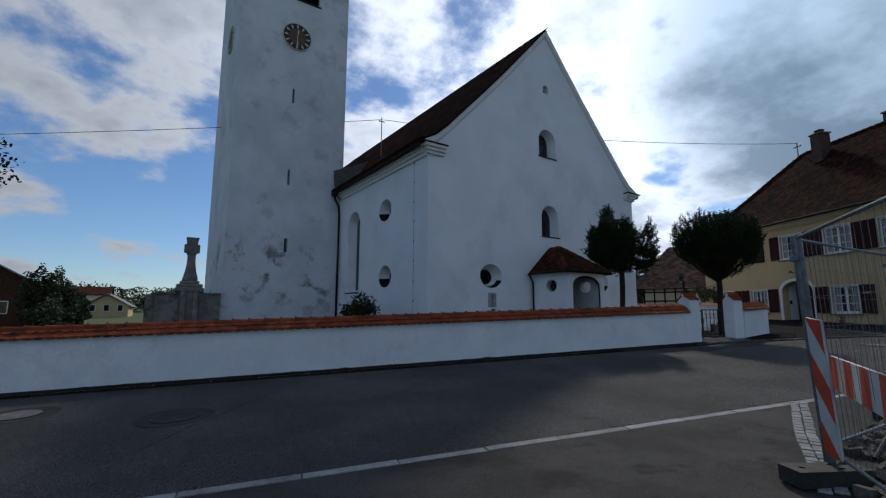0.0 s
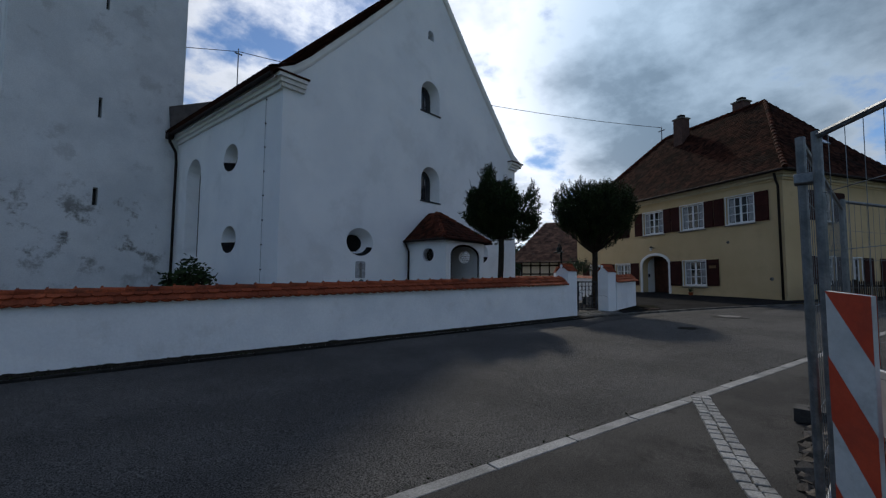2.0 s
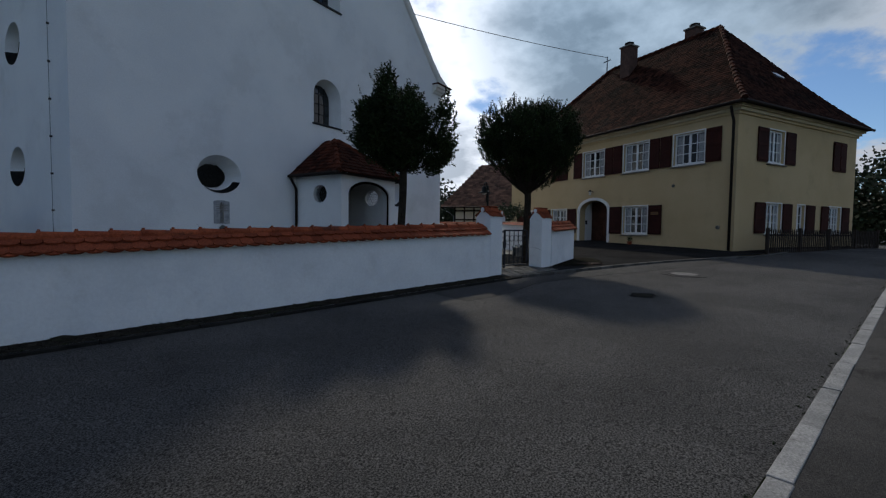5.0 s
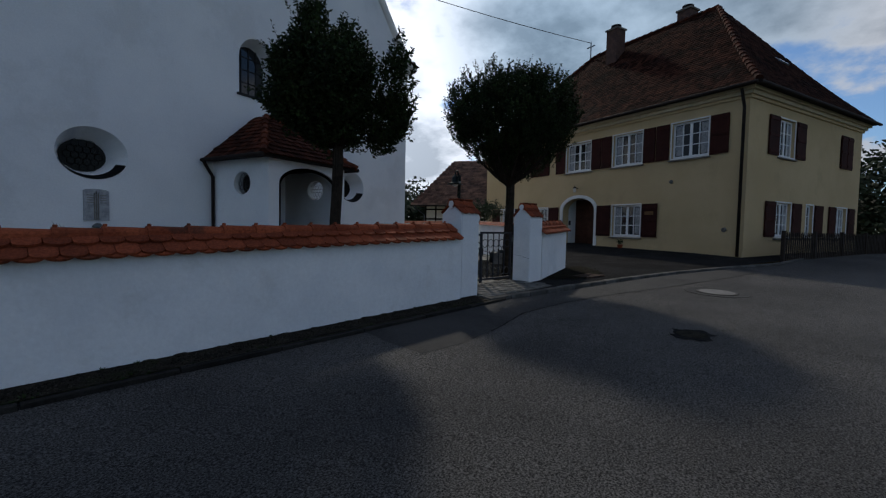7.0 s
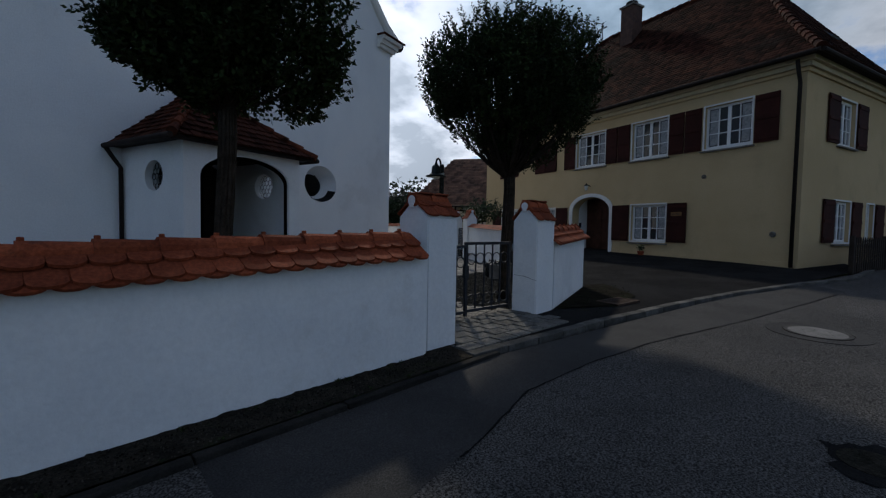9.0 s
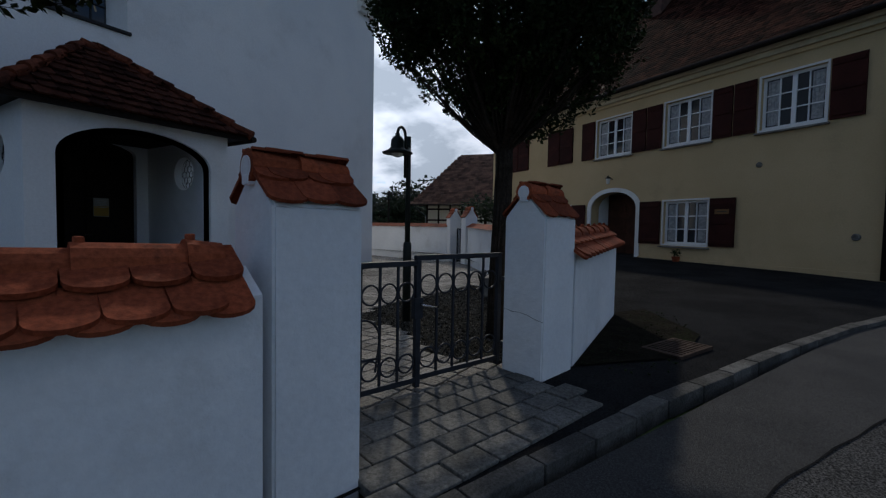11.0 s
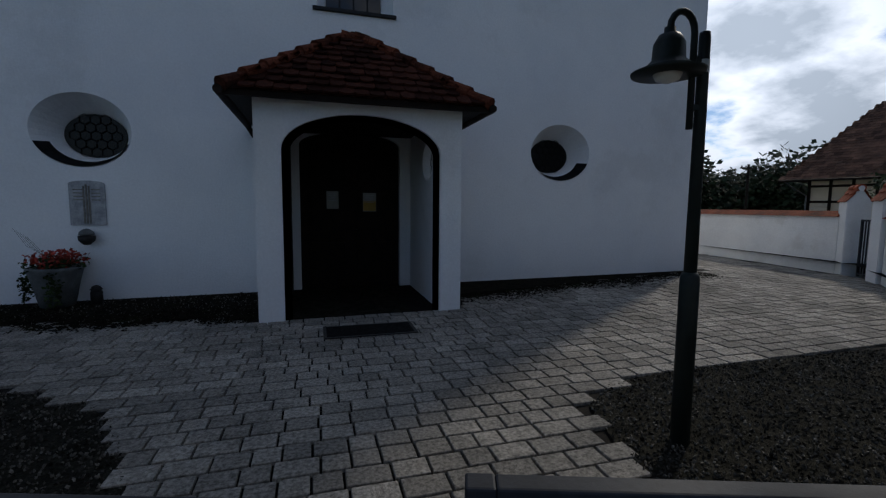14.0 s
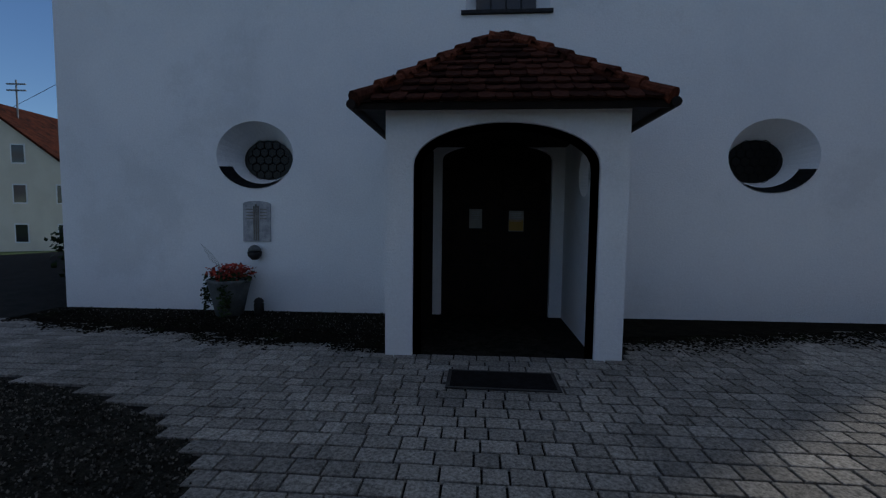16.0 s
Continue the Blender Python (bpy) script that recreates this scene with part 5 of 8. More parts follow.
    e = math.atan2(1.1, 0.9)
    pillar("yard_pillar", Matrix.Translation((26.05, 12.55, 0)) @ Matrix.Rotation(e, 4, "Z"), 0.4, 0.4, 0.2, 2.0, 2.3, "white gate pillar with tiled cap at the driveway gate")
    pillar("yard_pillar", Matrix.Translation((26.85, 13.6, 0)) @ Matrix.Rotation(e, 4, "Z"), 0.4, 0.4, 0.2, 2.0, 2.3, "white gate pillar with tiled cap beside the long wall")
    g = thing("yard_gate", "small dark iron bar gate between two pillars", "gate", Matrix.Translation((26.2, 12.7, 0.45)) @ Matrix.Rotation(math.atan2(0.75, 0.55), 4, "Z"))
    bm = bmesh.new()
    for x0, x1, z0, z1 in ((0, 0.04, 0.05, 1.2), (0.76, 0.8, 0.05, 1.2), (0.04, 0.76, 0.08, 0.12), (0.04, 0.76, 1.16, 1.2)):
        box(bm, x0, x1, -0.02, 0.02, z0, z1)
    part("gate_frame", bm, "iron", g)
    for k in range(6):
        part("bar", boxed(0.14 + k * 0.1, 0.16 + k * 0.1, -0.01, 0.01, 0.12, 1.16), "iron", g)


build_walls()


# ---- iron gate ----
def build_gate():
    def leaf(name, a, b, zb, zt, bars, label, arch_bar, handle):
        a, b = Vector(a), Vector(b)
        ln = (b - a).length
        g = thing(name, label, "gate", Matrix.Translation((a.x, a.y, 0)) @ Matrix.Rotation(math.atan2(b.y - a.y, b.x - a.x), 4, "Z"), group="double gate of the churchyard")
        for x in (0.022, ln - 0.022):
            part("stile", boxed(x - 0.022, x + 0.022, -0.02, 0.02, zb, zt, bevel=0.004), "iron", g)
        for z in (zb + 0.06, zt - 0.02):
            part("rail", boxed(0.044, ln - 0.044, -0.019, 0.019, z - 0.02, z + 0.02, bevel=0.004), "iron", g)
        step = (ln - 0.088) / (bars + 1)
        for k in range(bars):
            x = 0.044 + step * (k + 1)
            part("bar", boxed(x - 0.008, x + 0.008, -0.008, 0.008, zb + 0.08, zt - 0.04), "iron", g)
        for zc in (zt - 0.23, zb + 0.20):
            for k in range(bars + 1):
                x = 0.044 + step * (k + 0.5)
                r = step / 2 - 0.008
                pts = [(x + r * math.cos(t * math.pi / 12), 0, zc + r * math.sin(t * math.pi / 12)) for t in range(25)]
                part("ring", tube(bmesh.new(), pts, 0.0075, 6, False), "iron", g)
        if arch_bar:
            cx = ln * 0.52
            pts = [(cx - 0.10, 0.0, zt - 0.78), (cx - 0.125, 0, zt - 0.62)] + [(cx - 0.135 * math.cos(math.pi * k / 14), 0, zt - 0.55 + 0.15 * math.sin(math.pi * k / 14)) for k in range(15)] + [(cx + 0.125, 0, zt - 0.62), (cx + 0.10, 0, zt - 0.78)]
            orn = part("ornament", tube(bmesh.new(), pts, 0.0085, 6), "iron", g, "horseshoe-shaped iron ornament")
            part("ornament_bar", boxed(cx - 0.125, cx + 0.125, -0.007, 0.007, zt - 0.69, zt - 0.675), "iron", orn)
        if handle:
            part("lock_box", boxed(ln - 0.06, ln + 0.02, -0.024, 0.024, zt - 0.44, zt - 0.28, bevel=0.004), "iron", g)
            hd = tube(bmesh.new(), [(ln - 0.01, -0.03, zt - 0.33), (ln - 0.01, -0.06, zt - 0.33), (ln + 0.05, -0.065, zt - 0.345), (ln + 0.13, -0.06, zt - 0.36)], 0.009, 8)
            part("handle", hd, "chrome", g, "bent chrome lever handle", True)
        return g
    leaf("gate_leaf", (15.36, 7.98), (16.33, 7.68), 0.44, 1.405, 5, "grey iron gate leaf with a row of rings and lever handle", True, True)
    leaf("gate_leaf", (16.30, 7.70), (17.19, 7.41), 0.45, 1.445, 4, "slightly taller grey iron gate leaf with a row of rings", False, False)
    # hinge straps to the pillars
    for x, y, z in ((15.28, 7.97, 1.25), (15.28, 7.97, 0.62), (17.2, 7.35, 1.22), (17.2, 7.35, 0.65)):
        tagged(part("hinge", boxed(x - 0.07, x + 0.07, y - 0.02, y + 0.02, z - 0.02, z + 0.02, bevel=0.004), "iron"), "small iron gate hinge in the pillar", "hinge")


build_gate()


# ---- yellow house ----
HOUSE = Matrix.Translation((26.2, 2.67, 0)) @ Matrix.Rotation(radians(60), 4, "Z")
HL, HD, HE = 14.6, 9.6, 6.33       # length of the street front, depth, eaves height


def build_house():
    h = thing("house", "two-storey yellow rendered house with brown shutters and hipped tile roof", "house", HOUSE)
    flip = Matrix.Rotation(radians(180), 4, "Z")        # front wall faces +y: local x is mirrored to -x
    up = [(1.3, 2.66), (3.93, 5.33), (6.56, 8.03)]
    closed = [(9.2, 10.6), (11.85, 13.3)]
    low = [(3.9, 5.26), (9.25, 10.5), (11.9, 13.1)]
    Z1, Z2, Z3, Z4 = 1.30, 2.60, 4.29, 5.60
    holes = [rect(-b, -a, Z3, Z4) for a, b in up + closed] + [rect(-b, -a, Z1, Z2) for a, b in low]
    holes.append(arched(-8.2, -6.25, 0.62, 3.02, 2.45))
    part("front_wall", moved(slab(rect(-HL, 0.0, 0.2, HE), holes, 0.4), flip), "yellow_plaster", h)
    side_m = Matrix.Rotation(radians(-90), 4, "Z")      # faces -x: local x -> -y, body towards +x
    v_up, v_closed, v_low, v_nar = [(2.1, 3.26)], [(7.35, 8.55)], [(2.1, 3.25), (7.25, 8.35)], [(4.54, 5.12)]
    sh = [rect(a, b, Z3, Z4) for a, b in v_up + v_closed] + [rect(a, b, 1.42, 2.63) for a, b in v_low + v_nar]
    part("side_wall", moved(slab(rect(0.4, HD, 0.2, HE), sh, 0.4), side_m), "yellow_plaster", h)
    part("back_wall", boxed(0.4, HL, -HD, -HD + 0.4, 0.2, HE), "yellow_plaster", h)
    part("end_wall", boxed(HL - 0.4, HL, -HD + 0.4, -0.4, 0.2, HE), "yellow_plaster", h)
    rnd = random.Random(12)

    def window(m, a, b, z0, z1, mull, rows, curtains=True):
        """A casement window in the wall's frame m: face at y = 0, body towards +y."""
        d = 0.10
        w = part("window", moved(slab(rect(a, b, z0, z1), [rect(a + 0.07, b - 0.07, z0 + 0.07, z1 - 0.07)], 0.06), m @ Matrix.Translation((0, d, 0))), "window_white", h, "white casement window with glazing bars and net curtains")
        part("pane", boxed(a + 0.06, b - 0.06, d + 0.03, d + 0.036, z0 + 0.06, z1 - 0.06, m), "glass_dark", w)
        for k in range(1, mull * 2):
            x = a + 0.07 + (b - a - 0.14) * k / (mull * 2)
            t = 0.05 if k % 2 == 0 else 0.014
            part("glazing_bar", boxed(x - t, x + t, d - 0.004, d + 0.028, z0 + 0.07, z1 - 0.07, m), "window_white", w)
        for k in range(1, rows):
            z = z0 + 0.07 + (z1 - z0 - 0.14) * k / rows
            part("glazing_bar", boxed(a + 0.07, b - 0.07, d + 0.002, d + 0.026, z - 0.014, z + 0.014, m), "window_white", w)
        if curtains:
            for s0, s1 in ((a + 0.1, a + (b - a) * 0.27), (b - (b - a) * 0.24, b - 0.1)):
                bm = bmesh.new()
                prev = None
                for k in range(15):
                    x = s0 + (s1 - s0) * k / 14
                    y = d + 0.022 + 0.006 * math.sin(k * 2.1)
                    now = (bm.verts.new((x, y, z0 + 0.1)), bm.verts.new((x + 0.02 * math.sin(k), y, z1 - 0.1)))
                    if prev:
                        bm.faces.new((prev[0], now[0], now[1], prev[1]))
                    prev = now
                part("curtain", moved(bm, m), "curtain", w, "pale net curtain")
        fr = 0.05
        part("surround", moved(slab(rect(a - fr, b + fr, z0 - fr, z1 + fr), [rect(a - 0.002, b + 0.002, z0 - 0.002, z1 + 0.002)], 0.03), m @ Matrix.Translation((0, -0.02, 0))), "trim_white", w)
        part("window_sill", boxed(a - 0.1, b + 0.1, -0.1, 0.05, z0 - 0.11, z0 - 0.07, m, bevel=0.006), "grey_stone", w)

    def shutter(m, a, b, z0, z1):
        s = part("shutter", boxed(a + 0.01, b - 0.01, -0.06, -0.022, z0, z1, m, bevel=0.004), "shutter", h, "dark reddish-brown wooden shutter")
        for q in (z0 + 0.12, z1 - 0.12, (z0 + z1) / 2):
            part("batten", boxed(a + 0.04, b - 0.04, -0.08, -0.058, q - 0.045, q + 0.045, m, bevel=0.004), "shutter", s)

    for a, b in up:
        window(flip, -b, -a, Z3, Z4, 2 if b - a < 1.38 else 2, 3)
    for a, b in low:
        window(flip, -b, -a, Z1, Z2, 2, 3)
    for a, b in ((0.58, 1.22), (2.74, 3.30), (3.32, 3.86), (5.4, 5.94), (5.96, 6.5), (8.1, 8.72), (9.2, 9.89), (9.91, 10.6), (11.85, 12.57), (12.59, 13.3)):
        shutter(flip, -b, -a, Z3 - 0.03, Z4 + 0.02)
    for a, b in closed:
        part("window", boxed(-b, -a, 0.1, 0.14, Z3, Z4, flip), "glass_dark", h)
    for a, b in ((3.12, 3.82), (5.34, 6.1), (8.45, 9.15), (10.6, 11.2), (11.25, 11.82), (13.18, 13.9)):
        shutter(flip, -b, -a, Z1 - 0.02, Z2 + 0.02)
    window(side_m, 2.1, 3.26, Z3, Z4, 2, 3)
    for a, b in v_low:
        window(side_m, a, b, 1.42, 2.63, 2, 3)
    window(side_m, 4.54, 5.12, 1.42, 2.63, 1, 3, False)
    for a, b in ((1.28, 2.03), (3.33, 4.1), (7.35, 7.94), (7.96, 8.55)):
        shutter(side_m, a, b, Z3 - 0.02, Z4 + 0.02)
    part("window", boxed(7.35, 8.55, 0.1, 0.14, Z3, Z4, side_m), "glass_dark", h)
    for a, b in ((1.28, 2.03), (3.32, 4.05), (5.19, 5.95), (6.5, 7.18), (8.42, 9.15)):
        shutter(side_m, a, b, 1.40, 2.65)
    # door niche
    part("door_surround", moved(slab(arched(-8.36, -6.09, 0.62, 3.16, 2.5), [arched(-8.198, -6.252, 0.60, 3.018, 2.45)], 0.05), flip @ Matrix.Translation((0, -0.03, 0))), "trim_white", h, "white arched door surround")
    part("door_niche", boxed(-8.2, -6.25, 1.0, 1.05, 0.62, 3.02, flip), "trim_white", h)
    for x0, x1 in ((-8.3, -8.2), (-6.25, -6.15)):
        part("niche_wall", boxed(x0, x1, 0.4, 1.0, 0.62, 3.1, flip), "trim_white", h)
    dr = part("front_door", boxed(-8.19, -6.26, 0.9, 0.97, 0.72, 3.0, flip), "brown_wood", h, "brown panelled wooden front door")
    for x0, x1 in ((-8.1, -7.3), (-7.15, -6.35)):
        for z0, z1 in ((0.85, 1.5), (1.6, 2.6)):
            part("door_panel", boxed(x0 + 0.08, x1 - 0.08, 0.88, 0.905, z0, z1, flip, bevel=0.01), "brown_wood", dr)
    part("intercom", boxed(-8.2, -8.185, 0.42, 0.56, 1.75, 1.97, flip, bevel=0.003), "iron", h)
    st = part("door_step", boxed(-8.3, -6.1, -0.35, 0.9, 0.4, 0.72, flip, bevel=0.01), "grey_stone", h)
    # wall lantern over the door
    lam = part("wall_lantern", tube(bmesh.new(), [(7.25, 0.0, 3.45), (7.25, 0.18, 3.52), (7.25, 0.24, 3.45)], 0.015, 6), "cast_iron", h, "small dark wall lantern")
    part("lantern_glass", moved(lathe(bmesh.new(), [(0.05, -0.12), (0.08, 0.06), (0.02, 0.08)], sides=6), Matrix.Translation((7.25, 0.24, 3.4))), "milk_glass", lam)
    part("lantern_cap", moved(lathe(bmesh.new(), [(0.11, 0.0), (0.03, 0.08), (0.01, 0.12)], sides=6), Matrix.Translation((7.25, 0.24, 3.46))), "cast_iron", lam)
    sg = part("sign_plate", boxed(-3.66, -3.28, -0.068, -0.058, 2.18, 2.31, flip), "sign_ochre", h, "small ochre plate on the shutter")
    part("text_bar", boxed(-3.6, -3.34, -0.071, -0.066, 2.235, 2.255, flip), "dial_black", sg)
    for x, z, r in ((2.62, 3.42, 0.07), (0.62, 1.62, 0.08)):
        part("wall_box", moved(lathe(bmesh.new(), [(r, 0.0), (r, 0.03), (r * 0.7, 0.045)], sides=16), Matrix.Translation((x, 0.0, z)) @ Matrix.Rotation(radians(-90), 4, "X")), "grey_stone", h)
    # cornice, gutters, downpipe
    for k, (e, z0, z1) in enumerate(((0.06, 5.98, 6.08), (0.14, 6.08, 6.2), (0.24, 6.2, 6.33))):
        part("cornice", boxed(-e, HL + e, -HD - e, e, z0, z1), "cornice_cream" if k else "yellow_plaster", h, "cream moulded cornice under the eaves")
    part("downpipe", tube(bmesh.new(), [(0.12, 0.32, 6.25), (0.12, 0.22, 5.95), (0.12, 0.10, 5.7), (0.12, 0.10, 0.72)], 0.05, 10), "copper_dark", h, "dark metal downpipe at the house corner", True)
    part("plinth", boxed(0.0, 6.1, 0.003, 0.05, 0.3, 0.86), "yellow_plaster", h)
    # roof
    ov = 0.42
    rise = 5.3
    e0, e1, f0, f1 = -ov, HL + ov, -HD - ov, ov
    ry = -HD / 2
    ra, rb = 3.8, HL - 3.9
    zc = HE + 0.02
    corners = [V(e0, f1, zc), V(e1, f1, zc), V(e1, f0, zc), V(e0, f0, zc)]
    A, B = V(ra, ry, zc + rise), V(rb, ry, zc + rise)

    def bell(p, q, f):
        """A point up a slope that flares a little at the eaves."""
        r = p.lerp(q, f)
        r.z -= 0.28 * math.sin(math.pi * min(f * 1.0, 1)) * (1 - f)
        return r
    slopes = ((corners[0], corners[1], A, B, "front"), (corners[3], corners[0], A, A, "side"), (corners[1], corners[2], B, B, "end"), (corners[2], corners[3], B, A, "rear"))
    bm = bmesh.new()
    N = 10
    for p, q, a, b, _ in slopes:
        prev = None
        for k in range(N + 1):
            f = k / N
            now = (bm.verts.new(bell(p, a, f)), bm.verts.new(bell(q, b, f)))
            if prev:
                try:
                    bm.faces.new((prev[0], prev[1], now[1], now[0]))
                except ValueError:
                    pass
            prev = now
    bmesh.ops.remove_doubles(bm, verts=bm.verts, dist=0.001)
    bmesh.ops.recalc_face_normals(bm, faces=bm.faces)
    part("roof_deck", boxed(e0 + 0.02, e1 - 0.02, f0 + 0.02, f1 - 0.02, zc - 0.04, zc - 0.005), "dark_wood", h)
    roof = part("roof", bm, "dark_tile", h, "dark red-brown hipped roof of old tiles")
    poses = []
    for p, q, a, b, nm in slopes[:2]:
        rows = 44
        for r in range(rows):
            f, f2 = r / rows, (r + 1) / rows
            p0, p1 = bell(p, a, f), bell(q, b, f)
            u0 = bell(p, a, f2)
            ln = (p1 - p0).length
            if ln < 0.3:
                continue
            along = (p1 - p0) / ln
            down = p0 - u0
            down = (down - along * down.dot(along)).normalized()
            k = int(ln / 0.19)
            for i in range(k):
                s = (i + 0.5 + (0.25 if r % 2 else -0.25)) * 0.19
                if rnd.random() < 0.004:
                    continue
                poses.append(tile_pose(p0 + along * s + down * 0.02 + V(0, 0, 0.012), along, down, 3.5 + rnd.uniform(-1.2, 1.6)) @ Matrix.Rotation(rnd.uniform(-0.03, 0.03), 4, "Z"))
    joined_tiles("tile_field", poses, "dark_tile", roof, tile_shape(0.187, 0.26, 0.02, 0.05, 3))

    def ridge(a, b, fn):
        n = int((b - a).length / 0.36)
        for k in range(n):
            q0, q1 = fn(k / n), fn(min((k + 1.1) / n, 1))
            part("ridge_tile", tube(bmesh.new(), [q0 + V(0, 0, 0.05), q1 + V(0, 0, 0.03)], [0.12, 0.095], 8), "old_tile", roof)
    ridge(A, B, lambda f: A.lerp(B, f))
    ridge(corners[0], A, lambda f: bell(corners[0], A, f))
    ridge(corners[1], B, lambda f: bell(corners[1], B, f))
    part("gutter", tube(bmesh.new(), [(e0, f1 + 0.05, zc - 0.03), (e1, f1 + 0.05, zc - 0.03)], 0.06, 8), "copper_dark", h, "dark metal gutter")
    part("gutter", tube(bmesh.new(), [(e0 - 0.05, f1, zc - 0.03), (e0 - 0.05, f0, zc - 0.03)], 0.06, 8), "copper_dark", h, "dark metal gutter")
    # chimneys, skylight, roof pole
    for x, y, z0, z1, w in ((8.6, ry + 0.9, 9.6, 12.15, 0.33), (5.6, ry - 0.6, 10.6, 12.35, 0.33)):
        c = part("chimney", boxed(x - w, x + w, y - w, y + w, z0, z1), "brick", h, "square brick chimney")
        part("chimney_cap", boxed(x - w - 0.06, x + w + 0.06, y - w - 0.06, y + w + 0.06, z1, z1 + 0.08), "grey_stone", c)
        part("chimney_hood", moved(lathe(bmesh.new(), [(0.2, 0.0), (0.2, 0.12), (0.26, 0.14), (0.26, 0.18), (0.05, 0.28)], sides=16), Matrix.Translation((x, y, z1 + 0.1))), "lead", c)
    sk = bell(corners[3], A, 0.45).lerp(bell(corners[0], A, 0.45), 0.35)
    part("skylight", boxed(-0.3, 0.3, -0.02, 0.7, 0.03, 0.09, tile_pose(sk, (0, -1, 0), (-1, 0, -0.95), 0)), "solar", h, "small roof window")
    px, py, pz = rb + 0.3, ry + 0.1, zc + rise - 0.3
    pole = part("roof_pole", tube(bmesh.new(), [(px, py, pz - 0.3), (px, py, pz + 1.25)], 0.035, 8), "galvanised", h, "roof pole for the power line")
    part("pole_arm", boxed(px - 0.28, px + 0.28, py - 0.03, py + 0.03, pz + 0.95, pz + 1.0), "galvanised", pole)
    return HOUSE @ V(px, py, pz + 1.2)


POLE_TOP = build_house()


# ---- trees ----
def build_tree(name, x, y, z, lobes, fork, shoots, seed, label, trunk_r, leaf, taper, gap):
    """A pollarded street tree: trunk, a fan of rising branches, and leafy shoots that fill a few lobes.
    lobes: (across, along, middle height, half width, height above, height below)."""
    rnd = random.Random(seed)
    t = thing(name, label, "tree", Matrix.Translation((x, y, z)))
    bm = bmesh.new()
    pts, rad = [], []
    for k in range(9):
        f = k / 8
        pts.append((0.025 * math.sin(f * 5 + seed), 0.025 * math.cos(f * 4), f * fork))
        rad.append(trunk_r * ((1.4, 1.1, 1.02, 1.0, 0.98, 0.96, 0.96, 1.0, 1.12)[k]))
    tube(bm, pts, rad, 14)
    trunk = part("trunk", bm, "bark", t, "straight dark bark trunk", True)
    for k in range(14):
        a = 2 * math.pi * k / 14
        rr = trunk_r * 0.95
        q = [(rr * math.cos(a + 0.15 * math.sin(6 * f + k)) + 0.025 * math.sin(f * 5 + seed), rr * math.sin(a + 0.15 * math.sin(6 * f + k)) + 0.025 * math.cos(f * 4), f * fork) for f in [i / 8 for i in range(9)]]
        part("bark_ridge", tube(bmesh.new(), q, [0.012 + 0.006 * rnd.random() for _ in q], 4), "bark_ridge", trunk)
    foot = Vector((0, 0, fork - 0.08))
    across = Vector((0.62, -0.78, 0))
    along = Vector((0.78, 0.62, 0))
    shape = []
    for u, v, mid, r, up, low in lobes:
        shape.append((across * u + along * v + Vector((0, 0, mid - z)), r, up, low, r * (up + low) * r))
    total = sum(q[4] for q in shape)
    bumps = [(Vector((rnd.gauss(0, 1), rnd.gauss(0, 1), rnd.gauss(0, 1))).normalized(), rnd.uniform(-0.22, 0.16)) for _ in range(50)]

    def surface(lobe, d, f):
        """A point at the share f of the way from a lobe's middle to its uneven skin."""
        c, r, up, low, _ = lobe
        flat = math.hypot(d.x, d.y)
        g = 1.0 / (flat ** 2.5 + abs(d.z) ** 2.5) ** 0.4
        for q, h in bumps:
            k = max(0.0, d.dot(q) - 0.84) / 0.16
            g += h * k * k
        g *= f
        pinch = 1 - taper * min(1.0, max(0.0, -d.z * f)) ** 0.9
        return c + Vector((d.x * r * g * pinch, d.y * r * g * pinch, d.z * g * (up if d.z > 0 else low)))

    def pick():
        w = rnd.random() * total
        for q in shape:
            w -= q[4]
            if w <= 0:
                return q
        return shape[-1]

    bm = bmesh.new()
    for k in range(110):
        d = Vector((rnd.gauss(0, 1), rnd.gauss(0, 1), rnd.gauss(0.25, 0.8))).normalized()
        end = surface(pick(), d, rnd.uniform(0.7, 0.95))
        if end.z < foot.z + 0.25:
            continue
        out = Vector((end.x, end.y, 0))
        mid1 = foot + out * 0.3 + Vector((0, 0, (end.z - foot.z) * 0.22))
        mid2 = foot + out * 0.68 + Vector((0, 0, (end.z - foot.z) * 0.58)) + Vector((rnd.uniform(-0.05, 0.05), rnd.uniform(-0.05, 0.05), 0))
        thick = 0.034 if k < 14 else 0.016
        tube(bm, [foot, mid1, mid2, end], [thick, thick * 0.75, thick * 0.45, 0.004], 5)
    ob = part("branchwork", bm, "bark", t, "fan of thin dark rising branches")
    ob["kind"] = "stuff"
    verts, faces, tv, tf = [], [], [], []
    for n in range(shoots):
        d = Vector((rnd.gauss(0, 1), rnd.gauss(0, 1), rnd.gauss(0, 1))).normalized()
        f = 0.3 + 0.7 * rnd.random() ** 0.55
        o = surface(pick(), d, f)
        if noise.noise(o * 2.3 + Vector((seed, 0, 0))) < gap and rnd.random() < 0.8:
            continue
        if o.z < foot.z - 0.1:
            continue
        grow = ((o - foot).normalized() * 0.7 + Vector((0, 0, 0.45)) + Vector((rnd.gauss(0, 0.25), rnd.gauss(0, 0.25), rnd.gauss(0, 0.18)))).normalized()
        ln = rnd.uniform(0.14, 0.3) * (1.35 if rnd.random() < 0.12 else 1.0)
        side = grow.orthogonal().normalized()
        k = len(tv)
        for base, w in ((o, 0.003), (o + grow * ln, 0.001)):
            tv += [tuple(base + (Matrix.Rotation(q * 2.094, 3, grow) @ side) * w) for q in range(3)]
        tf += [(k, k + 1, k + 4, k + 3), (k + 1, k + 2, k + 5, k + 4), (k + 2, k, k + 3, k + 5)]
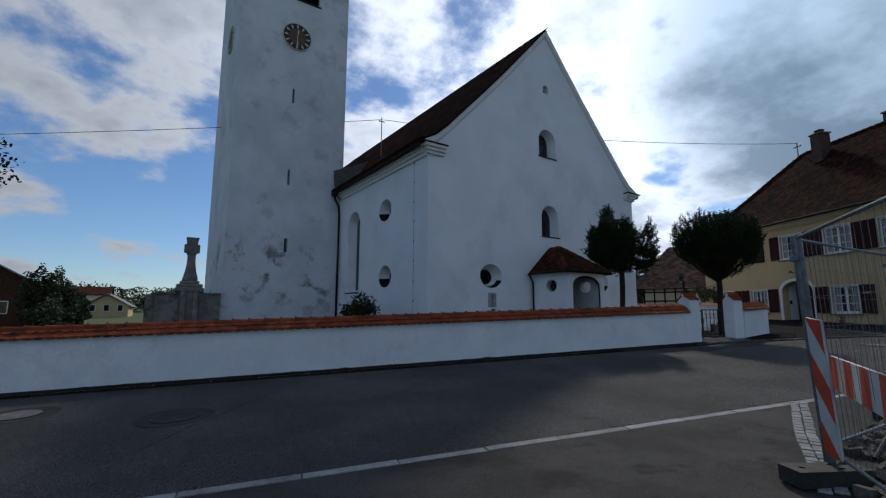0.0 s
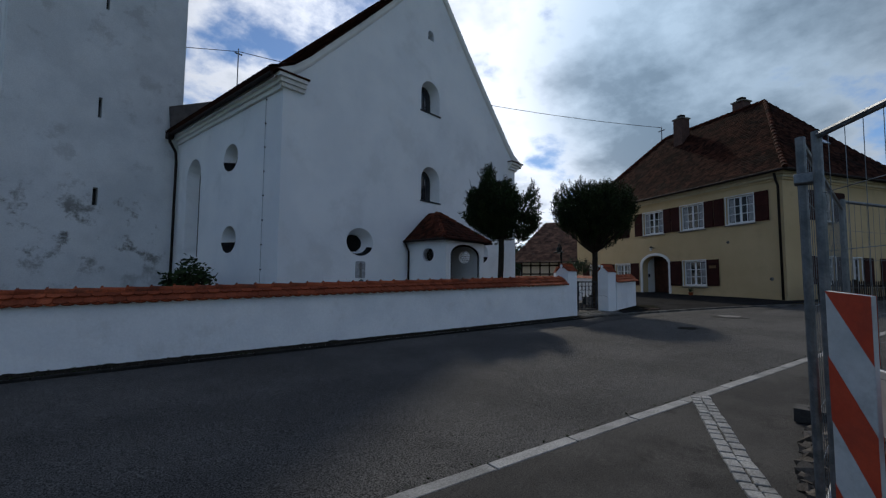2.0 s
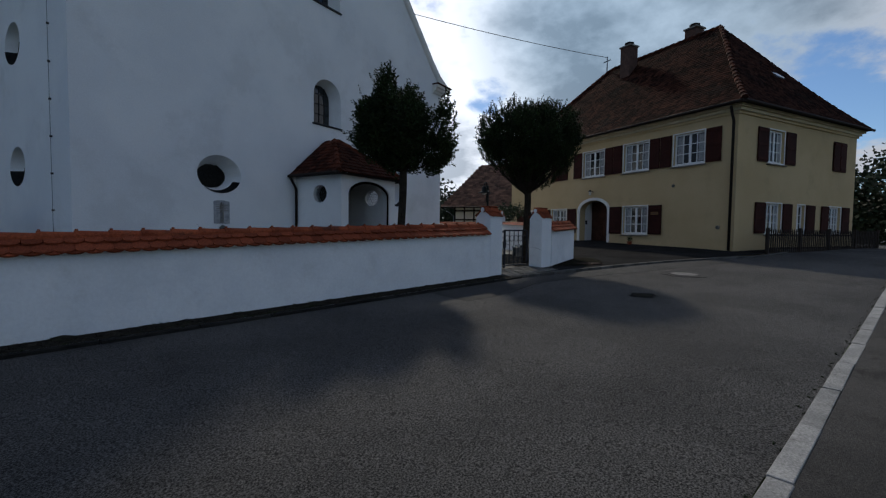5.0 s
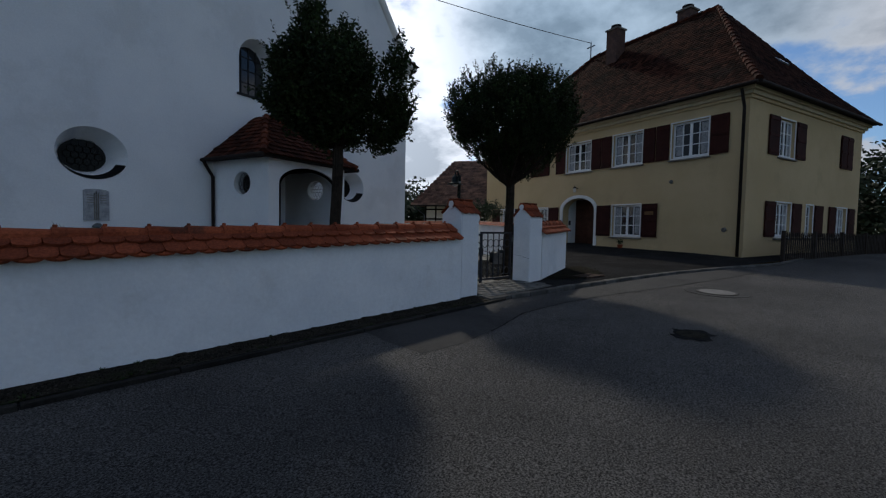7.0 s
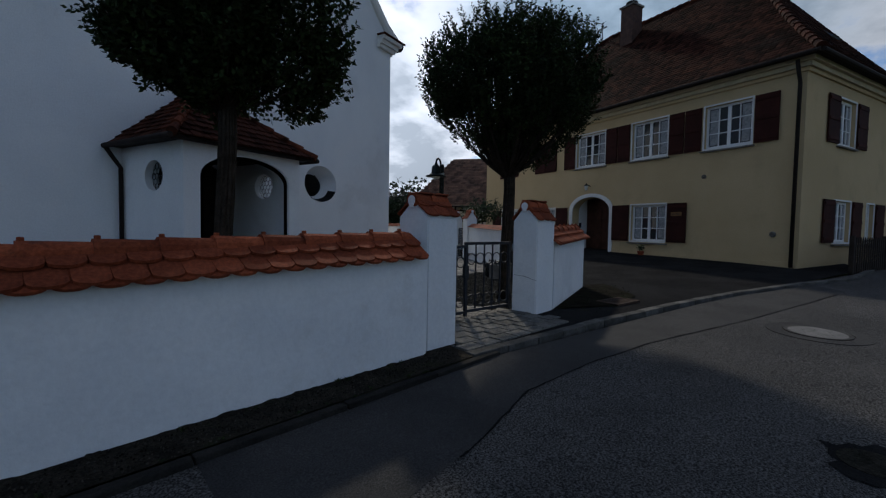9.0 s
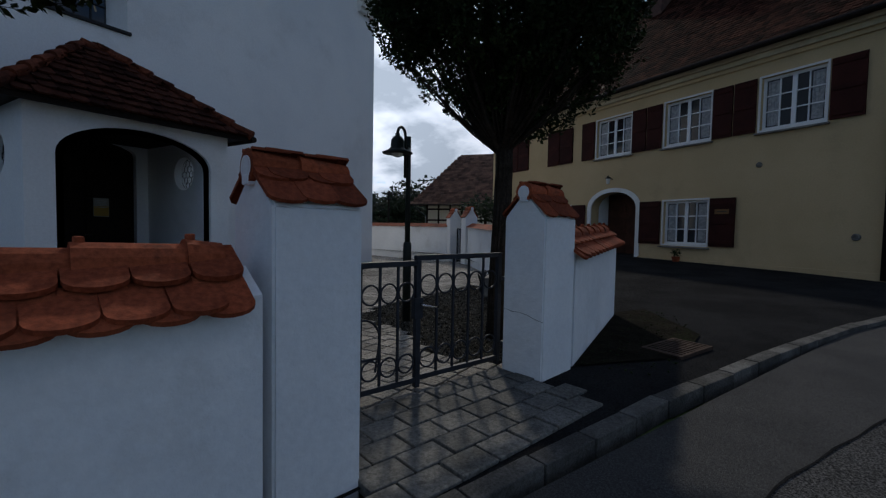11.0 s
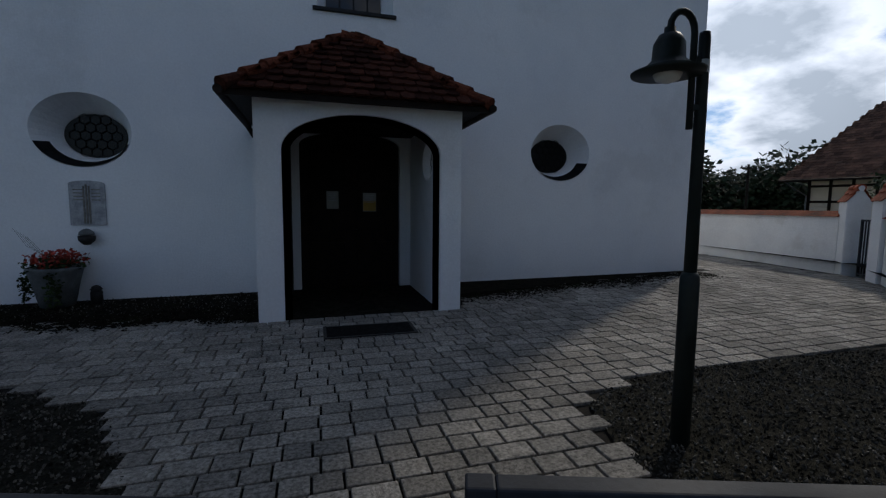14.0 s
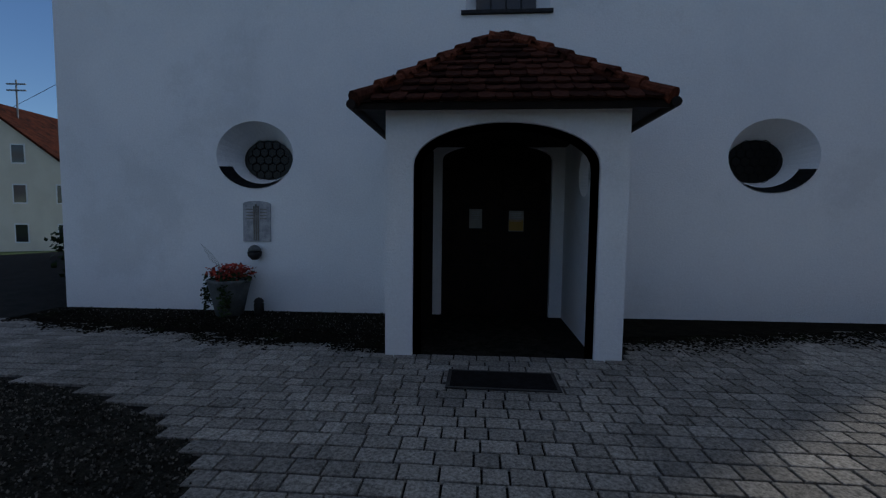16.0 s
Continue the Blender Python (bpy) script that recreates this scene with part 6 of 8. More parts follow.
        for i in range(15):
            p = o + grow * ln * (i + rnd.random()) / 15
            a = ((Matrix.Rotation(rnd.uniform(0, 6.283), 3, grow) @ side) * rnd.uniform(0.5, 1.0) + grow * rnd.uniform(0.2, 0.9) + Vector((0, 0, rnd.uniform(-0.35, 0.1)))).normalized()
            b = Matrix.Rotation(rnd.uniform(0, 6.283), 3, a) @ a.orthogonal().normalized()
            q = leaf * rnd.uniform(0.7, 1.3)
            base = len(verts)
            verts += [tuple(p), tuple(p + a * q * 0.45 + b * q * 0.27), tuple(p + a * q), tuple(p + a * q * 0.45 - b * q * 0.27)]
            faces.append((base, base + 1, base + 2, base + 3))
    tw = mesh_from("twig_work", tv, tf, "bark", t, "fine rising twigs")
    tw["kind"] = "stuff"
    cr = mesh_from("crown", verts, faces, "leaf", t, "dense dark green crown of small leaves")
    cr["kind"] = "stuff"
    return t


build_tree("tree", 13.76, 9.08, yard_z(13.7), [(-0.08, 0.0, 3.6, 0.78, 0.9, 0.85), (-0.34, 0.0, 4.35, 0.3, 0.62, 0.5), (-0.68, 0.1, 3.8, 0.38, 0.52, 0.55), (0.92, -0.1, 3.6, 0.3, 0.82, 0.75), (0.64, 0.1, 3.15, 0.45, 0.45, 0.5), (-0.55, -0.1, 3.2, 0.4, 0.4, 0.38), (0.1, 0.5, 3.8, 0.5, 0.6, 0.6), (0.1, -0.55, 3.5, 0.46, 0.55, 0.6), (0.0, 0.0, 2.95, 0.56, 0.45, 0.3), (-0.74, 0.0, 3.3, 0.32, 0.4, 0.3)], 2.42, 6900, 3, "small ragged-crowned tree in the churchyard before the porch", 0.078, 0.058, 0.4, -0.12)
build_tree("tree", 18.08, 7.83, yard_z(18.1), [(0.06, 0.0, 3.95, 1.4, 1.25, 1.38), (0.95, 0.1, 4.0, 0.68, 0.72, 0.8), (-0.9, 0.0, 3.9, 0.62, 0.68, 0.75), (0.1, -0.9, 3.85, 0.6, 0.7, 0.75)], 2.12, 8800, 9, "dense bowl-crowned tree with dark trunk beside the gate", 0.088, 0.05, 0.36, -0.13)


# ---- lamp in the yard ----
def build_lamp():
    x, y = 18.19, 9.18
    z = yard_z(x)
    t = thing("street_lamp", "dark green lamp post with curved arm and bell-shaped shade", "street lamp", Matrix.Translation((x, y, z)) @ Matrix.Rotation(radians(182), 4, "Z"))
    part("base_sleeve", lathe(bmesh.new(), [(0.054, 0.0), (0.054, 1.0), (0.05, 1.03), (0.037, 1.05)], sides=18), "lamp_green", t, "", True)
    part("pole", lathe(bmesh.new(), [(0.036, 1.0), (0.03, 2.36), (0.027, 2.39), (0.0, 2.4)], sides=16), "lamp_green", t, "", True)
    arm = [(0.075, 0, 1.86), (0.075, 0, 2.38)] + [(0.075 + 0.085 - 0.085 * math.cos(a * math.pi / 8), 0, 2.38 + 0.10 * math.sin(a * math.pi / 8)) for a in range(1, 8)] + [(0.245, 0, 2.36)]
    part("arm", tube(bmesh.new(), arm, 0.018, 8), "lamp_green", t, "curved swan-neck arm", True)
    for zz in (1.98, 2.24):
        part("bracket", boxed(0.0, 0.085, -0.015, 0.015, zz - 0.015, zz + 0.015), "lamp_green", t)
    m = Matrix.Translation((0.245, 0, 2.14))
    sh = part("shade", moved(lathe(bmesh.new(), [(0.185, 0.0), (0.19, 0.012), (0.12, 0.04), (0.085, 0.075), (0.08, 0.16), (0.055, 0.205), (0.03, 0.215), (0.028, 0.245)], sides=28), m), "lamp_green", t, "bell-shaped dark green shade", True)
    part("bulb_glass", moved(lathe(bmesh.new(), [(0.02, -0.045), (0.06, -0.03), (0.075, 0.0), (0.07, 0.008)], sides=20), m), "milk_glass", sh, "frosted glass bowl", True)
    part("label_band", lathe(bmesh.new(), [(0.0325, 2.17), (0.0325, 2.24)], sides=16), "signal_white", t)


build_lamp()


# ---- things by the porch ----
def leaf_clump(name, m, rx, rz, count, size, seed, mat, parent=None, label=""):
    rnd = random.Random(seed)
    verts, faces = [], []
    for n in range(count):
        d = Vector((rnd.gauss(0, 1), rnd.gauss(0, 1), rnd.gauss(0, 1))).normalized()
        r = rnd.random() ** 0.4 * (1 + 0.2 * math.sin(5 * d.x + 3 * d.z + seed) + 0.12 * math.sin(9 * d.y + seed))
        p = m @ Vector((d.x * rx * r, d.y * rx * r, d.z * rz * r))
        a = Vector((rnd.gauss(0, 1), rnd.gauss(0, 1), rnd.gauss(0, 0.7))).normalized()
        b = a.orthogonal().normalized()
        s = size * rnd.uniform(0.6, 1.3)
        k = len(verts)
        verts += [tuple(p), tuple(p + a * s * 0.5 + b * s * 0.35), tuple(p + a * s), tuple(p + a * s * 0.5 - b * s * 0.35)]
        faces.append((k, k + 1, k + 2, k + 3))
    ob = mesh_from(name, verts, faces, mat, parent, label)
    ob["kind"] = "stuff"
    return ob


def build_porch_things():
    z = yard_z(17)
    t = thing("door_mat", "flat black rubber door mat on the paving", "door mat", Matrix.Translation((16.66, 12.04, z + 0.028)))
    part("mat_field", boxed(-0.475, 0.475, -0.2, 0.2, 0.0, 0.014, bevel=0.004), "mat_fibre", t)
    for x0, x1, y0, y1 in ((-0.51, 0.51, -0.235, -0.2), (-0.51, 0.51, 0.2, 0.235), (-0.51, -0.475, -0.2, 0.2), (0.475, 0.51, -0.2, 0.2)):
        part("mat_rim", boxed(x0, x1, y0, y1, 0.0, 0.012, bevel=0.003), "black_plastic", t)
    t = thing("plaque", "pale grey stone memorial plaque with an arched top", "plaque", Matrix.Translation((12.86, FY - 0.03, 1.52)))
    part("plate", slab(arched(-0.225, 0.225, 0.0, 0.65, 0.6), [], 0.03), "plaque", t)
    for k in range(4):
        part("inscription", boxed(-0.17, -0.05, -0.004, 0.0, 0.36 + k * 0.05, 0.375 + k * 0.05), "grey_stone", t)
        part("inscription", boxed(0.06, 0.17, -0.004, 0.0, 0.36 + k * 0.05, 0.375 + k * 0.05), "grey_stone", t)
    for k in range(3):
        part("relief", boxed(-0.05 + k * 0.035, -0.03 + k * 0.035, -0.01, 0.0, 0.02, 0.6 - 0.03 * abs(k - 1)), "grey_stone", t)
    t = thing("stoup", "small round stone holy-water bowl fixed to the wall", "stoup", Matrix.Translation((12.85, FY - 0.09, 1.23)))
    part("bowl", lathe(bmesh.new(), [(0.04, 0.0), (0.1, 0.06), (0.11, 0.13), (0.09, 0.13), (0.07, 0.07)], sides=20), "cast_iron", t, "", True)
    part("lid", lathe(bmesh.new(), [(0.1, 0.14), (0.09, 0.19), (0.04, 0.23), (0.0, 0.24)], sides=20), "planter", t, "", True)
    gx, gy, gz = 12.55, 14.55, yard_z(12.6) + 0.02
    t = thing("flower_pot", "grey stone planter with red flowers and trailing ivy", "flower pot", Matrix.Translation((gx, gy, gz)))
    part("pot", lathe(bmesh.new(), [(0.2, 0.0), (0.26, 0.3), (0.31, 0.5), (0.33, 0.54), (0.31, 0.56), (0.28, 0.52)], sides=28), "planter", t, "", True)
    part("earth", lathe(bmesh.new(), [(0.28, 0.48), (0.28, 0.50)], sides=20), "soil", t)
    leaf_clump("blossom_mass", Matrix.Translation((0, 0, 0.66)), 0.32, 0.13, 420, 0.06, 3, "flower", t, "red blossoms")
    leaf_clump("foliage", Matrix.Translation((0, 0, 0.6)), 0.34, 0.12, 350, 0.06, 4, "leaf", t)
    leaf_clump("ivy", Matrix.Translation((-0.31, -0.1, 0.3)), 0.07, 0.28, 180, 0.05, 5, "leaf", t, "trailing ivy")
    leaf_clump("ivy", Matrix.Translation((0.1, -0.3, 0.28)), 0.1, 0.28, 180, 0.05, 8, "leaf", t, "trailing ivy")
    bm = bmesh.new()
    rnd = random.Random(1)
    for k in range(5):
        tube(bm, [(-0.1, 0, 0.7), (-0.2 - 0.04 * k, 0.02 * k, 0.85), (-0.3 - 0.05 * k, 0.02 * k, 0.98 + 0.03 * k)], 0.002, 4)
    part("stalks", bm, "leaf", t)
    t = thing("grave_candle", "small dark lantern candle on the gravel", "candle", Matrix.Translation((13.0, 14.6, gz)))
    part("holder", lathe(bmesh.new(), [(0.075, 0.0), (0.075, 0.17), (0.05, 0.2), (0.04, 0.2)], sides=16), "cast_iron", t, "", True)
    part("cap", lathe(bmesh.new(), [(0.08, 0.2), (0.05, 0.25), (0.0, 0.27)], sides=16), "cast_iron", t)
    for x, mat, w, h, zc in ((16.37, "paper", 0.10, 0.15, 1.93), (17.0, "paper", 0.115, 0.16, 1.9)):
        n = thing("notice", "paper notice pinned on the church door", "notice", Matrix.Translation((x, FY + 0.085, zc)))
        part("sheet", boxed(-w, w, 0.0, 0.004, -h, h), mat, n)
        if x > 16.8:
            part("lower_field", boxed(-w + 0.005, w - 0.005, -0.003, 0.0, -h + 0.01, 0.02), "yellow_paper", n, "yellow lower half")
        for k in range(5):
            part("text_bar", boxed(-w + 0.02, w - 0.03 - 0.02 * (k % 2), -0.004, 0.0, h - 0.05 - k * 0.028, h - 0.04 - k * 0.028), "plaque", n)
    # dark tarpaulin bed and pebble strip at the wall's foot
    bed = [(LX - 0.1, FY), (15.35, FY), (15.35, 12.95), (12.4, 13.45), (LX - 0.1, 13.95)]
    tagged(part("gravel_strip", draped(bed, 0.012, yard_z), "soil"), "dark pebble and soil strip along the church wall", "gravel", kind="structure")
    bed = [(18.0, FY), (RX + 0.1, FY), (RX + 0.1, 14.4), (21.5, 13.9), (18.0, 13.2)]
    tagged(part("gravel_strip", draped(bed, 0.012, yard_z), "soil"), "dark pebble and soil strip along the church wall", "gravel", kind="structure")


build_porch_things()


# ---- bush, stone cross, pump ----
def build_yard_things():
    t = thing("bush", "leafy green shrub against the church side wall", "bush", Matrix.Translation((7.9, 17.4, 0.3)))
    bm = bmesh.new()
    for k in range(9):
        a = k * 0.7
        tube(bm, [(0, 0, 0), (0.3 * math.cos(a), 0.3 * math.sin(a), 0.7), (0.75 * math.cos(a), 0.75 * math.sin(a), 1.35)], [0.025, 0.018, 0.006], 5)
    part("stems", bm, "bark", t)
    leaf_clump("foliage", Matrix.Translation((-0.05, 0, 1.0)), 0.75, 0.8, 1500, 0.14, 6, "leaf", t)
    leaf_clump("side_foliage", Matrix.Translation((-0.55, 0.1, 0.85)), 0.4, 0.55, 500, 0.14, 9, "leaf", t)
    t = thing("stone_cross", "weathered grey stone memorial with a cross on top", "monument", Matrix.Translation((1.98, 24.4, -0.25)) @ Matrix.Diagonal((1.18, 1.18, 1.18, 1)))
    part("base", boxed(-0.27, 0.27, -0.3, 0.3, 0.0, 2.1, bevel=0.04), "grey_stone", t)
    for x in (-0.22, 0.22):
        part("column", boxed(x - 0.09, x + 0.09, -0.42, -0.3, 0.0, 2.1, bevel=0.02), "grey_stone", t)
    bm = bmesh.new()
    for s, z0, z1 in ((0.5, 2.1, 2.28), (0.46, 2.28, 2.42), (0.34, 2.42, 2.55), (0.27, 2.55, 2.68)):
        box(bm, -s, s, -s * 0.7, s * 0.7, z0, z1, bevel=0.04)
    part("stepped_cap", bm, "grey_stone", t)
    bm = bmesh.new()
    prof = [(0.26, 2.66), (0.19, 2.95), (0.145, 3.3), (0.145, 3.6), (0.19, 3.68), (0.19, 4.05), (0.2, 4.2), (0.22, 4.28), (0.22, 4.33)]
    rings = []
    for w, z in prof:
        rings.append([bm.verts.new((sx * w, sy * w * 0.75, z)) for sx, sy in ((-1, -1), (1, -1), (1, 1), (-1, 1))])
    for a, b in zip(rings, rings[1:]):
        for i in range(4):
            bm.faces.new((a[i], a[(i + 1) % 4], b[(i + 1) % 4], b[i]))
    bm.faces.new(rings[-1])
    bmesh.ops.recalc_face_normals(bm, faces=bm.faces)
    cr = part("cross", bm, "grey_stone", t)
    part("cross_arm", boxed(-0.28, 0.28, -0.13, 0.13, 3.70, 4.05, bevel=0.03), "grey_stone", t)
    for sx in (-1, 1):
        part("side_wall", boxed(min(sx * 0.27, sx * 1.15), max(sx * 0.27, sx * 1.15), -0.2, 0.2, 0.0, 1.98, bevel=0.02), "grey_stone", t)
        part("side_coping", boxed(min(sx * 0.31, sx * 1.17), max(sx * 0.31, sx * 1.17), -0.25, 0.25, 1.98, 2.08, bevel=0.02), "grey_stone", t)
    t = thing("yard_stone_wall", "long grey stone memorial wall behind the churchyard", "wall", kind="structure")
    part("masonry", boxed(0.26, 0.62, 24.45, 24.8, 0, 2.08), "grey_stone", t)
    # hand pump with trough
    px, py = 21.45, 9.02
    pz = yard_z(px)
    t = thing("water_pump", "old cast-iron hand pump beside a stone trough", "water pump", Matrix.Translation((px, py, pz)) @ Matrix.Rotation(radians(200), 4, "Z"))
    part("column", lathe(bmesh.new(), [(0.13, 0.0), (0.13, 0.06), (0.075, 0.1), (0.075, 0.95), (0.1, 1.0), (0.1, 1.12), (0.06, 1.2), (0.0, 1.24)], sides=18), "cast_iron", t, "", True)
    part("spout", tube(bmesh.new(), [(0.07, 0, 0.78), (0.22, 0, 0.8), (0.3, 0, 0.72), (0.3, 0, 0.66)], 0.03, 10), "galvanised", t, "", True)
    part("lever", tube(bmesh.new(), [(-0.08, 0, 1.1), (-0.2, 0, 1.12), (-0.3, 0, 0.8), (-0.34, 0, 0.45)], 0.016, 8), "cast_iron", t, "", True)
    t = thing("trough", "low grey stone water trough on the paving", "trough", Matrix.Translation((px - 0.5, py + 0.1, pz)) @ Matrix.Rotation(radians(20), 4, "Z"))
    part("basin", moved(slab(rect(-0.35, 0.35, -0.25, 0.25), [rect(-0.28, 0.28, -0.18, 0.18)], 0.34), Matrix.Translation((0, 0, 0.34)) @ Matrix.Rotation(radians(-90), 4, "X")), "grey_stone", t)
    part("floor", boxed(-0.28, 0.28, -0.18, 0.18, 0.0, 0.1), "grey_stone", t)
    for k, (dx, dy) in enumerate(((-0.05, 0.0), (0.12, 0.35))):
        t = thing("watering_can", "dark green plastic watering can", "watering can", Matrix.Translation((px - 0.5 + dx, py + 0.1 + dy, pz + (0.10 if k == 0 else 0.02))))
        part("can_body", lathe(bmesh.new(), [(0.11, 0.0), (0.12, 0.04), (0.1, 0.3), (0.06, 0.33), (0.05, 0.33)], sides=16), "lamp_green", t, "", True)
        part("can_spout", tube(bmesh.new(), [(-0.09, 0, 0.08), (-0.22, 0, 0.24), (-0.3, 0, 0.36)], [0.025, 0.018, 0.015], 8), "lamp_green", t)
        part("can_handle", tube(bmesh.new(), [(0.09, 0, 0.08), (0.17, 0, 0.2), (0.12, 0, 0.36), (0.0, 0, 0.4), (-0.06, 0, 0.31)], 0.012, 8), "lamp_green", t)
    leaf_clump_t = thing("climbing_shrub", "green climbing shrub over the driveway gate", "bush", Matrix.Translation((27.3, 12.6, 0)))
    leaf_clump("foliage", Matrix.Translation((0, 0, 2.35)), 0.9, 0.45, 1500, 0.11, 12, "leaf", leaf_clump_t)
    part("stems", tube(bmesh.new(), [(0, 0, 0.4), (0.1, 0, 1.4), (0, 0.1, 2.4)], [0.05, 0.04, 0.02], 6), "bark", leaf_clump_t)
    p = thing("house_plant", "small potted plant by the house wall", "flower pot", Matrix.Translation((28.3, 6.8, road_z(28.3) + 0.02)))
    part("pot", lathe(bmesh.new(), [(0.09, 0.0), (0.12, 0.16), (0.1, 0.16)], sides=14), "red_tile", p)
    leaf_clump("foliage", Matrix.Translation((0, 0, 0.26)), 0.14, 0.13, 160, 0.05, 15, "leaf", p)


build_yard_things()


# ---- building fence and barrier on the footway ----
def build_site_fence():
    P0, P1, P2, P3 = Vector((5.18, 1.50, 0)), Vector((7.95, 1.29, 0)), Vector((3.45, 0.38, 0)), Vector((10.8, -0.2, 0))

    site = thing("construction_fence", "galvanised mesh fence of a small road works site", "fence")

    def panel(a, b, seed):
        ln = (b - a).length
        g = road_z(a.x, a.y) + 0.12
        t = thing("fence_panel", "", "", Matrix.Translation((a.x, a.y, g)) @ Matrix.Rotation(math.atan2(b.y - a.y, b.x - a.x), 4, "Z")
        )
        t.parent = site
        ang = math.atan2(b.y - a.y, b.x - a.x)
        lean = Matrix(((1, 0, -0.13 * math.cos(ang), 0), (0, 1, 0.13 * math.sin(ang), 0), (0, 0, 1, 0), (0, 0, 0, 1)))
        for x in (0.025, ln - 0.025):
            part("post", moved(tube(bmesh.new(), [(x, 0, 0.0), (x, 0, 2.05)], 0.021, 10), lean), "galvanised", t)
        for z in (2.03, 0.14):
            part("rail", moved(tube(bmesh.new(), [(0.03, 0, z), (ln - 0.03, 0, z)], 0.0155, 8), lean), "galvanised", t)
        n = int(ln / 0.1)
        for k in range(1, n):
            part("wire", moved(tube(bmesh.new(), [(k * ln / n, 0, 0.12), (k * ln / n, 0, 2.03)], 0.0017, 4), lean), "galvanised", t)
        for k in range(1, 7):
            z = 0.14 + k * 0.27
            part("wire", moved(tube(bmesh.new(), [(0.03, 0, z), (ln - 0.03, 0, z)], 0.0017, 4), lean), "galvanised", t)
        return t
    panel(P0, P1, 1)
    panel(P0 + Vector((-0.02, -0.05, 0)), P2, 2)
    panel(P1 + Vector((0.06, 0, 0)), P3, 3)
    for p, r in ((P0, 60), (P1 + Vector((0.19, 0.14, 0)), -4)):
        f = thing("fence_foot", "", "", Matrix.Translation((p.x - 0.2, p.y - 0.05, road_z(p.x, p.y) + 0.014)) @ Matrix.Rotation(radians(r + 90), 4, "Z"))
        f.parent = site
        part("block", moved(slab(rect(-0.34, 0.34, -0.115, 0.115), [oval(x, y, 0.04, 0.02, 12) for x in (-0.24, -0.1) for y in (-0.05, 0.05)] + [oval(0.22, 0, 0.025, 0.025, 12)], 0.13), Matrix.Translation((0, 0, 0.13)) @ Matrix.Rotation(radians(-90), 4, "X")), "black_plastic", f)
    t = thing("coupling", "steel clamp joining two fence panels", "clamp", Matrix.Translation((P0.x - 0.235, P0.y - 0.02, road_z(5) + 1.82)))
    part("clamp_body", boxed(-0.035, 0.035, -0.05, 0.05, 0, 0.05, bevel=0.006), "galvanised", t)

    def striped(name, m, ln, h, stripes, slant, label, category):
        """A board in its own x (length) and z (height), cut into slanting or upright red and white fields."""
        b = thing(name, label, category, m)
        step = ln / stripes
        part("core", boxed(0, ln, -0.012, 0.012, 0, h, bevel=0.004), "signal_white", b)
        for k in range(-1 - int(abs(slant) * h / step), stripes + 2 + int(abs(slant) * h / step)):
            if k % 2:
                continue
            x0 = k * step
            pts = [(x0, 0), (x0 + step, 0), (x0 + step + slant * h, h), (x0 + slant * h, h)]
            pts = clip_poly(pts, 0, ln)
            if len(pts) >= 3:
                bm = bmesh.new()
                for y in (-0.0135, 0.0135):
                    f = bm.faces.new([bm.verts.new((px, y, pz)) for px, pz in pts])
                part("red_field", bm, "signal_red", b)
        return b

    def clip_poly(pts, lo, hi):
        for sign, lim in ((1, lo), (-1, -hi)):
            out = []
            for i, p in enumerate(pts):
                q = pts[(i + 1) % len(pts)]
                a, c = sign * p[0] - lim, sign * q[0] - lim
                if a >= 0:
                    out.append(p)
                if a * c < 0:
                    f = a / (a - c)
                    out.append((p[0] + f * (q[0] - p[0]), p[1] + f * (q[1] - p[1])))
            pts = out
        return pts
    # upright beacon board: its length runs up the post
    m = Matrix.Translation((4.99, 1.43, road_z(4.9) + 0.15)) @ Matrix.Rotation(radians(-7.4), 4, "Y") @ Matrix.Rotation(radians(45), 4, "Z") @ Matrix.Rotation(radians(-90), 4, "Y")
    striped("beacon_board", m, 1.17, 0.2, 4, -1.45, "upright red and white striped beacon board on the fence post", "warning board")
    d = (Vector((3.6, 0.62, 0)) - Vector((5.28, 1.40, 0)))
    m = Matrix.Translation((5.28, 1.40, road_z(5.2) + 0.66)) @ Matrix.Rotation(math.atan2(d.y, d.x), 4, "Z")
    striped("barrier_board", m, 2.0, 0.29, 9, 0.0, "long red and white striped barrier board on the fence", "barrier")
    # trench spoil behind the fence
    rnd = random.Random(17)
    verts, faces = [], []
    cube = [(-1, -1, -1), (1, -1, -1), (1, 1, -1), (-1, 1, -1), (-1, -1, 1), (1, -1, 1), (1, 1, 1), (-1, 1, 1)]
    quads = [(0, 3, 2, 1), (4, 5, 6, 7), (0, 1, 5, 4), (1, 2, 6, 5), (2, 3, 7, 6), (3, 0, 4, 7)]
    for n in range(2900):
        x, y = rnd.uniform(4.6, 9.3), rnd.uniform(-2.2, 1.2)
        if n > 2000:
            x, y = rnd.uniform(6.0, 7.7), 1.0 + 0.62 * rnd.random() ** 1.3
        hump = 0.34 * math.exp(-((x - 7.2) / 1.7) ** 2 - ((y - 0.0) / 0.75) ** 2)
        s = rnd.choice((0.015, 0.02, 0.025, 0.03, 0.045)) * rnd.uniform(0.7, 1.5)
        m = Matrix.Translation((x, y, road_z(x, y) + hump + s * 0.3)) @ Euler((rnd.random() * 6, rnd.random() * 6, rnd.random() * 6)).to_matrix().to_4x4()
        k = len(verts)
        verts += [tuple(m @ Vector([c * s * rnd.uniform(0.6, 1.2) for c in v])) for v in cube]
        faces += [tuple(k + i for i in q) for q in quads]
    tagged(mesh_from("rubble", verts, faces, "rubble"), "loose broken stones and gravel behind the fence", "rubble", kind="stuff")
    N = 26
    verts, faces = [], []
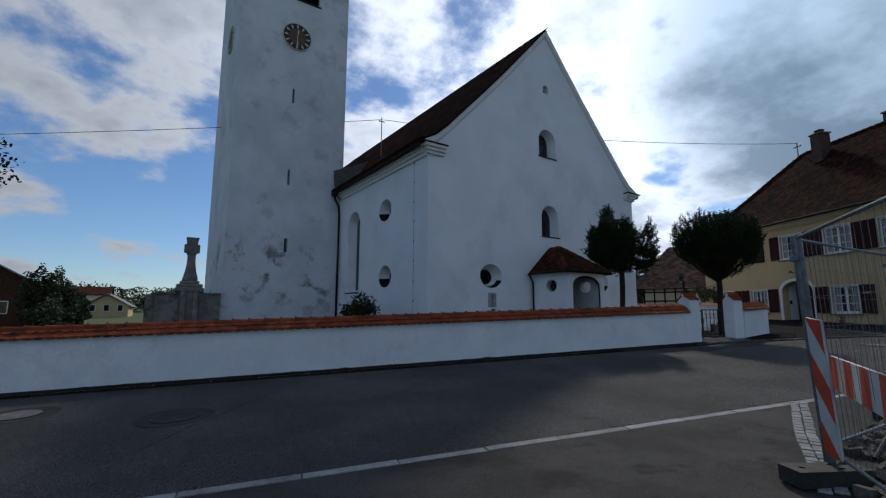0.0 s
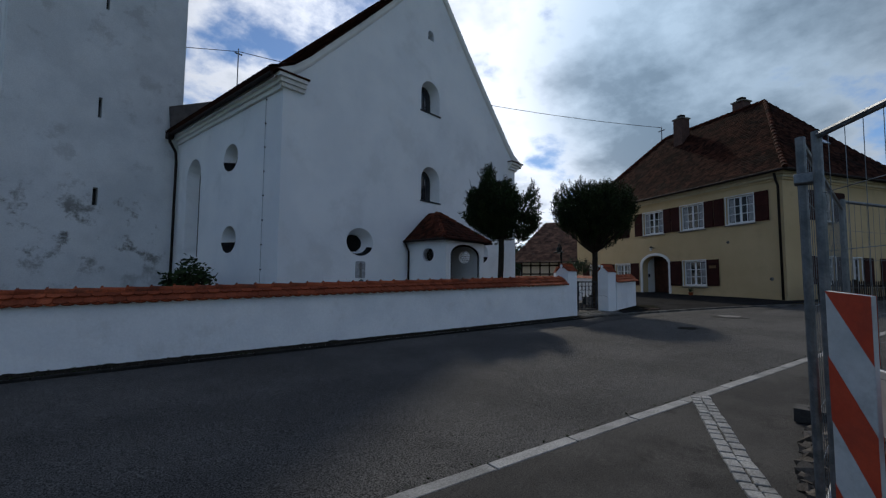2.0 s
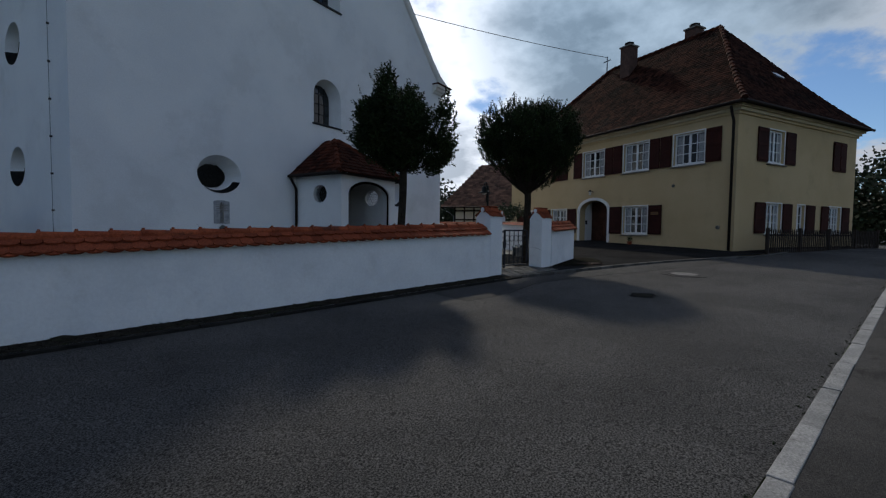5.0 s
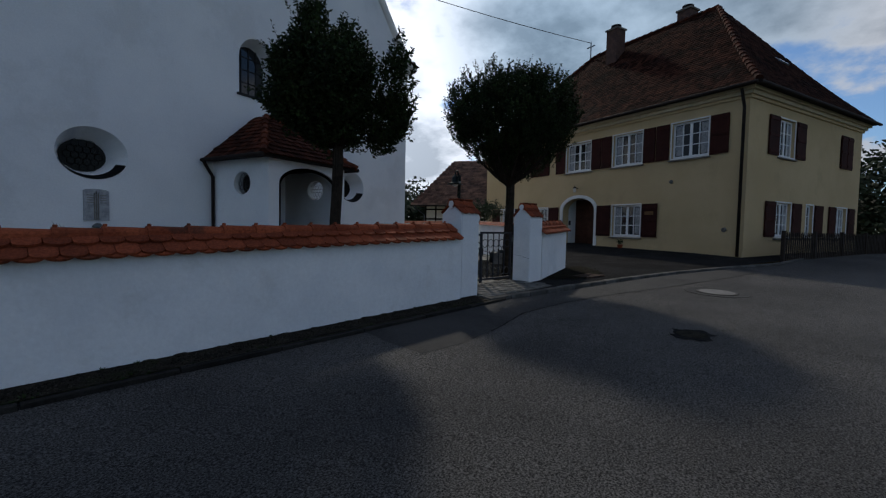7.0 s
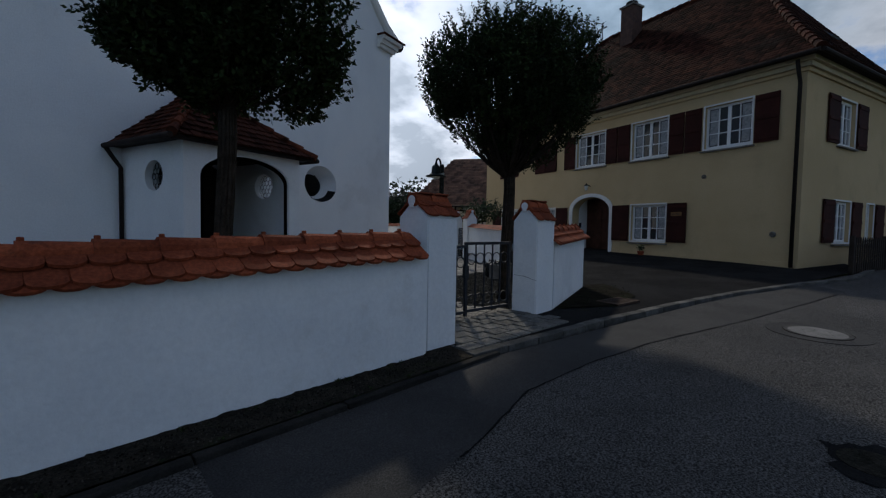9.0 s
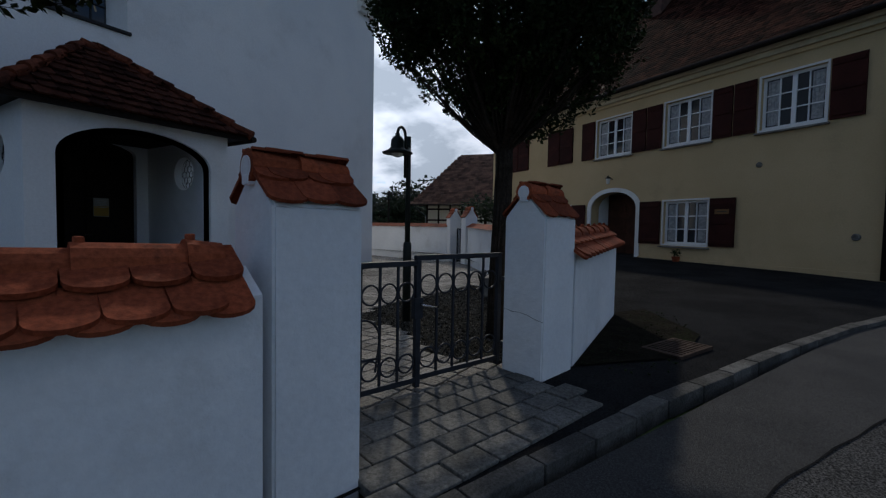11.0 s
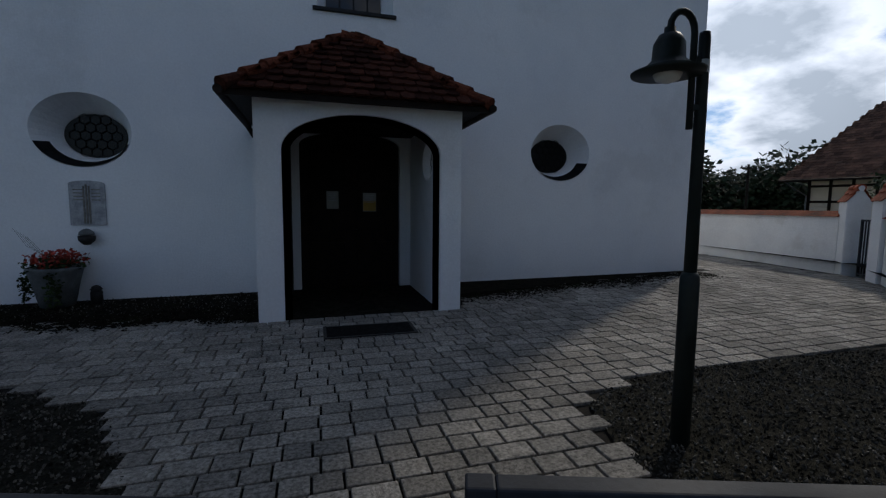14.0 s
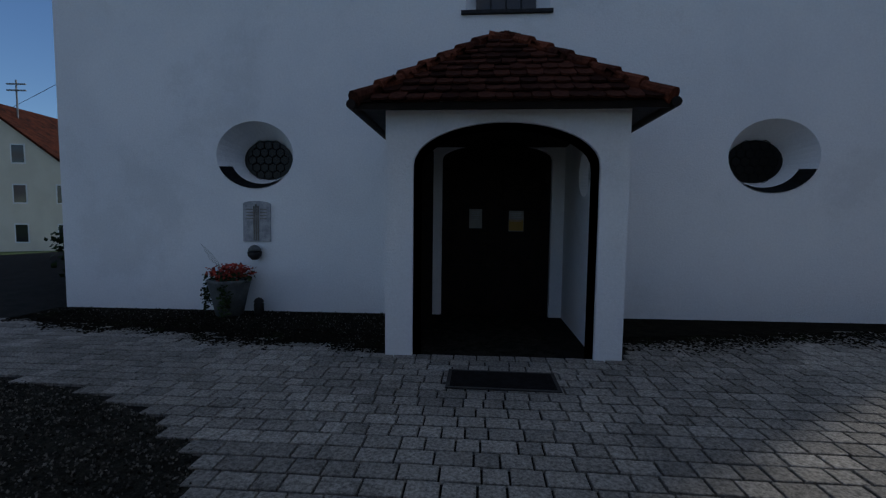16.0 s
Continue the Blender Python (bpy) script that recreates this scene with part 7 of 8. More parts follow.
    for j in range(N + 1):
        for i in range(N + 1):
            x, y = 4.4 + 5.2 * i / N, -2.6 + 3.8 * j / N
            hump = 0.34 * math.exp(-((x - 7.2) / 1.7) ** 2 - ((y - 0.0) / 0.75) ** 2)
            edge = min(i, N - i, j, N - j) / 2
            verts.append((x, y, road_z(x, y) + 0.01 + min(1, edge) * (hump + 0.02 + 0.02 * rnd.random()) - (0.02 if edge == 0 else 0)))
    for j in range(N):
        for i in range(N):
            a = j * (N + 1) + i
            faces.append((a, a + 1, a + N + 2, a + N + 1))
    tagged(mesh_from("spoil_heap", verts, faces, "soil", smooth=True), "brown earth dug up behind the building fence", "earth", kind="structure")
    for x, y, s in ((6.3, 1.02, 0.14), (6.0, 0.8, 0.09), (7.0, 0.75, 0.11), (8.6, 0.9, 0.12)):
        b = bmesh.new()
        bmesh.ops.create_icosphere(b, subdivisions=2, radius=s)
        for v in b.verts:
            v.co *= 1 + 0.25 * noise.noise(v.co * 9 + Vector((x, y, 0)))
            v.co.z *= 0.65
        tagged(part("boulder", moved(b, Matrix.Translation((x, y, road_z(x) + s * 0.45 + 0.1))), "rubble"), "broken stone lying on the dug-up earth", "stone")
    t = thing("steel_pipe", "grey steel pipe lying on the dug-up earth", "pipe")
    part("pipe", tube(bmesh.new(), [(5.35, 1.2, road_z(5.3) + 0.08), (6.6, 1.15, road_z(6.6) + 0.42)], 0.02, 8), "cast_iron", t)


build_site_fence()


# ---- picket fence, far buildings, woods, power lines ----
def build_surroundings():
    f = thing("picket_fence", "low dark weathered picket fence along the house side", "fence", HOUSE)
    for v in (0.35, 2.6, 4.9, 7.2, 9.4):
        part("post", boxed(-1.06, -0.96, -v - 0.05, -v + 0.05, 0.35, 1.62), "fence_wood", f)
    for z in (0.85, 1.35):
        part("rail", boxed(-1.0, -0.96, -9.5, -0.3, z - 0.035, z + 0.035), "fence_wood", f)
    for k in range(62):
        v = 0.42 + k * 0.147
        bm = bmesh.new()
        w, t = 0.036, 0.02
        prof = [(-w, 0.5), (w, 0.5), (w, 1.5), (0, 1.58), (-w, 1.5)]
        a = [bm.verts.new((-1.03, -v + y, z)) for y, z in prof]
        b = [bm.verts.new((-1.01, -v + y, z)) for y, z in prof]
        bm.faces.new(a[::-1])
        bm.faces.new(b)
        for i in range(5):
            bm.faces.new((a[i], a[(i + 1) % 5], b[(i + 1) % 5], b[i]))
        bmesh.ops.recalc_face_normals(bm, faces=bm.faces)
        part("picket", bm, "fence_wood", f)

    # half-timbered barn behind the yard
    bx, by, ba = 43.2, 27.1, -76.0
    b = thing("barn", "half-timbered barn with a wide red tiled roof", "barn", Matrix.Translation((bx, by, 0.4)) @ Matrix.Rotation(radians(ba), 4, "Z"))
    part("wall", boxed(0.9, 12.8, 0.8, 12, 0, 3.7), "cream_plaster", b)
    for x in [0.9 + 1.0 * k for k in range(12)]:
        part("timber", boxed(x - 0.07, x + 0.07, 0.75, 0.8, 0, 3.5), "dark_wood", b)
    for z in (0.9, 1.9, 2.8, 3.4):
        part("timber", boxed(0.85, 12.8, 0.74, 0.8, z - 0.07, z + 0.07), "dark_wood", b)
    for y in [0.9 + 1.1 * k for k in range(10)]:
        part("timber", boxed(0.84, 0.9, y - 0.07, y + 0.07, 0, 3.5), "dark_wood", b)
    for z in (0.9, 1.9, 2.8):
        part("timber", boxed(0.83, 0.9, 0.8, 12, z - 0.07, z + 0.07), "dark_wood", b)
    bm = bmesh.new()
    ez, rz = 3.15, 8.0
    v = [bm.verts.new(p) for p in ((-0.2, -0.2, ez), (13.6, -0.2, ez), (13.6, 13, ez), (-0.2, 13, ez), (2.3, 6.0, rz), (12, 6.0, rz))]
    for q in ((0, 1, 5, 4), (1, 2, 5), (2, 3, 4, 5), (3, 0, 4), (3, 2, 1, 0)):
        bm.faces.new([v[i] for i in q])
    bmesh.ops.recalc_face_normals(bm, faces=bm.faces)
    rf = part("roof", bm, "barn_tile", b, "broad faded red-brown tiled roof")
    poses = []
    for (p, q, a, c) in ((V(-0.2, -0.2, ez), V(13.6, -0.2, ez), V(2.3, 6.0, rz), V(12, 6.0, rz)), (V(-0.2, 13, ez), V(-0.2, -0.2, ez), V(2.3, 6.0, rz), V(2.3, 6.0, rz))):
        for r in range(28):
            p0, p1 = p.lerp(a, r / 28), q.lerp(c, r / 28)
            ln = (p1 - p0).length
            if ln < 0.5:
                continue
            al = (p1 - p0) / ln
            dn = p.lerp(q, 0.5) - a.lerp(c, 0.5)
            dn = (dn - al * dn.dot(al)).normalized()
            for i in range(int(ln / 0.4)):
                poses.append(tile_pose(p0 + al * (i + (0.5 if r % 2 else 0.2)) * 0.4 + V(0, 0, 0.02), al, dn, 3.5))
    joined_tiles("tile_field", poses, "barn_tile", rf, tile_shape(0.39, 0.4, 0.025, 0.05, 2))
    part("gutter", tube(bmesh.new(), [(-0.25, -0.3, ez - 0.03), (13.6, -0.3, ez - 0.03)], 0.07, 8), "copper_dark", b)
    part("downpipe", tube(bmesh.new(), [(0.0, -0.25, ez - 0.05), (0.5, 0.3, ez - 0.6), (0.8, 0.7, ez - 0.9), (0.8, 0.7, 0)], 0.045, 8), "galvanised", b)

    # house with pale render at the far left of the church
    def small_house(name, x, y, a, w, d, hw, hr, wall, roof, label, openings=True, rows=(0.9, 3.4, 5.9), pitch=0.3125, base=0.0):
        t = thing(name, label, "house", Matrix.Translation((x, y, base)) @ Matrix.Rotation(radians(a), 4, "Z"))
        bm = bmesh.new()
        prof = [(0, -0.2), (d, -0.2), (d, hw), (d / 2, hr - 0.15), (0, hw)]
        l = [bm.verts.new((0, y_, z)) for y_, z in prof]
        r = [bm.verts.new((w, y_, z)) for y_, z in prof]
        bm.faces.new(l[::-1])
        bm.faces.new(r)
        for i in range(5):
            bm.faces.new((l[i], l[(i + 1) % 5], r[(i + 1) % 5], r[i]))
        bmesh.ops.recalc_face_normals(bm, faces=bm.faces)
        part("wall", bm, wall, t)
        sl = (hr - hw) / (d / 2)
        for sg in (0, 1):
            bm = bmesh.new()
            y0, y1 = (-0.5, d / 2) if sg == 0 else (d + 0.5, d / 2)
            z0 = hw - 0.5 * sl
            vs = [bm.verts.new(p) for p in ((-0.4, y0, z0), (w + 0.4, y0, z0), (w + 0.4, y1, hr), (-0.4, y1, hr))]
            bm.faces.new(vs)
            bmesh.ops.recalc_face_normals(bm, faces=bm.faces)
            bmesh.ops.solidify(bm, geom=bm.faces[:], thickness=0.14)
            rf = part("roof", bm, roof, t)
        if openings:
            for z in rows:
                if z + 1.3 > hr - 1.2:
                    continue
                for k in range(int(0.95 / pitch)):
                    yc = d * (k + 0.6) * pitch
                    if z > hw - 1 and abs(yc - d / 2) > d * 0.28:
                        continue
                    wi = part("window", boxed(-0.03, 0.02, yc - 0.45, yc + 0.45, z, z + 1.25), "window_white", t)
                    part("pane", boxed(-0.036, -0.028, yc - 0.37, yc + 0.37, z + 0.08, z + 1.17), "glass_dark", wi)
                for k in range(3):
                    xc = w * (k + 0.6) / 3.2
                    if z + 1.3 < hw + 0.1:
                        wi = part("window", boxed(xc - 0.45, xc + 0.45, -0.03, 0.02, z, z + 1.25), "window_white", t)
                        part("pane", boxed(xc - 0.37, xc + 0.37, -0.036, -0.028, z + 0.08, z + 1.17), "glass_dark", wi)
        return t
    small_house("far_house", -7.7, 59.5, 97, 14, 16, 3.4, 8.2, "brown_wood", "solar", "dark timber house with a grey solar-panelled roof behind the churchyard wall")
    small_house("far_house", -1.2, 100.0, 85, 8, 6.5, 2.0, 4.0, "yellow_plaster", "sheet_roof", "small yellow gabled house far off")
    small_house("far_barn", -4.5, 122.0, 178, 11, 9, 4.4, 6.0, "cream_plaster", "old_tile", "long red-roofed farm building far off")
    sh = small_house("side_house", -8.3, 34.3, 97, 12, 13, 4.9, 9.8, "cream_plaster", "old_tile", "cream gabled house with red tile roof beyond the churchyard", True, (0.9, 3.4, 5.9), 0.205, -0.9)
    rp = part("roof_pole", tube(bmesh.new(), [(1.2, 5.2, 8.9), (1.2, 5.2, 11.4)], 0.05, 8), "galvanised", sh, "roof pole with cross arms")
    for z in (10.7, 11.1):
        part("pole_arm", boxed(1.15, 1.25, 4.6, 5.8, z, z + 0.08), "galvanised", rp)

    def wood(name, spots, label, seed, leaf=0.5, count=900):
        rnd = random.Random(seed)
        verts, faces = [], []
        for x, y, r, h in spots:
            z = -0.2
            for n in range(count):
                d = Vector((rnd.gauss(0, 1), rnd.gauss(0, 1), rnd.gauss(0, 1))).normalized()
                rr = rnd.random() ** 0.35 * (1 + 0.25 * math.sin(4 * d.x + seed + x) + 0.15 * math.sin(7 * d.z + y))
                p = Vector((x + d.x * r * rr, y + d.y * r * rr, z + h * 0.5 + d.z * h * 0.5 * rr))
                a = Vector((rnd.gauss(0, 1), rnd.gauss(0, 1), rnd.gauss(0, 0.7))).normalized()
                b = a.orthogonal().normalized()
                s = leaf * rnd.uniform(0.6, 1.3)
                k = len(verts)
                verts += [tuple(p), tuple(p + a * s * 0.5 + b * s * 0.4), tuple(p + a * s), tuple(p + a * s * 0.5 - b * s * 0.4)]
                faces.append((k, k + 1, k + 2, k + 3))
        tagged(mesh_from(name, verts, faces, "leaf_far"), label, "trees", kind="stuff")
    rnd = random.Random(31)
    wood("far_woods", [(78 + 5 * k + rnd.uniform(-2, 2), 78 - 4.4 * k + rnd.uniform(-3, 3), 4 + rnd.random() * 2, 9 + rnd.random() * 4) for k in range(-8, 10)] + [(80 + 5 * k + rnd.uniform(-2, 2), 82 - 4.4 * k, 5, 8 + rnd.random() * 2) for k in range(-8, 10)], "dark row of leafy trees far behind the yard", 5, 1.0, 1500)
    wood("far_trees", [(-6.7, 46, 0.75, 4.7), (-6.1, 46.3, 0.6, 4.1), (-5.5, 46.5, 0.7, 4.5), (-4.9, 47, 0.6, 3.7), (-4.4, 47, 0.6, 3.3), (-3.8, 48, 0.65, 2.9), (-5.5, 44, 1.4, 2.2)], "leafy trees behind the churchyard wall", 6, 0.19, 2600)
    wood("far_hedge", [(-40 + 9 * k + rnd.uniform(-2, 2), 150 + rnd.uniform(-8, 8), 8, 7 + rnd.random() * 2.5) for k in range(9)], "dark hedge line on the far hill", 8, 0.6, 2200)
    wood("garden_trees", [(45.5, -6.0, 3.0, 7.5), (47.0, -10.0, 3.6, 8.0), (43.5, -3.8, 2.0, 5.0), (50, -14, 4, 9), (52, -20, 4, 9)], "drooping leafy garden trees behind the house", 10, 0.3, 3200)
    # branch tips reaching in beside the solar-roofed house
    t = thing("yard_tree", "tree with leafy branch tips at the churchyard's edge", "tree", Matrix.Translation((-5.15, 16.5, 0)))
    part("trunk", tube(bmesh.new(), [(0, 0, 0), (0, 0, 2.5), (0.1, 0, 4.5)], [0.16, 0.13, 0.05], 10), "bark", t)
    leaf_clump("crown", Matrix.Translation((0, 0, 5.0)), 1.75, 1.2, 4500, 0.14, 21, "leaf_far", t)
    # power lines
    def cable(name, a, b, sag, label):
        a, b = Vector(a), Vector(b)
        pts = [a.lerp(b, k / 16) - Vector((0, 0, sag * 4 * (k / 16) * (1 - k / 16))) for k in range(17)]
        tagged(part(name, tube(bmesh.new(), pts, 0.018, 5), "cable"), label, "cable")
    cp = thing("church_pole", "thin galvanised pole for cables on the church roof", "roof pole")
    part("pole", tube(bmesh.new(), [(12.2, 24.8, 11.0), (12.2, 24.8, 13.85)], 0.03, 8), "galvanised", cp)
    part("pole_arm", boxed(12.0, 12.4, 24.77, 24.83, 13.55, 13.6), "galvanised", cp)
    cable("power_cable", (12.2, 24.8, 13.7), tuple(POLE_TOP), 0.55, "black overhead power cable from church to house roof")
    cable("power_cable", (12.2, 24.8, 13.7), (-26.5, 43.2, 9.6), 0.4, "black overhead power cable from the church roof")
    up = thing("utility_pole", "wooden utility pole with cross arm far behind the yard", "utility pole", Matrix.Translation((54.0, 38.5, 0)))
    part("pole", tube(bmesh.new(), [(0, 0, 0), (0, 0, 5.9)], [0.14, 0.1], 8), "fence_wood", up)
    part("cross_arm", boxed(-0.9, 0.9, -0.06, 0.06, 5.5, 5.62), "fence_wood", up)
    part("cross_arm", boxed(-0.6, 0.6, -0.06, 0.06, 4.9, 5.0), "fence_wood", up)
    for x in (-0.8, -0.3, 0.3, 0.8):
        part("insulator", lathe(bmesh.new(), [(0.05, 5.62), (0.07, 5.7), (0.03, 5.78)], Matrix.Translation((x, 0, 0)), 8), "planter", up)


build_surroundings()


# ---- gravel beds and paving ----
def inside(poly, x, y):
    hit = False
    for (x0, y0), (x1, y1) in zip(poly, poly[1:] + poly[:1]):
        if (y0 > y) != (y1 > y) and x < x0 + (y - y0) * (x1 - x0) / (y1 - y0):
            hit = not hit
    return hit


BED_L = [(15.0, 7.9), (15.15, 9.6), (14.85, 10.3), (14.5, 10.75), (13.95, 11.1), (13.0, 11.5), (11.9, 11.75), (8.0, 12.3), (4.0, 12.6), (4.0, 10.8), (14.6, 7.8)]
BED_R = [(16.95, 7.6), (17.75, 9.1), (17.95, 9.75), (18.3, 10.0), (19.0, 10.15), (20.3, 10.1), (22.0, 10.0), (22.2, 9.4), (20.2, 7.6), (19.8, 7.3), (17.45, 7.35)]
tagged(part("gravel_bed", draped(BED_L, 0.014, yard_z), "gravel_bed"), "dark gravel bed beside the paved path", "gravel", kind="structure")
tagged(part("gravel_bed", draped(BED_R, 0.014, yard_z), "gravel_bed"), "dark gravel bed under tree and lamp post", "gravel", kind="structure")


def build_gravel():
    rnd = random.Random(41)
    verts, faces = [], []
    octa = [(1, 0, 0), (-1, 0, 0), (0, 1, 0), (0, -1, 0), (0, 0, 1), (0, 0, -0.6)]
    tri = [(0, 2, 4), (2, 1, 4), (1, 3, 4), (3, 0, 4), (2, 0, 5), (1, 2, 5), (3, 1, 5), (0, 3, 5)]
    strip = [(LX, FY), (15.3, FY), (15.3, 13.0), (12.4, 13.5), (LX, 14.0)]
    for poly, box_, count in ((BED_L, (10.5, 15.2, 7.9, 12.2), 21000), (BED_R, (16.95, 22.2, 7.3, 10.2), 21000), (strip, (9.5, 15.3, 13.0, 14.95), 2500)):
        for n in range(count):
            x, y = rnd.uniform(box_[0], box_[1]), rnd.uniform(box_[2], box_[3])
            if not inside(poly, x, y):
                continue
            s = rnd.uniform(0.007, 0.017)
            m = Euler((rnd.random() * 6, rnd.random() * 6, rnd.random() * 6)).to_matrix()
            o = Vector((x, y, yard_z(x) + 0.016 + s * 0.3))
            k = len(verts)
            verts += [tuple(o + m @ Vector((v[0] * s, v[1] * s * 0.8, v[2] * s * 0.6))) for v in octa]
            faces += [tuple(k + i for i in f) for f in tri]
    crumbs, crumb_faces = [], []
    for n in range(11000):
        x = rnd.uniform(LX, 15.3) if n % 2 else rnd.uniform(18.05, 23.9)
        line = 13.0 + (15.3 - x) * 0.17
        y = line + abs(rnd.gauss(0, 0.13)) * (-1 if rnd.random() < 0.5 else 2.5) + 0.12 * math.sin(x * 2.7) + 0.07 * math.sin(x * 7.1)
        if n % 2 == 0:
            y = 13.55 + (x - 18.0) * 0.17 - abs(rnd.gauss(0, 0.28)) * (1.0 + 0.3 * math.sin(x * 2.7)) + 0.12
        if y > FY - 0.02:
            continue
        s = rnd.uniform(0.008, 0.03)
        m = Euler((rnd.random() * 0.5, rnd.random() * 0.5, rnd.random() * 6)).to_matrix()
        o = Vector((x, y, yard_z(x) + 0.027))
        k = len(crumbs)
        crumbs += [tuple(o + m @ Vector((v[0] * s, v[1] * s, v[2] * s * 0.35))) for v in octa]
        crumb_faces += [tuple(k + i for i in f) for f in tri]
    tagged(mesh_from("soil_crumbs", crumbs, crumb_faces, "soil"), "dark soil and moss washed over the paving edge", "soil", kind="stuff")
    tagged(mesh_from("gravel", verts, faces, "gravel"), "loose grey-brown gravel stones in the beds", "gravel", kind="stuff")


build_gravel()


def build_litter():
    """Small stones, moss and weeds along the wall's foot and the granite edging."""
    rnd = random.Random(61)
    verts, faces = [], []
    gv, gf = [], []
    octa = [(1, 0, 0), (-1, 0, 0), (0, 1, 0), (0, -1, 0), (0, 0, 1), (0, 0, -0.6)]
    tri = [(0, 2, 4), (2, 1, 4), (1, 3, 4), (3, 0, 4), (2, 0, 5), (1, 2, 5), (3, 1, 5), (0, 3, 5)]
    for n in range(9000):
        s = rnd.uniform(-16, 0.2)
        p = wall_pt(s, rnd.uniform(0.02, 0.36))
        r = rnd.uniform(0.004, 0.011)
        o = Vector((p.x, p.y, road_z(p.x, p.y) + 0.037 + r * 0.3))
        m = Euler((rnd.random() * 6, rnd.random() * 6, rnd.random() * 6)).to_matrix()
        k = len(verts)
        verts += [tuple(o + m @ Vector((v[0] * r, v[1] * r * 0.8, v[2] * r * 0.6))) for v in octa]
        faces += [tuple(k + i for i in f) for f in tri]
    tagged(mesh_from("wall_foot_gravel", verts, faces, "verge_litter"), "small stones on the soil at the wall's foot", "gravel", kind="stuff")

    mv, mf_ = [], []
    for n in range(420):
        p = wall_pt(rnd.uniform(-16, 0.2), abs(rnd.gauss(0, 0.07)) + 0.005)
        r = rnd.uniform(0.02, 0.06) * (1.5 if rnd.random() < 0.08 else 1)
        h = r * rnd.uniform(0.2, 0.5)
        z = road_z(p.x, p.y) + 0.025
        k = len(mv)
        rows = [(1.0, 0.0), (0.9, 0.45), (0.6, 0.8)]
        for f, g in rows:
            for i in range(9):
                q = i * 0.698
                w = r * f * rnd.uniform(0.75, 1.2)
                mv.append((p.x + w * 1.4 * math.cos(q) * WALL_D.x + w * math.sin(q) * WALL_N.x, p.y + w * 1.4 * math.cos(q) * WALL_D.y + w * math.sin(q) * WALL_N.y, z + h * g * rnd.uniform(0.85, 1.15)))
        mv.append((p.x, p.y, z + h))
        for j in range(2):
            for i in range(9):
                mf_.append((k + 9 * j + i, k + 9 * j + (i + 1) % 9, k + 9 * j + 9 + (i + 1) % 9, k + 9 * j + 9 + i))
        for i in range(9):
            mf_.append((k + 18 + i, k + 18 + (i + 1) % 9, k + 27))
    tagged(mesh_from("moss", mv, mf_, "verge_soil", smooth=True), "clumps of dark moss and soil against the white wall", "moss", kind="stuff")

    def tuft(x, y, z, h, blades):
        for i in range(blades):
            a = rnd.random() * 6.28
            d = Vector((math.cos(a), math.sin(a), 0))
            w = Vector((-d.y, d.x, 0)) * 0.004
            b = Vector((x, y, z)) + d * rnd.uniform(0, 0.02)
            m_ = b + Vector((0, 0, h * 0.6)) + d * h * 0.25
            t_ = b + Vector((0, 0, h * rnd.uniform(0.7, 1.0))) + d * h * rnd.uniform(0.4, 0.8)
            k = len(gv)
            gv.extend([tuple(b - w), tuple(b + w), tuple(m_ + w), tuple(m_ - w), tuple(t_)])
            gf.extend([(k, k + 1, k + 2, k + 3), (k + 3, k + 2, k + 4)])
    for n in range(150):
        p = wall_pt(rnd.uniform(-16, 0.1), rnd.choice((rnd.uniform(0.0, 0.05), rnd.uniform(0.3, 0.38))))
        tuft(p.x, p.y, road_z(p.x, p.y) + 0.03, rnd.uniform(0.012, 0.035), 12)
    for n in range(130):
        x = rnd.uniform(-2, 22)
        y = kerb_line(x) + rnd.uniform(-0.01, 0.07)
        tuft(x, y, road_z(x, y), rnd.uniform(0.005, 0.016), 8)
    for n in range(160):
        x = rnd.uniform(17.5, 20.2)
        y = rnd.uniform(6.05, 6.78)
        tuft(x, y, road_z(x, y) + 0.045, rnd.uniform(0.008, 0.022), 6)
    tagged(mesh_from("weeds", gv, gf, "leaf"), "low weeds and moss along wall and kerb", "weeds", kind="stuff")


build_litter()


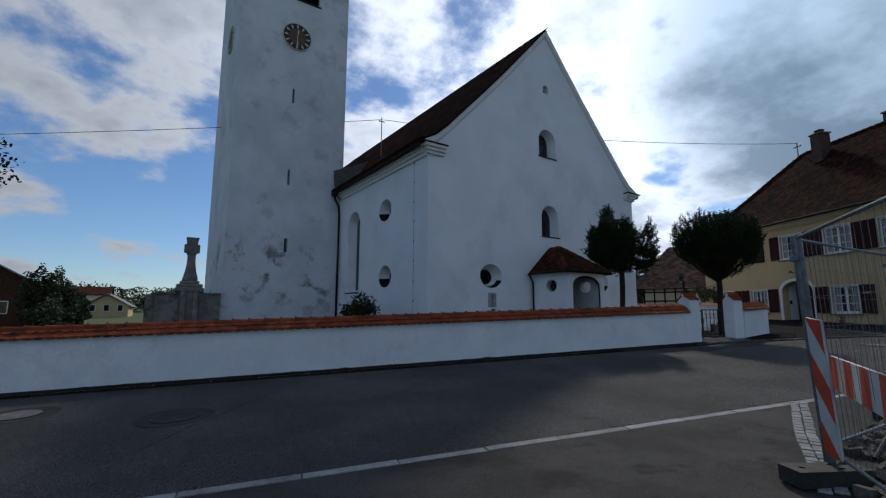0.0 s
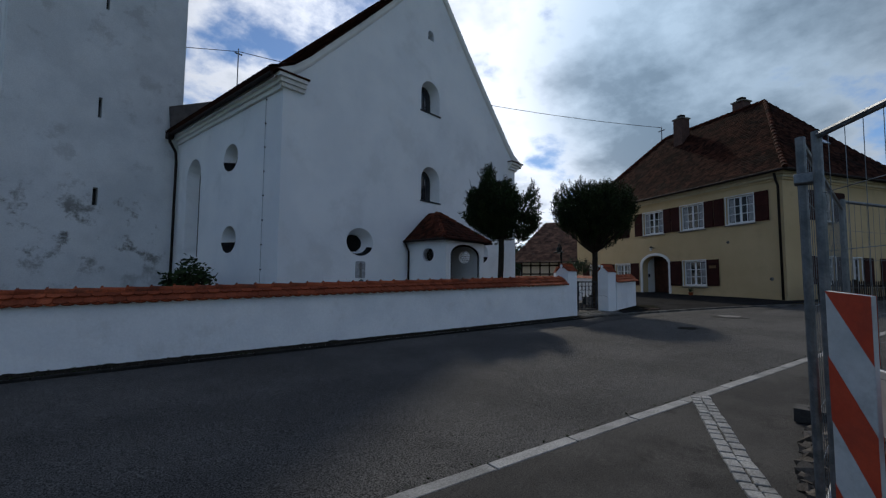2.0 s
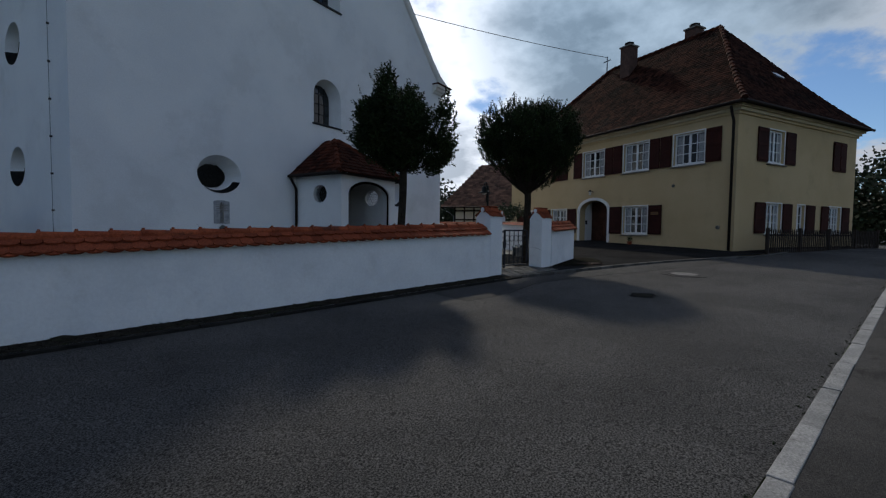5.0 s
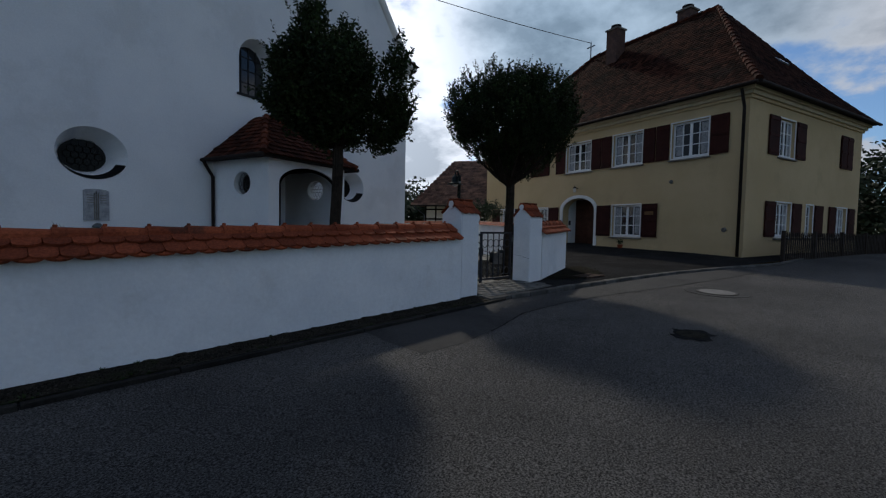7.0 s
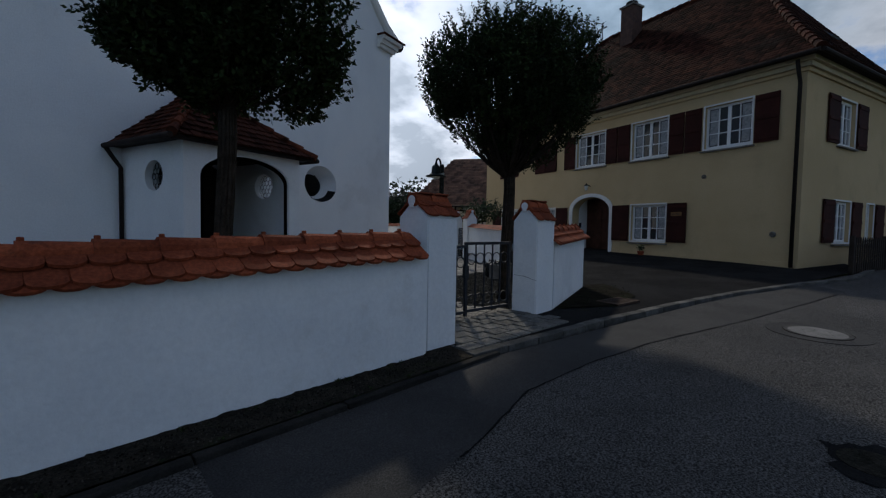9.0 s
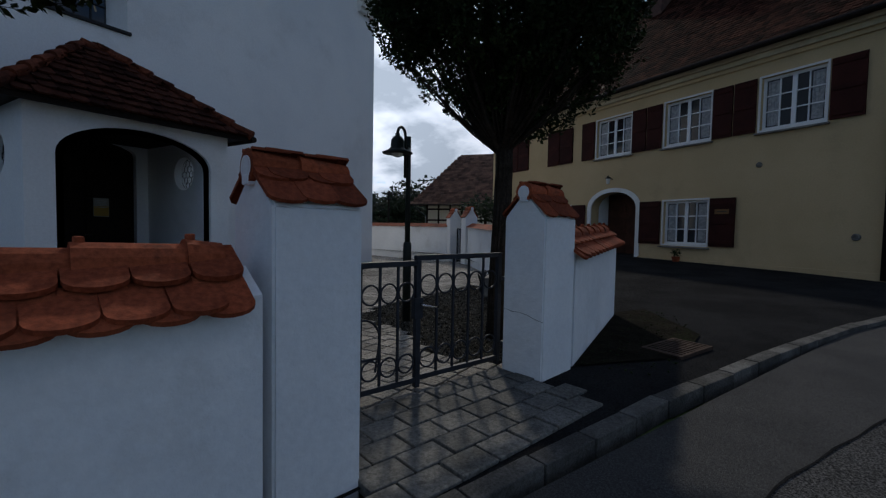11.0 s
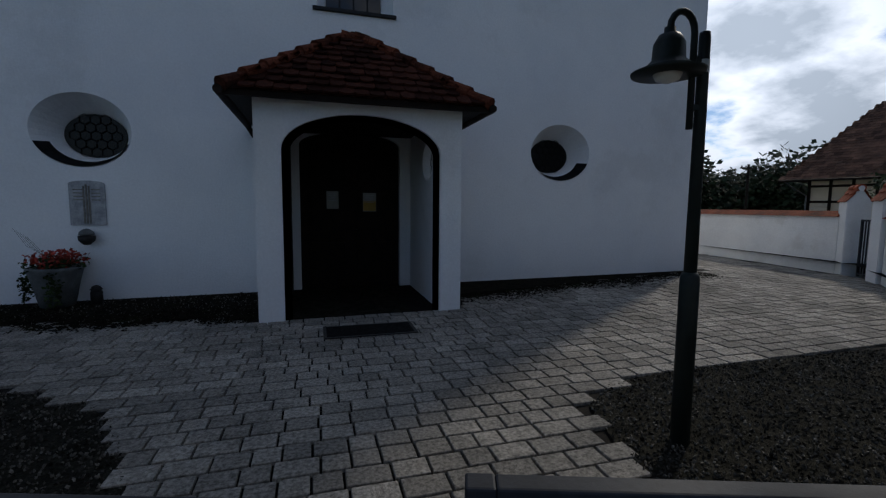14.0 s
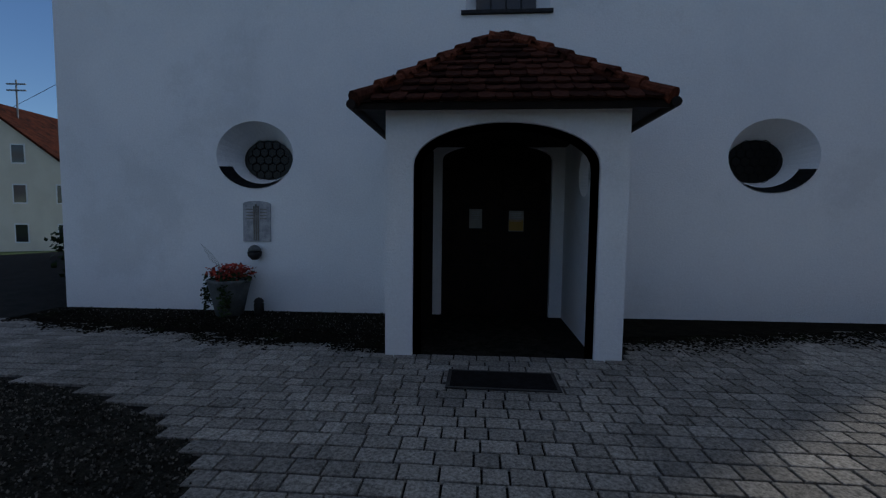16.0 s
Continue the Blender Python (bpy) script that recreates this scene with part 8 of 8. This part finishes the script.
def build_paving():
    p = thing("paving", "grey concrete block paving in running bond", "paving", kind="structure")
    D = 0.168
    blocks = []
    for W in (0.165, 0.205, 0.25):
        bm = boxed(-W / 2 + 0.0075, W / 2 - 0.0075, -D / 2 + 0.0085, D / 2 - 0.0085, -0.05, 0.0)
        top = [e for e in bm.edges if all(v.co.z > -0.001 for v in e.verts)]
        bmesh.ops.bevel(bm, geom=top, offset=0.004, segments=1, affect="EDGES")
        me = bpy.data.meshes.new("paver")
        bm.to_mesh(me)
        bm.free()
        me.materials.append(M["paver"])
        blocks.append((W, me, [tuple(v.co) for v in me.vertices], [tuple(f.vertices) for f in me.polygons]))
    rnd = random.Random(51)
    area = [(15.2, 7.45), (17.1, 6.95), (19.6, 7.0), (26.2, 12.6), (27.2, 19.5), (24.3, 19.5), (24.3, 14.7), (21.5, 14.3), (18.5, 13.6), (18.1, 13.35), (18.1, 12.72), (15.36, 12.72), (15.2, 13.0), (12.4, 13.5), (6.0, 14.5), (6.0, 12.2)]
    verts, faces = [], []
    singles = 0
    for r in range(-3, 75):
        y = 7.0 + r * D
        x = 5.0 + rnd.uniform(0, 0.2)
        while x < 27.6:
            W, me, pv, pf = rnd.choice(blocks)
            x += W
            if not inside(area, x - W / 2, y) or inside(BED_L, x - W / 2, y) or inside(BED_R, x - W / 2, y):
                continue
            m = Matrix.Translation((x - W / 2, y, yard_z(x) + 0.026 + rnd.uniform(-0.003, 0.002))) @ Euler((rnd.uniform(-0.012, 0.012), rnd.uniform(-0.012, 0.012), rnd.uniform(-0.012, 0.012))).to_matrix().to_4x4()
            if 15.0 < x < 18.3 and 9.3 < y < 12.4 and singles < 300:
                ob = new("paver", me)
                ob.matrix_basis = m
                ob.parent = p
                singles += 1
            else:
                k = len(verts)
                verts += [tuple(m @ Vector(v)) for v in pv]
                faces += [tuple(k + i for i in f) for f in pf]
    rest = mesh_from("paver_field", verts, faces, "paver", p)
    rest["kind"] = "stuff"
    # threshold in front of the gate
    q = thing("gate_threshold", "larger worn paving slabs before the iron gate", "paving", kind="structure")
    for r in range(5):
        for c in range(7):
            o = Vector((15.25, 7.9, 0)) + Vector((0.957, -0.29, 0)) * (0.12 + c * 0.27 + (0.13 if r % 2 else 0)) + Vector((-0.29, -0.957, 0)) * (0.1 + r * 0.2)
            if o.x > 17.0 or o.x < 15.05 or (o.x < 15.2 and o.y > 7.1):
                continue
            z = road_z(o.x) + 0.05
            part("slab", boxed(-0.13, 0.13, -0.095, 0.095, -0.06, 0.0, Matrix.Translation((o.x, o.y, z + rnd.uniform(-0.003, 0.003))) @ Matrix.Rotation(radians(-16.8), 4, "Z"), bevel=0.006), "old_slab", q)


build_paving()
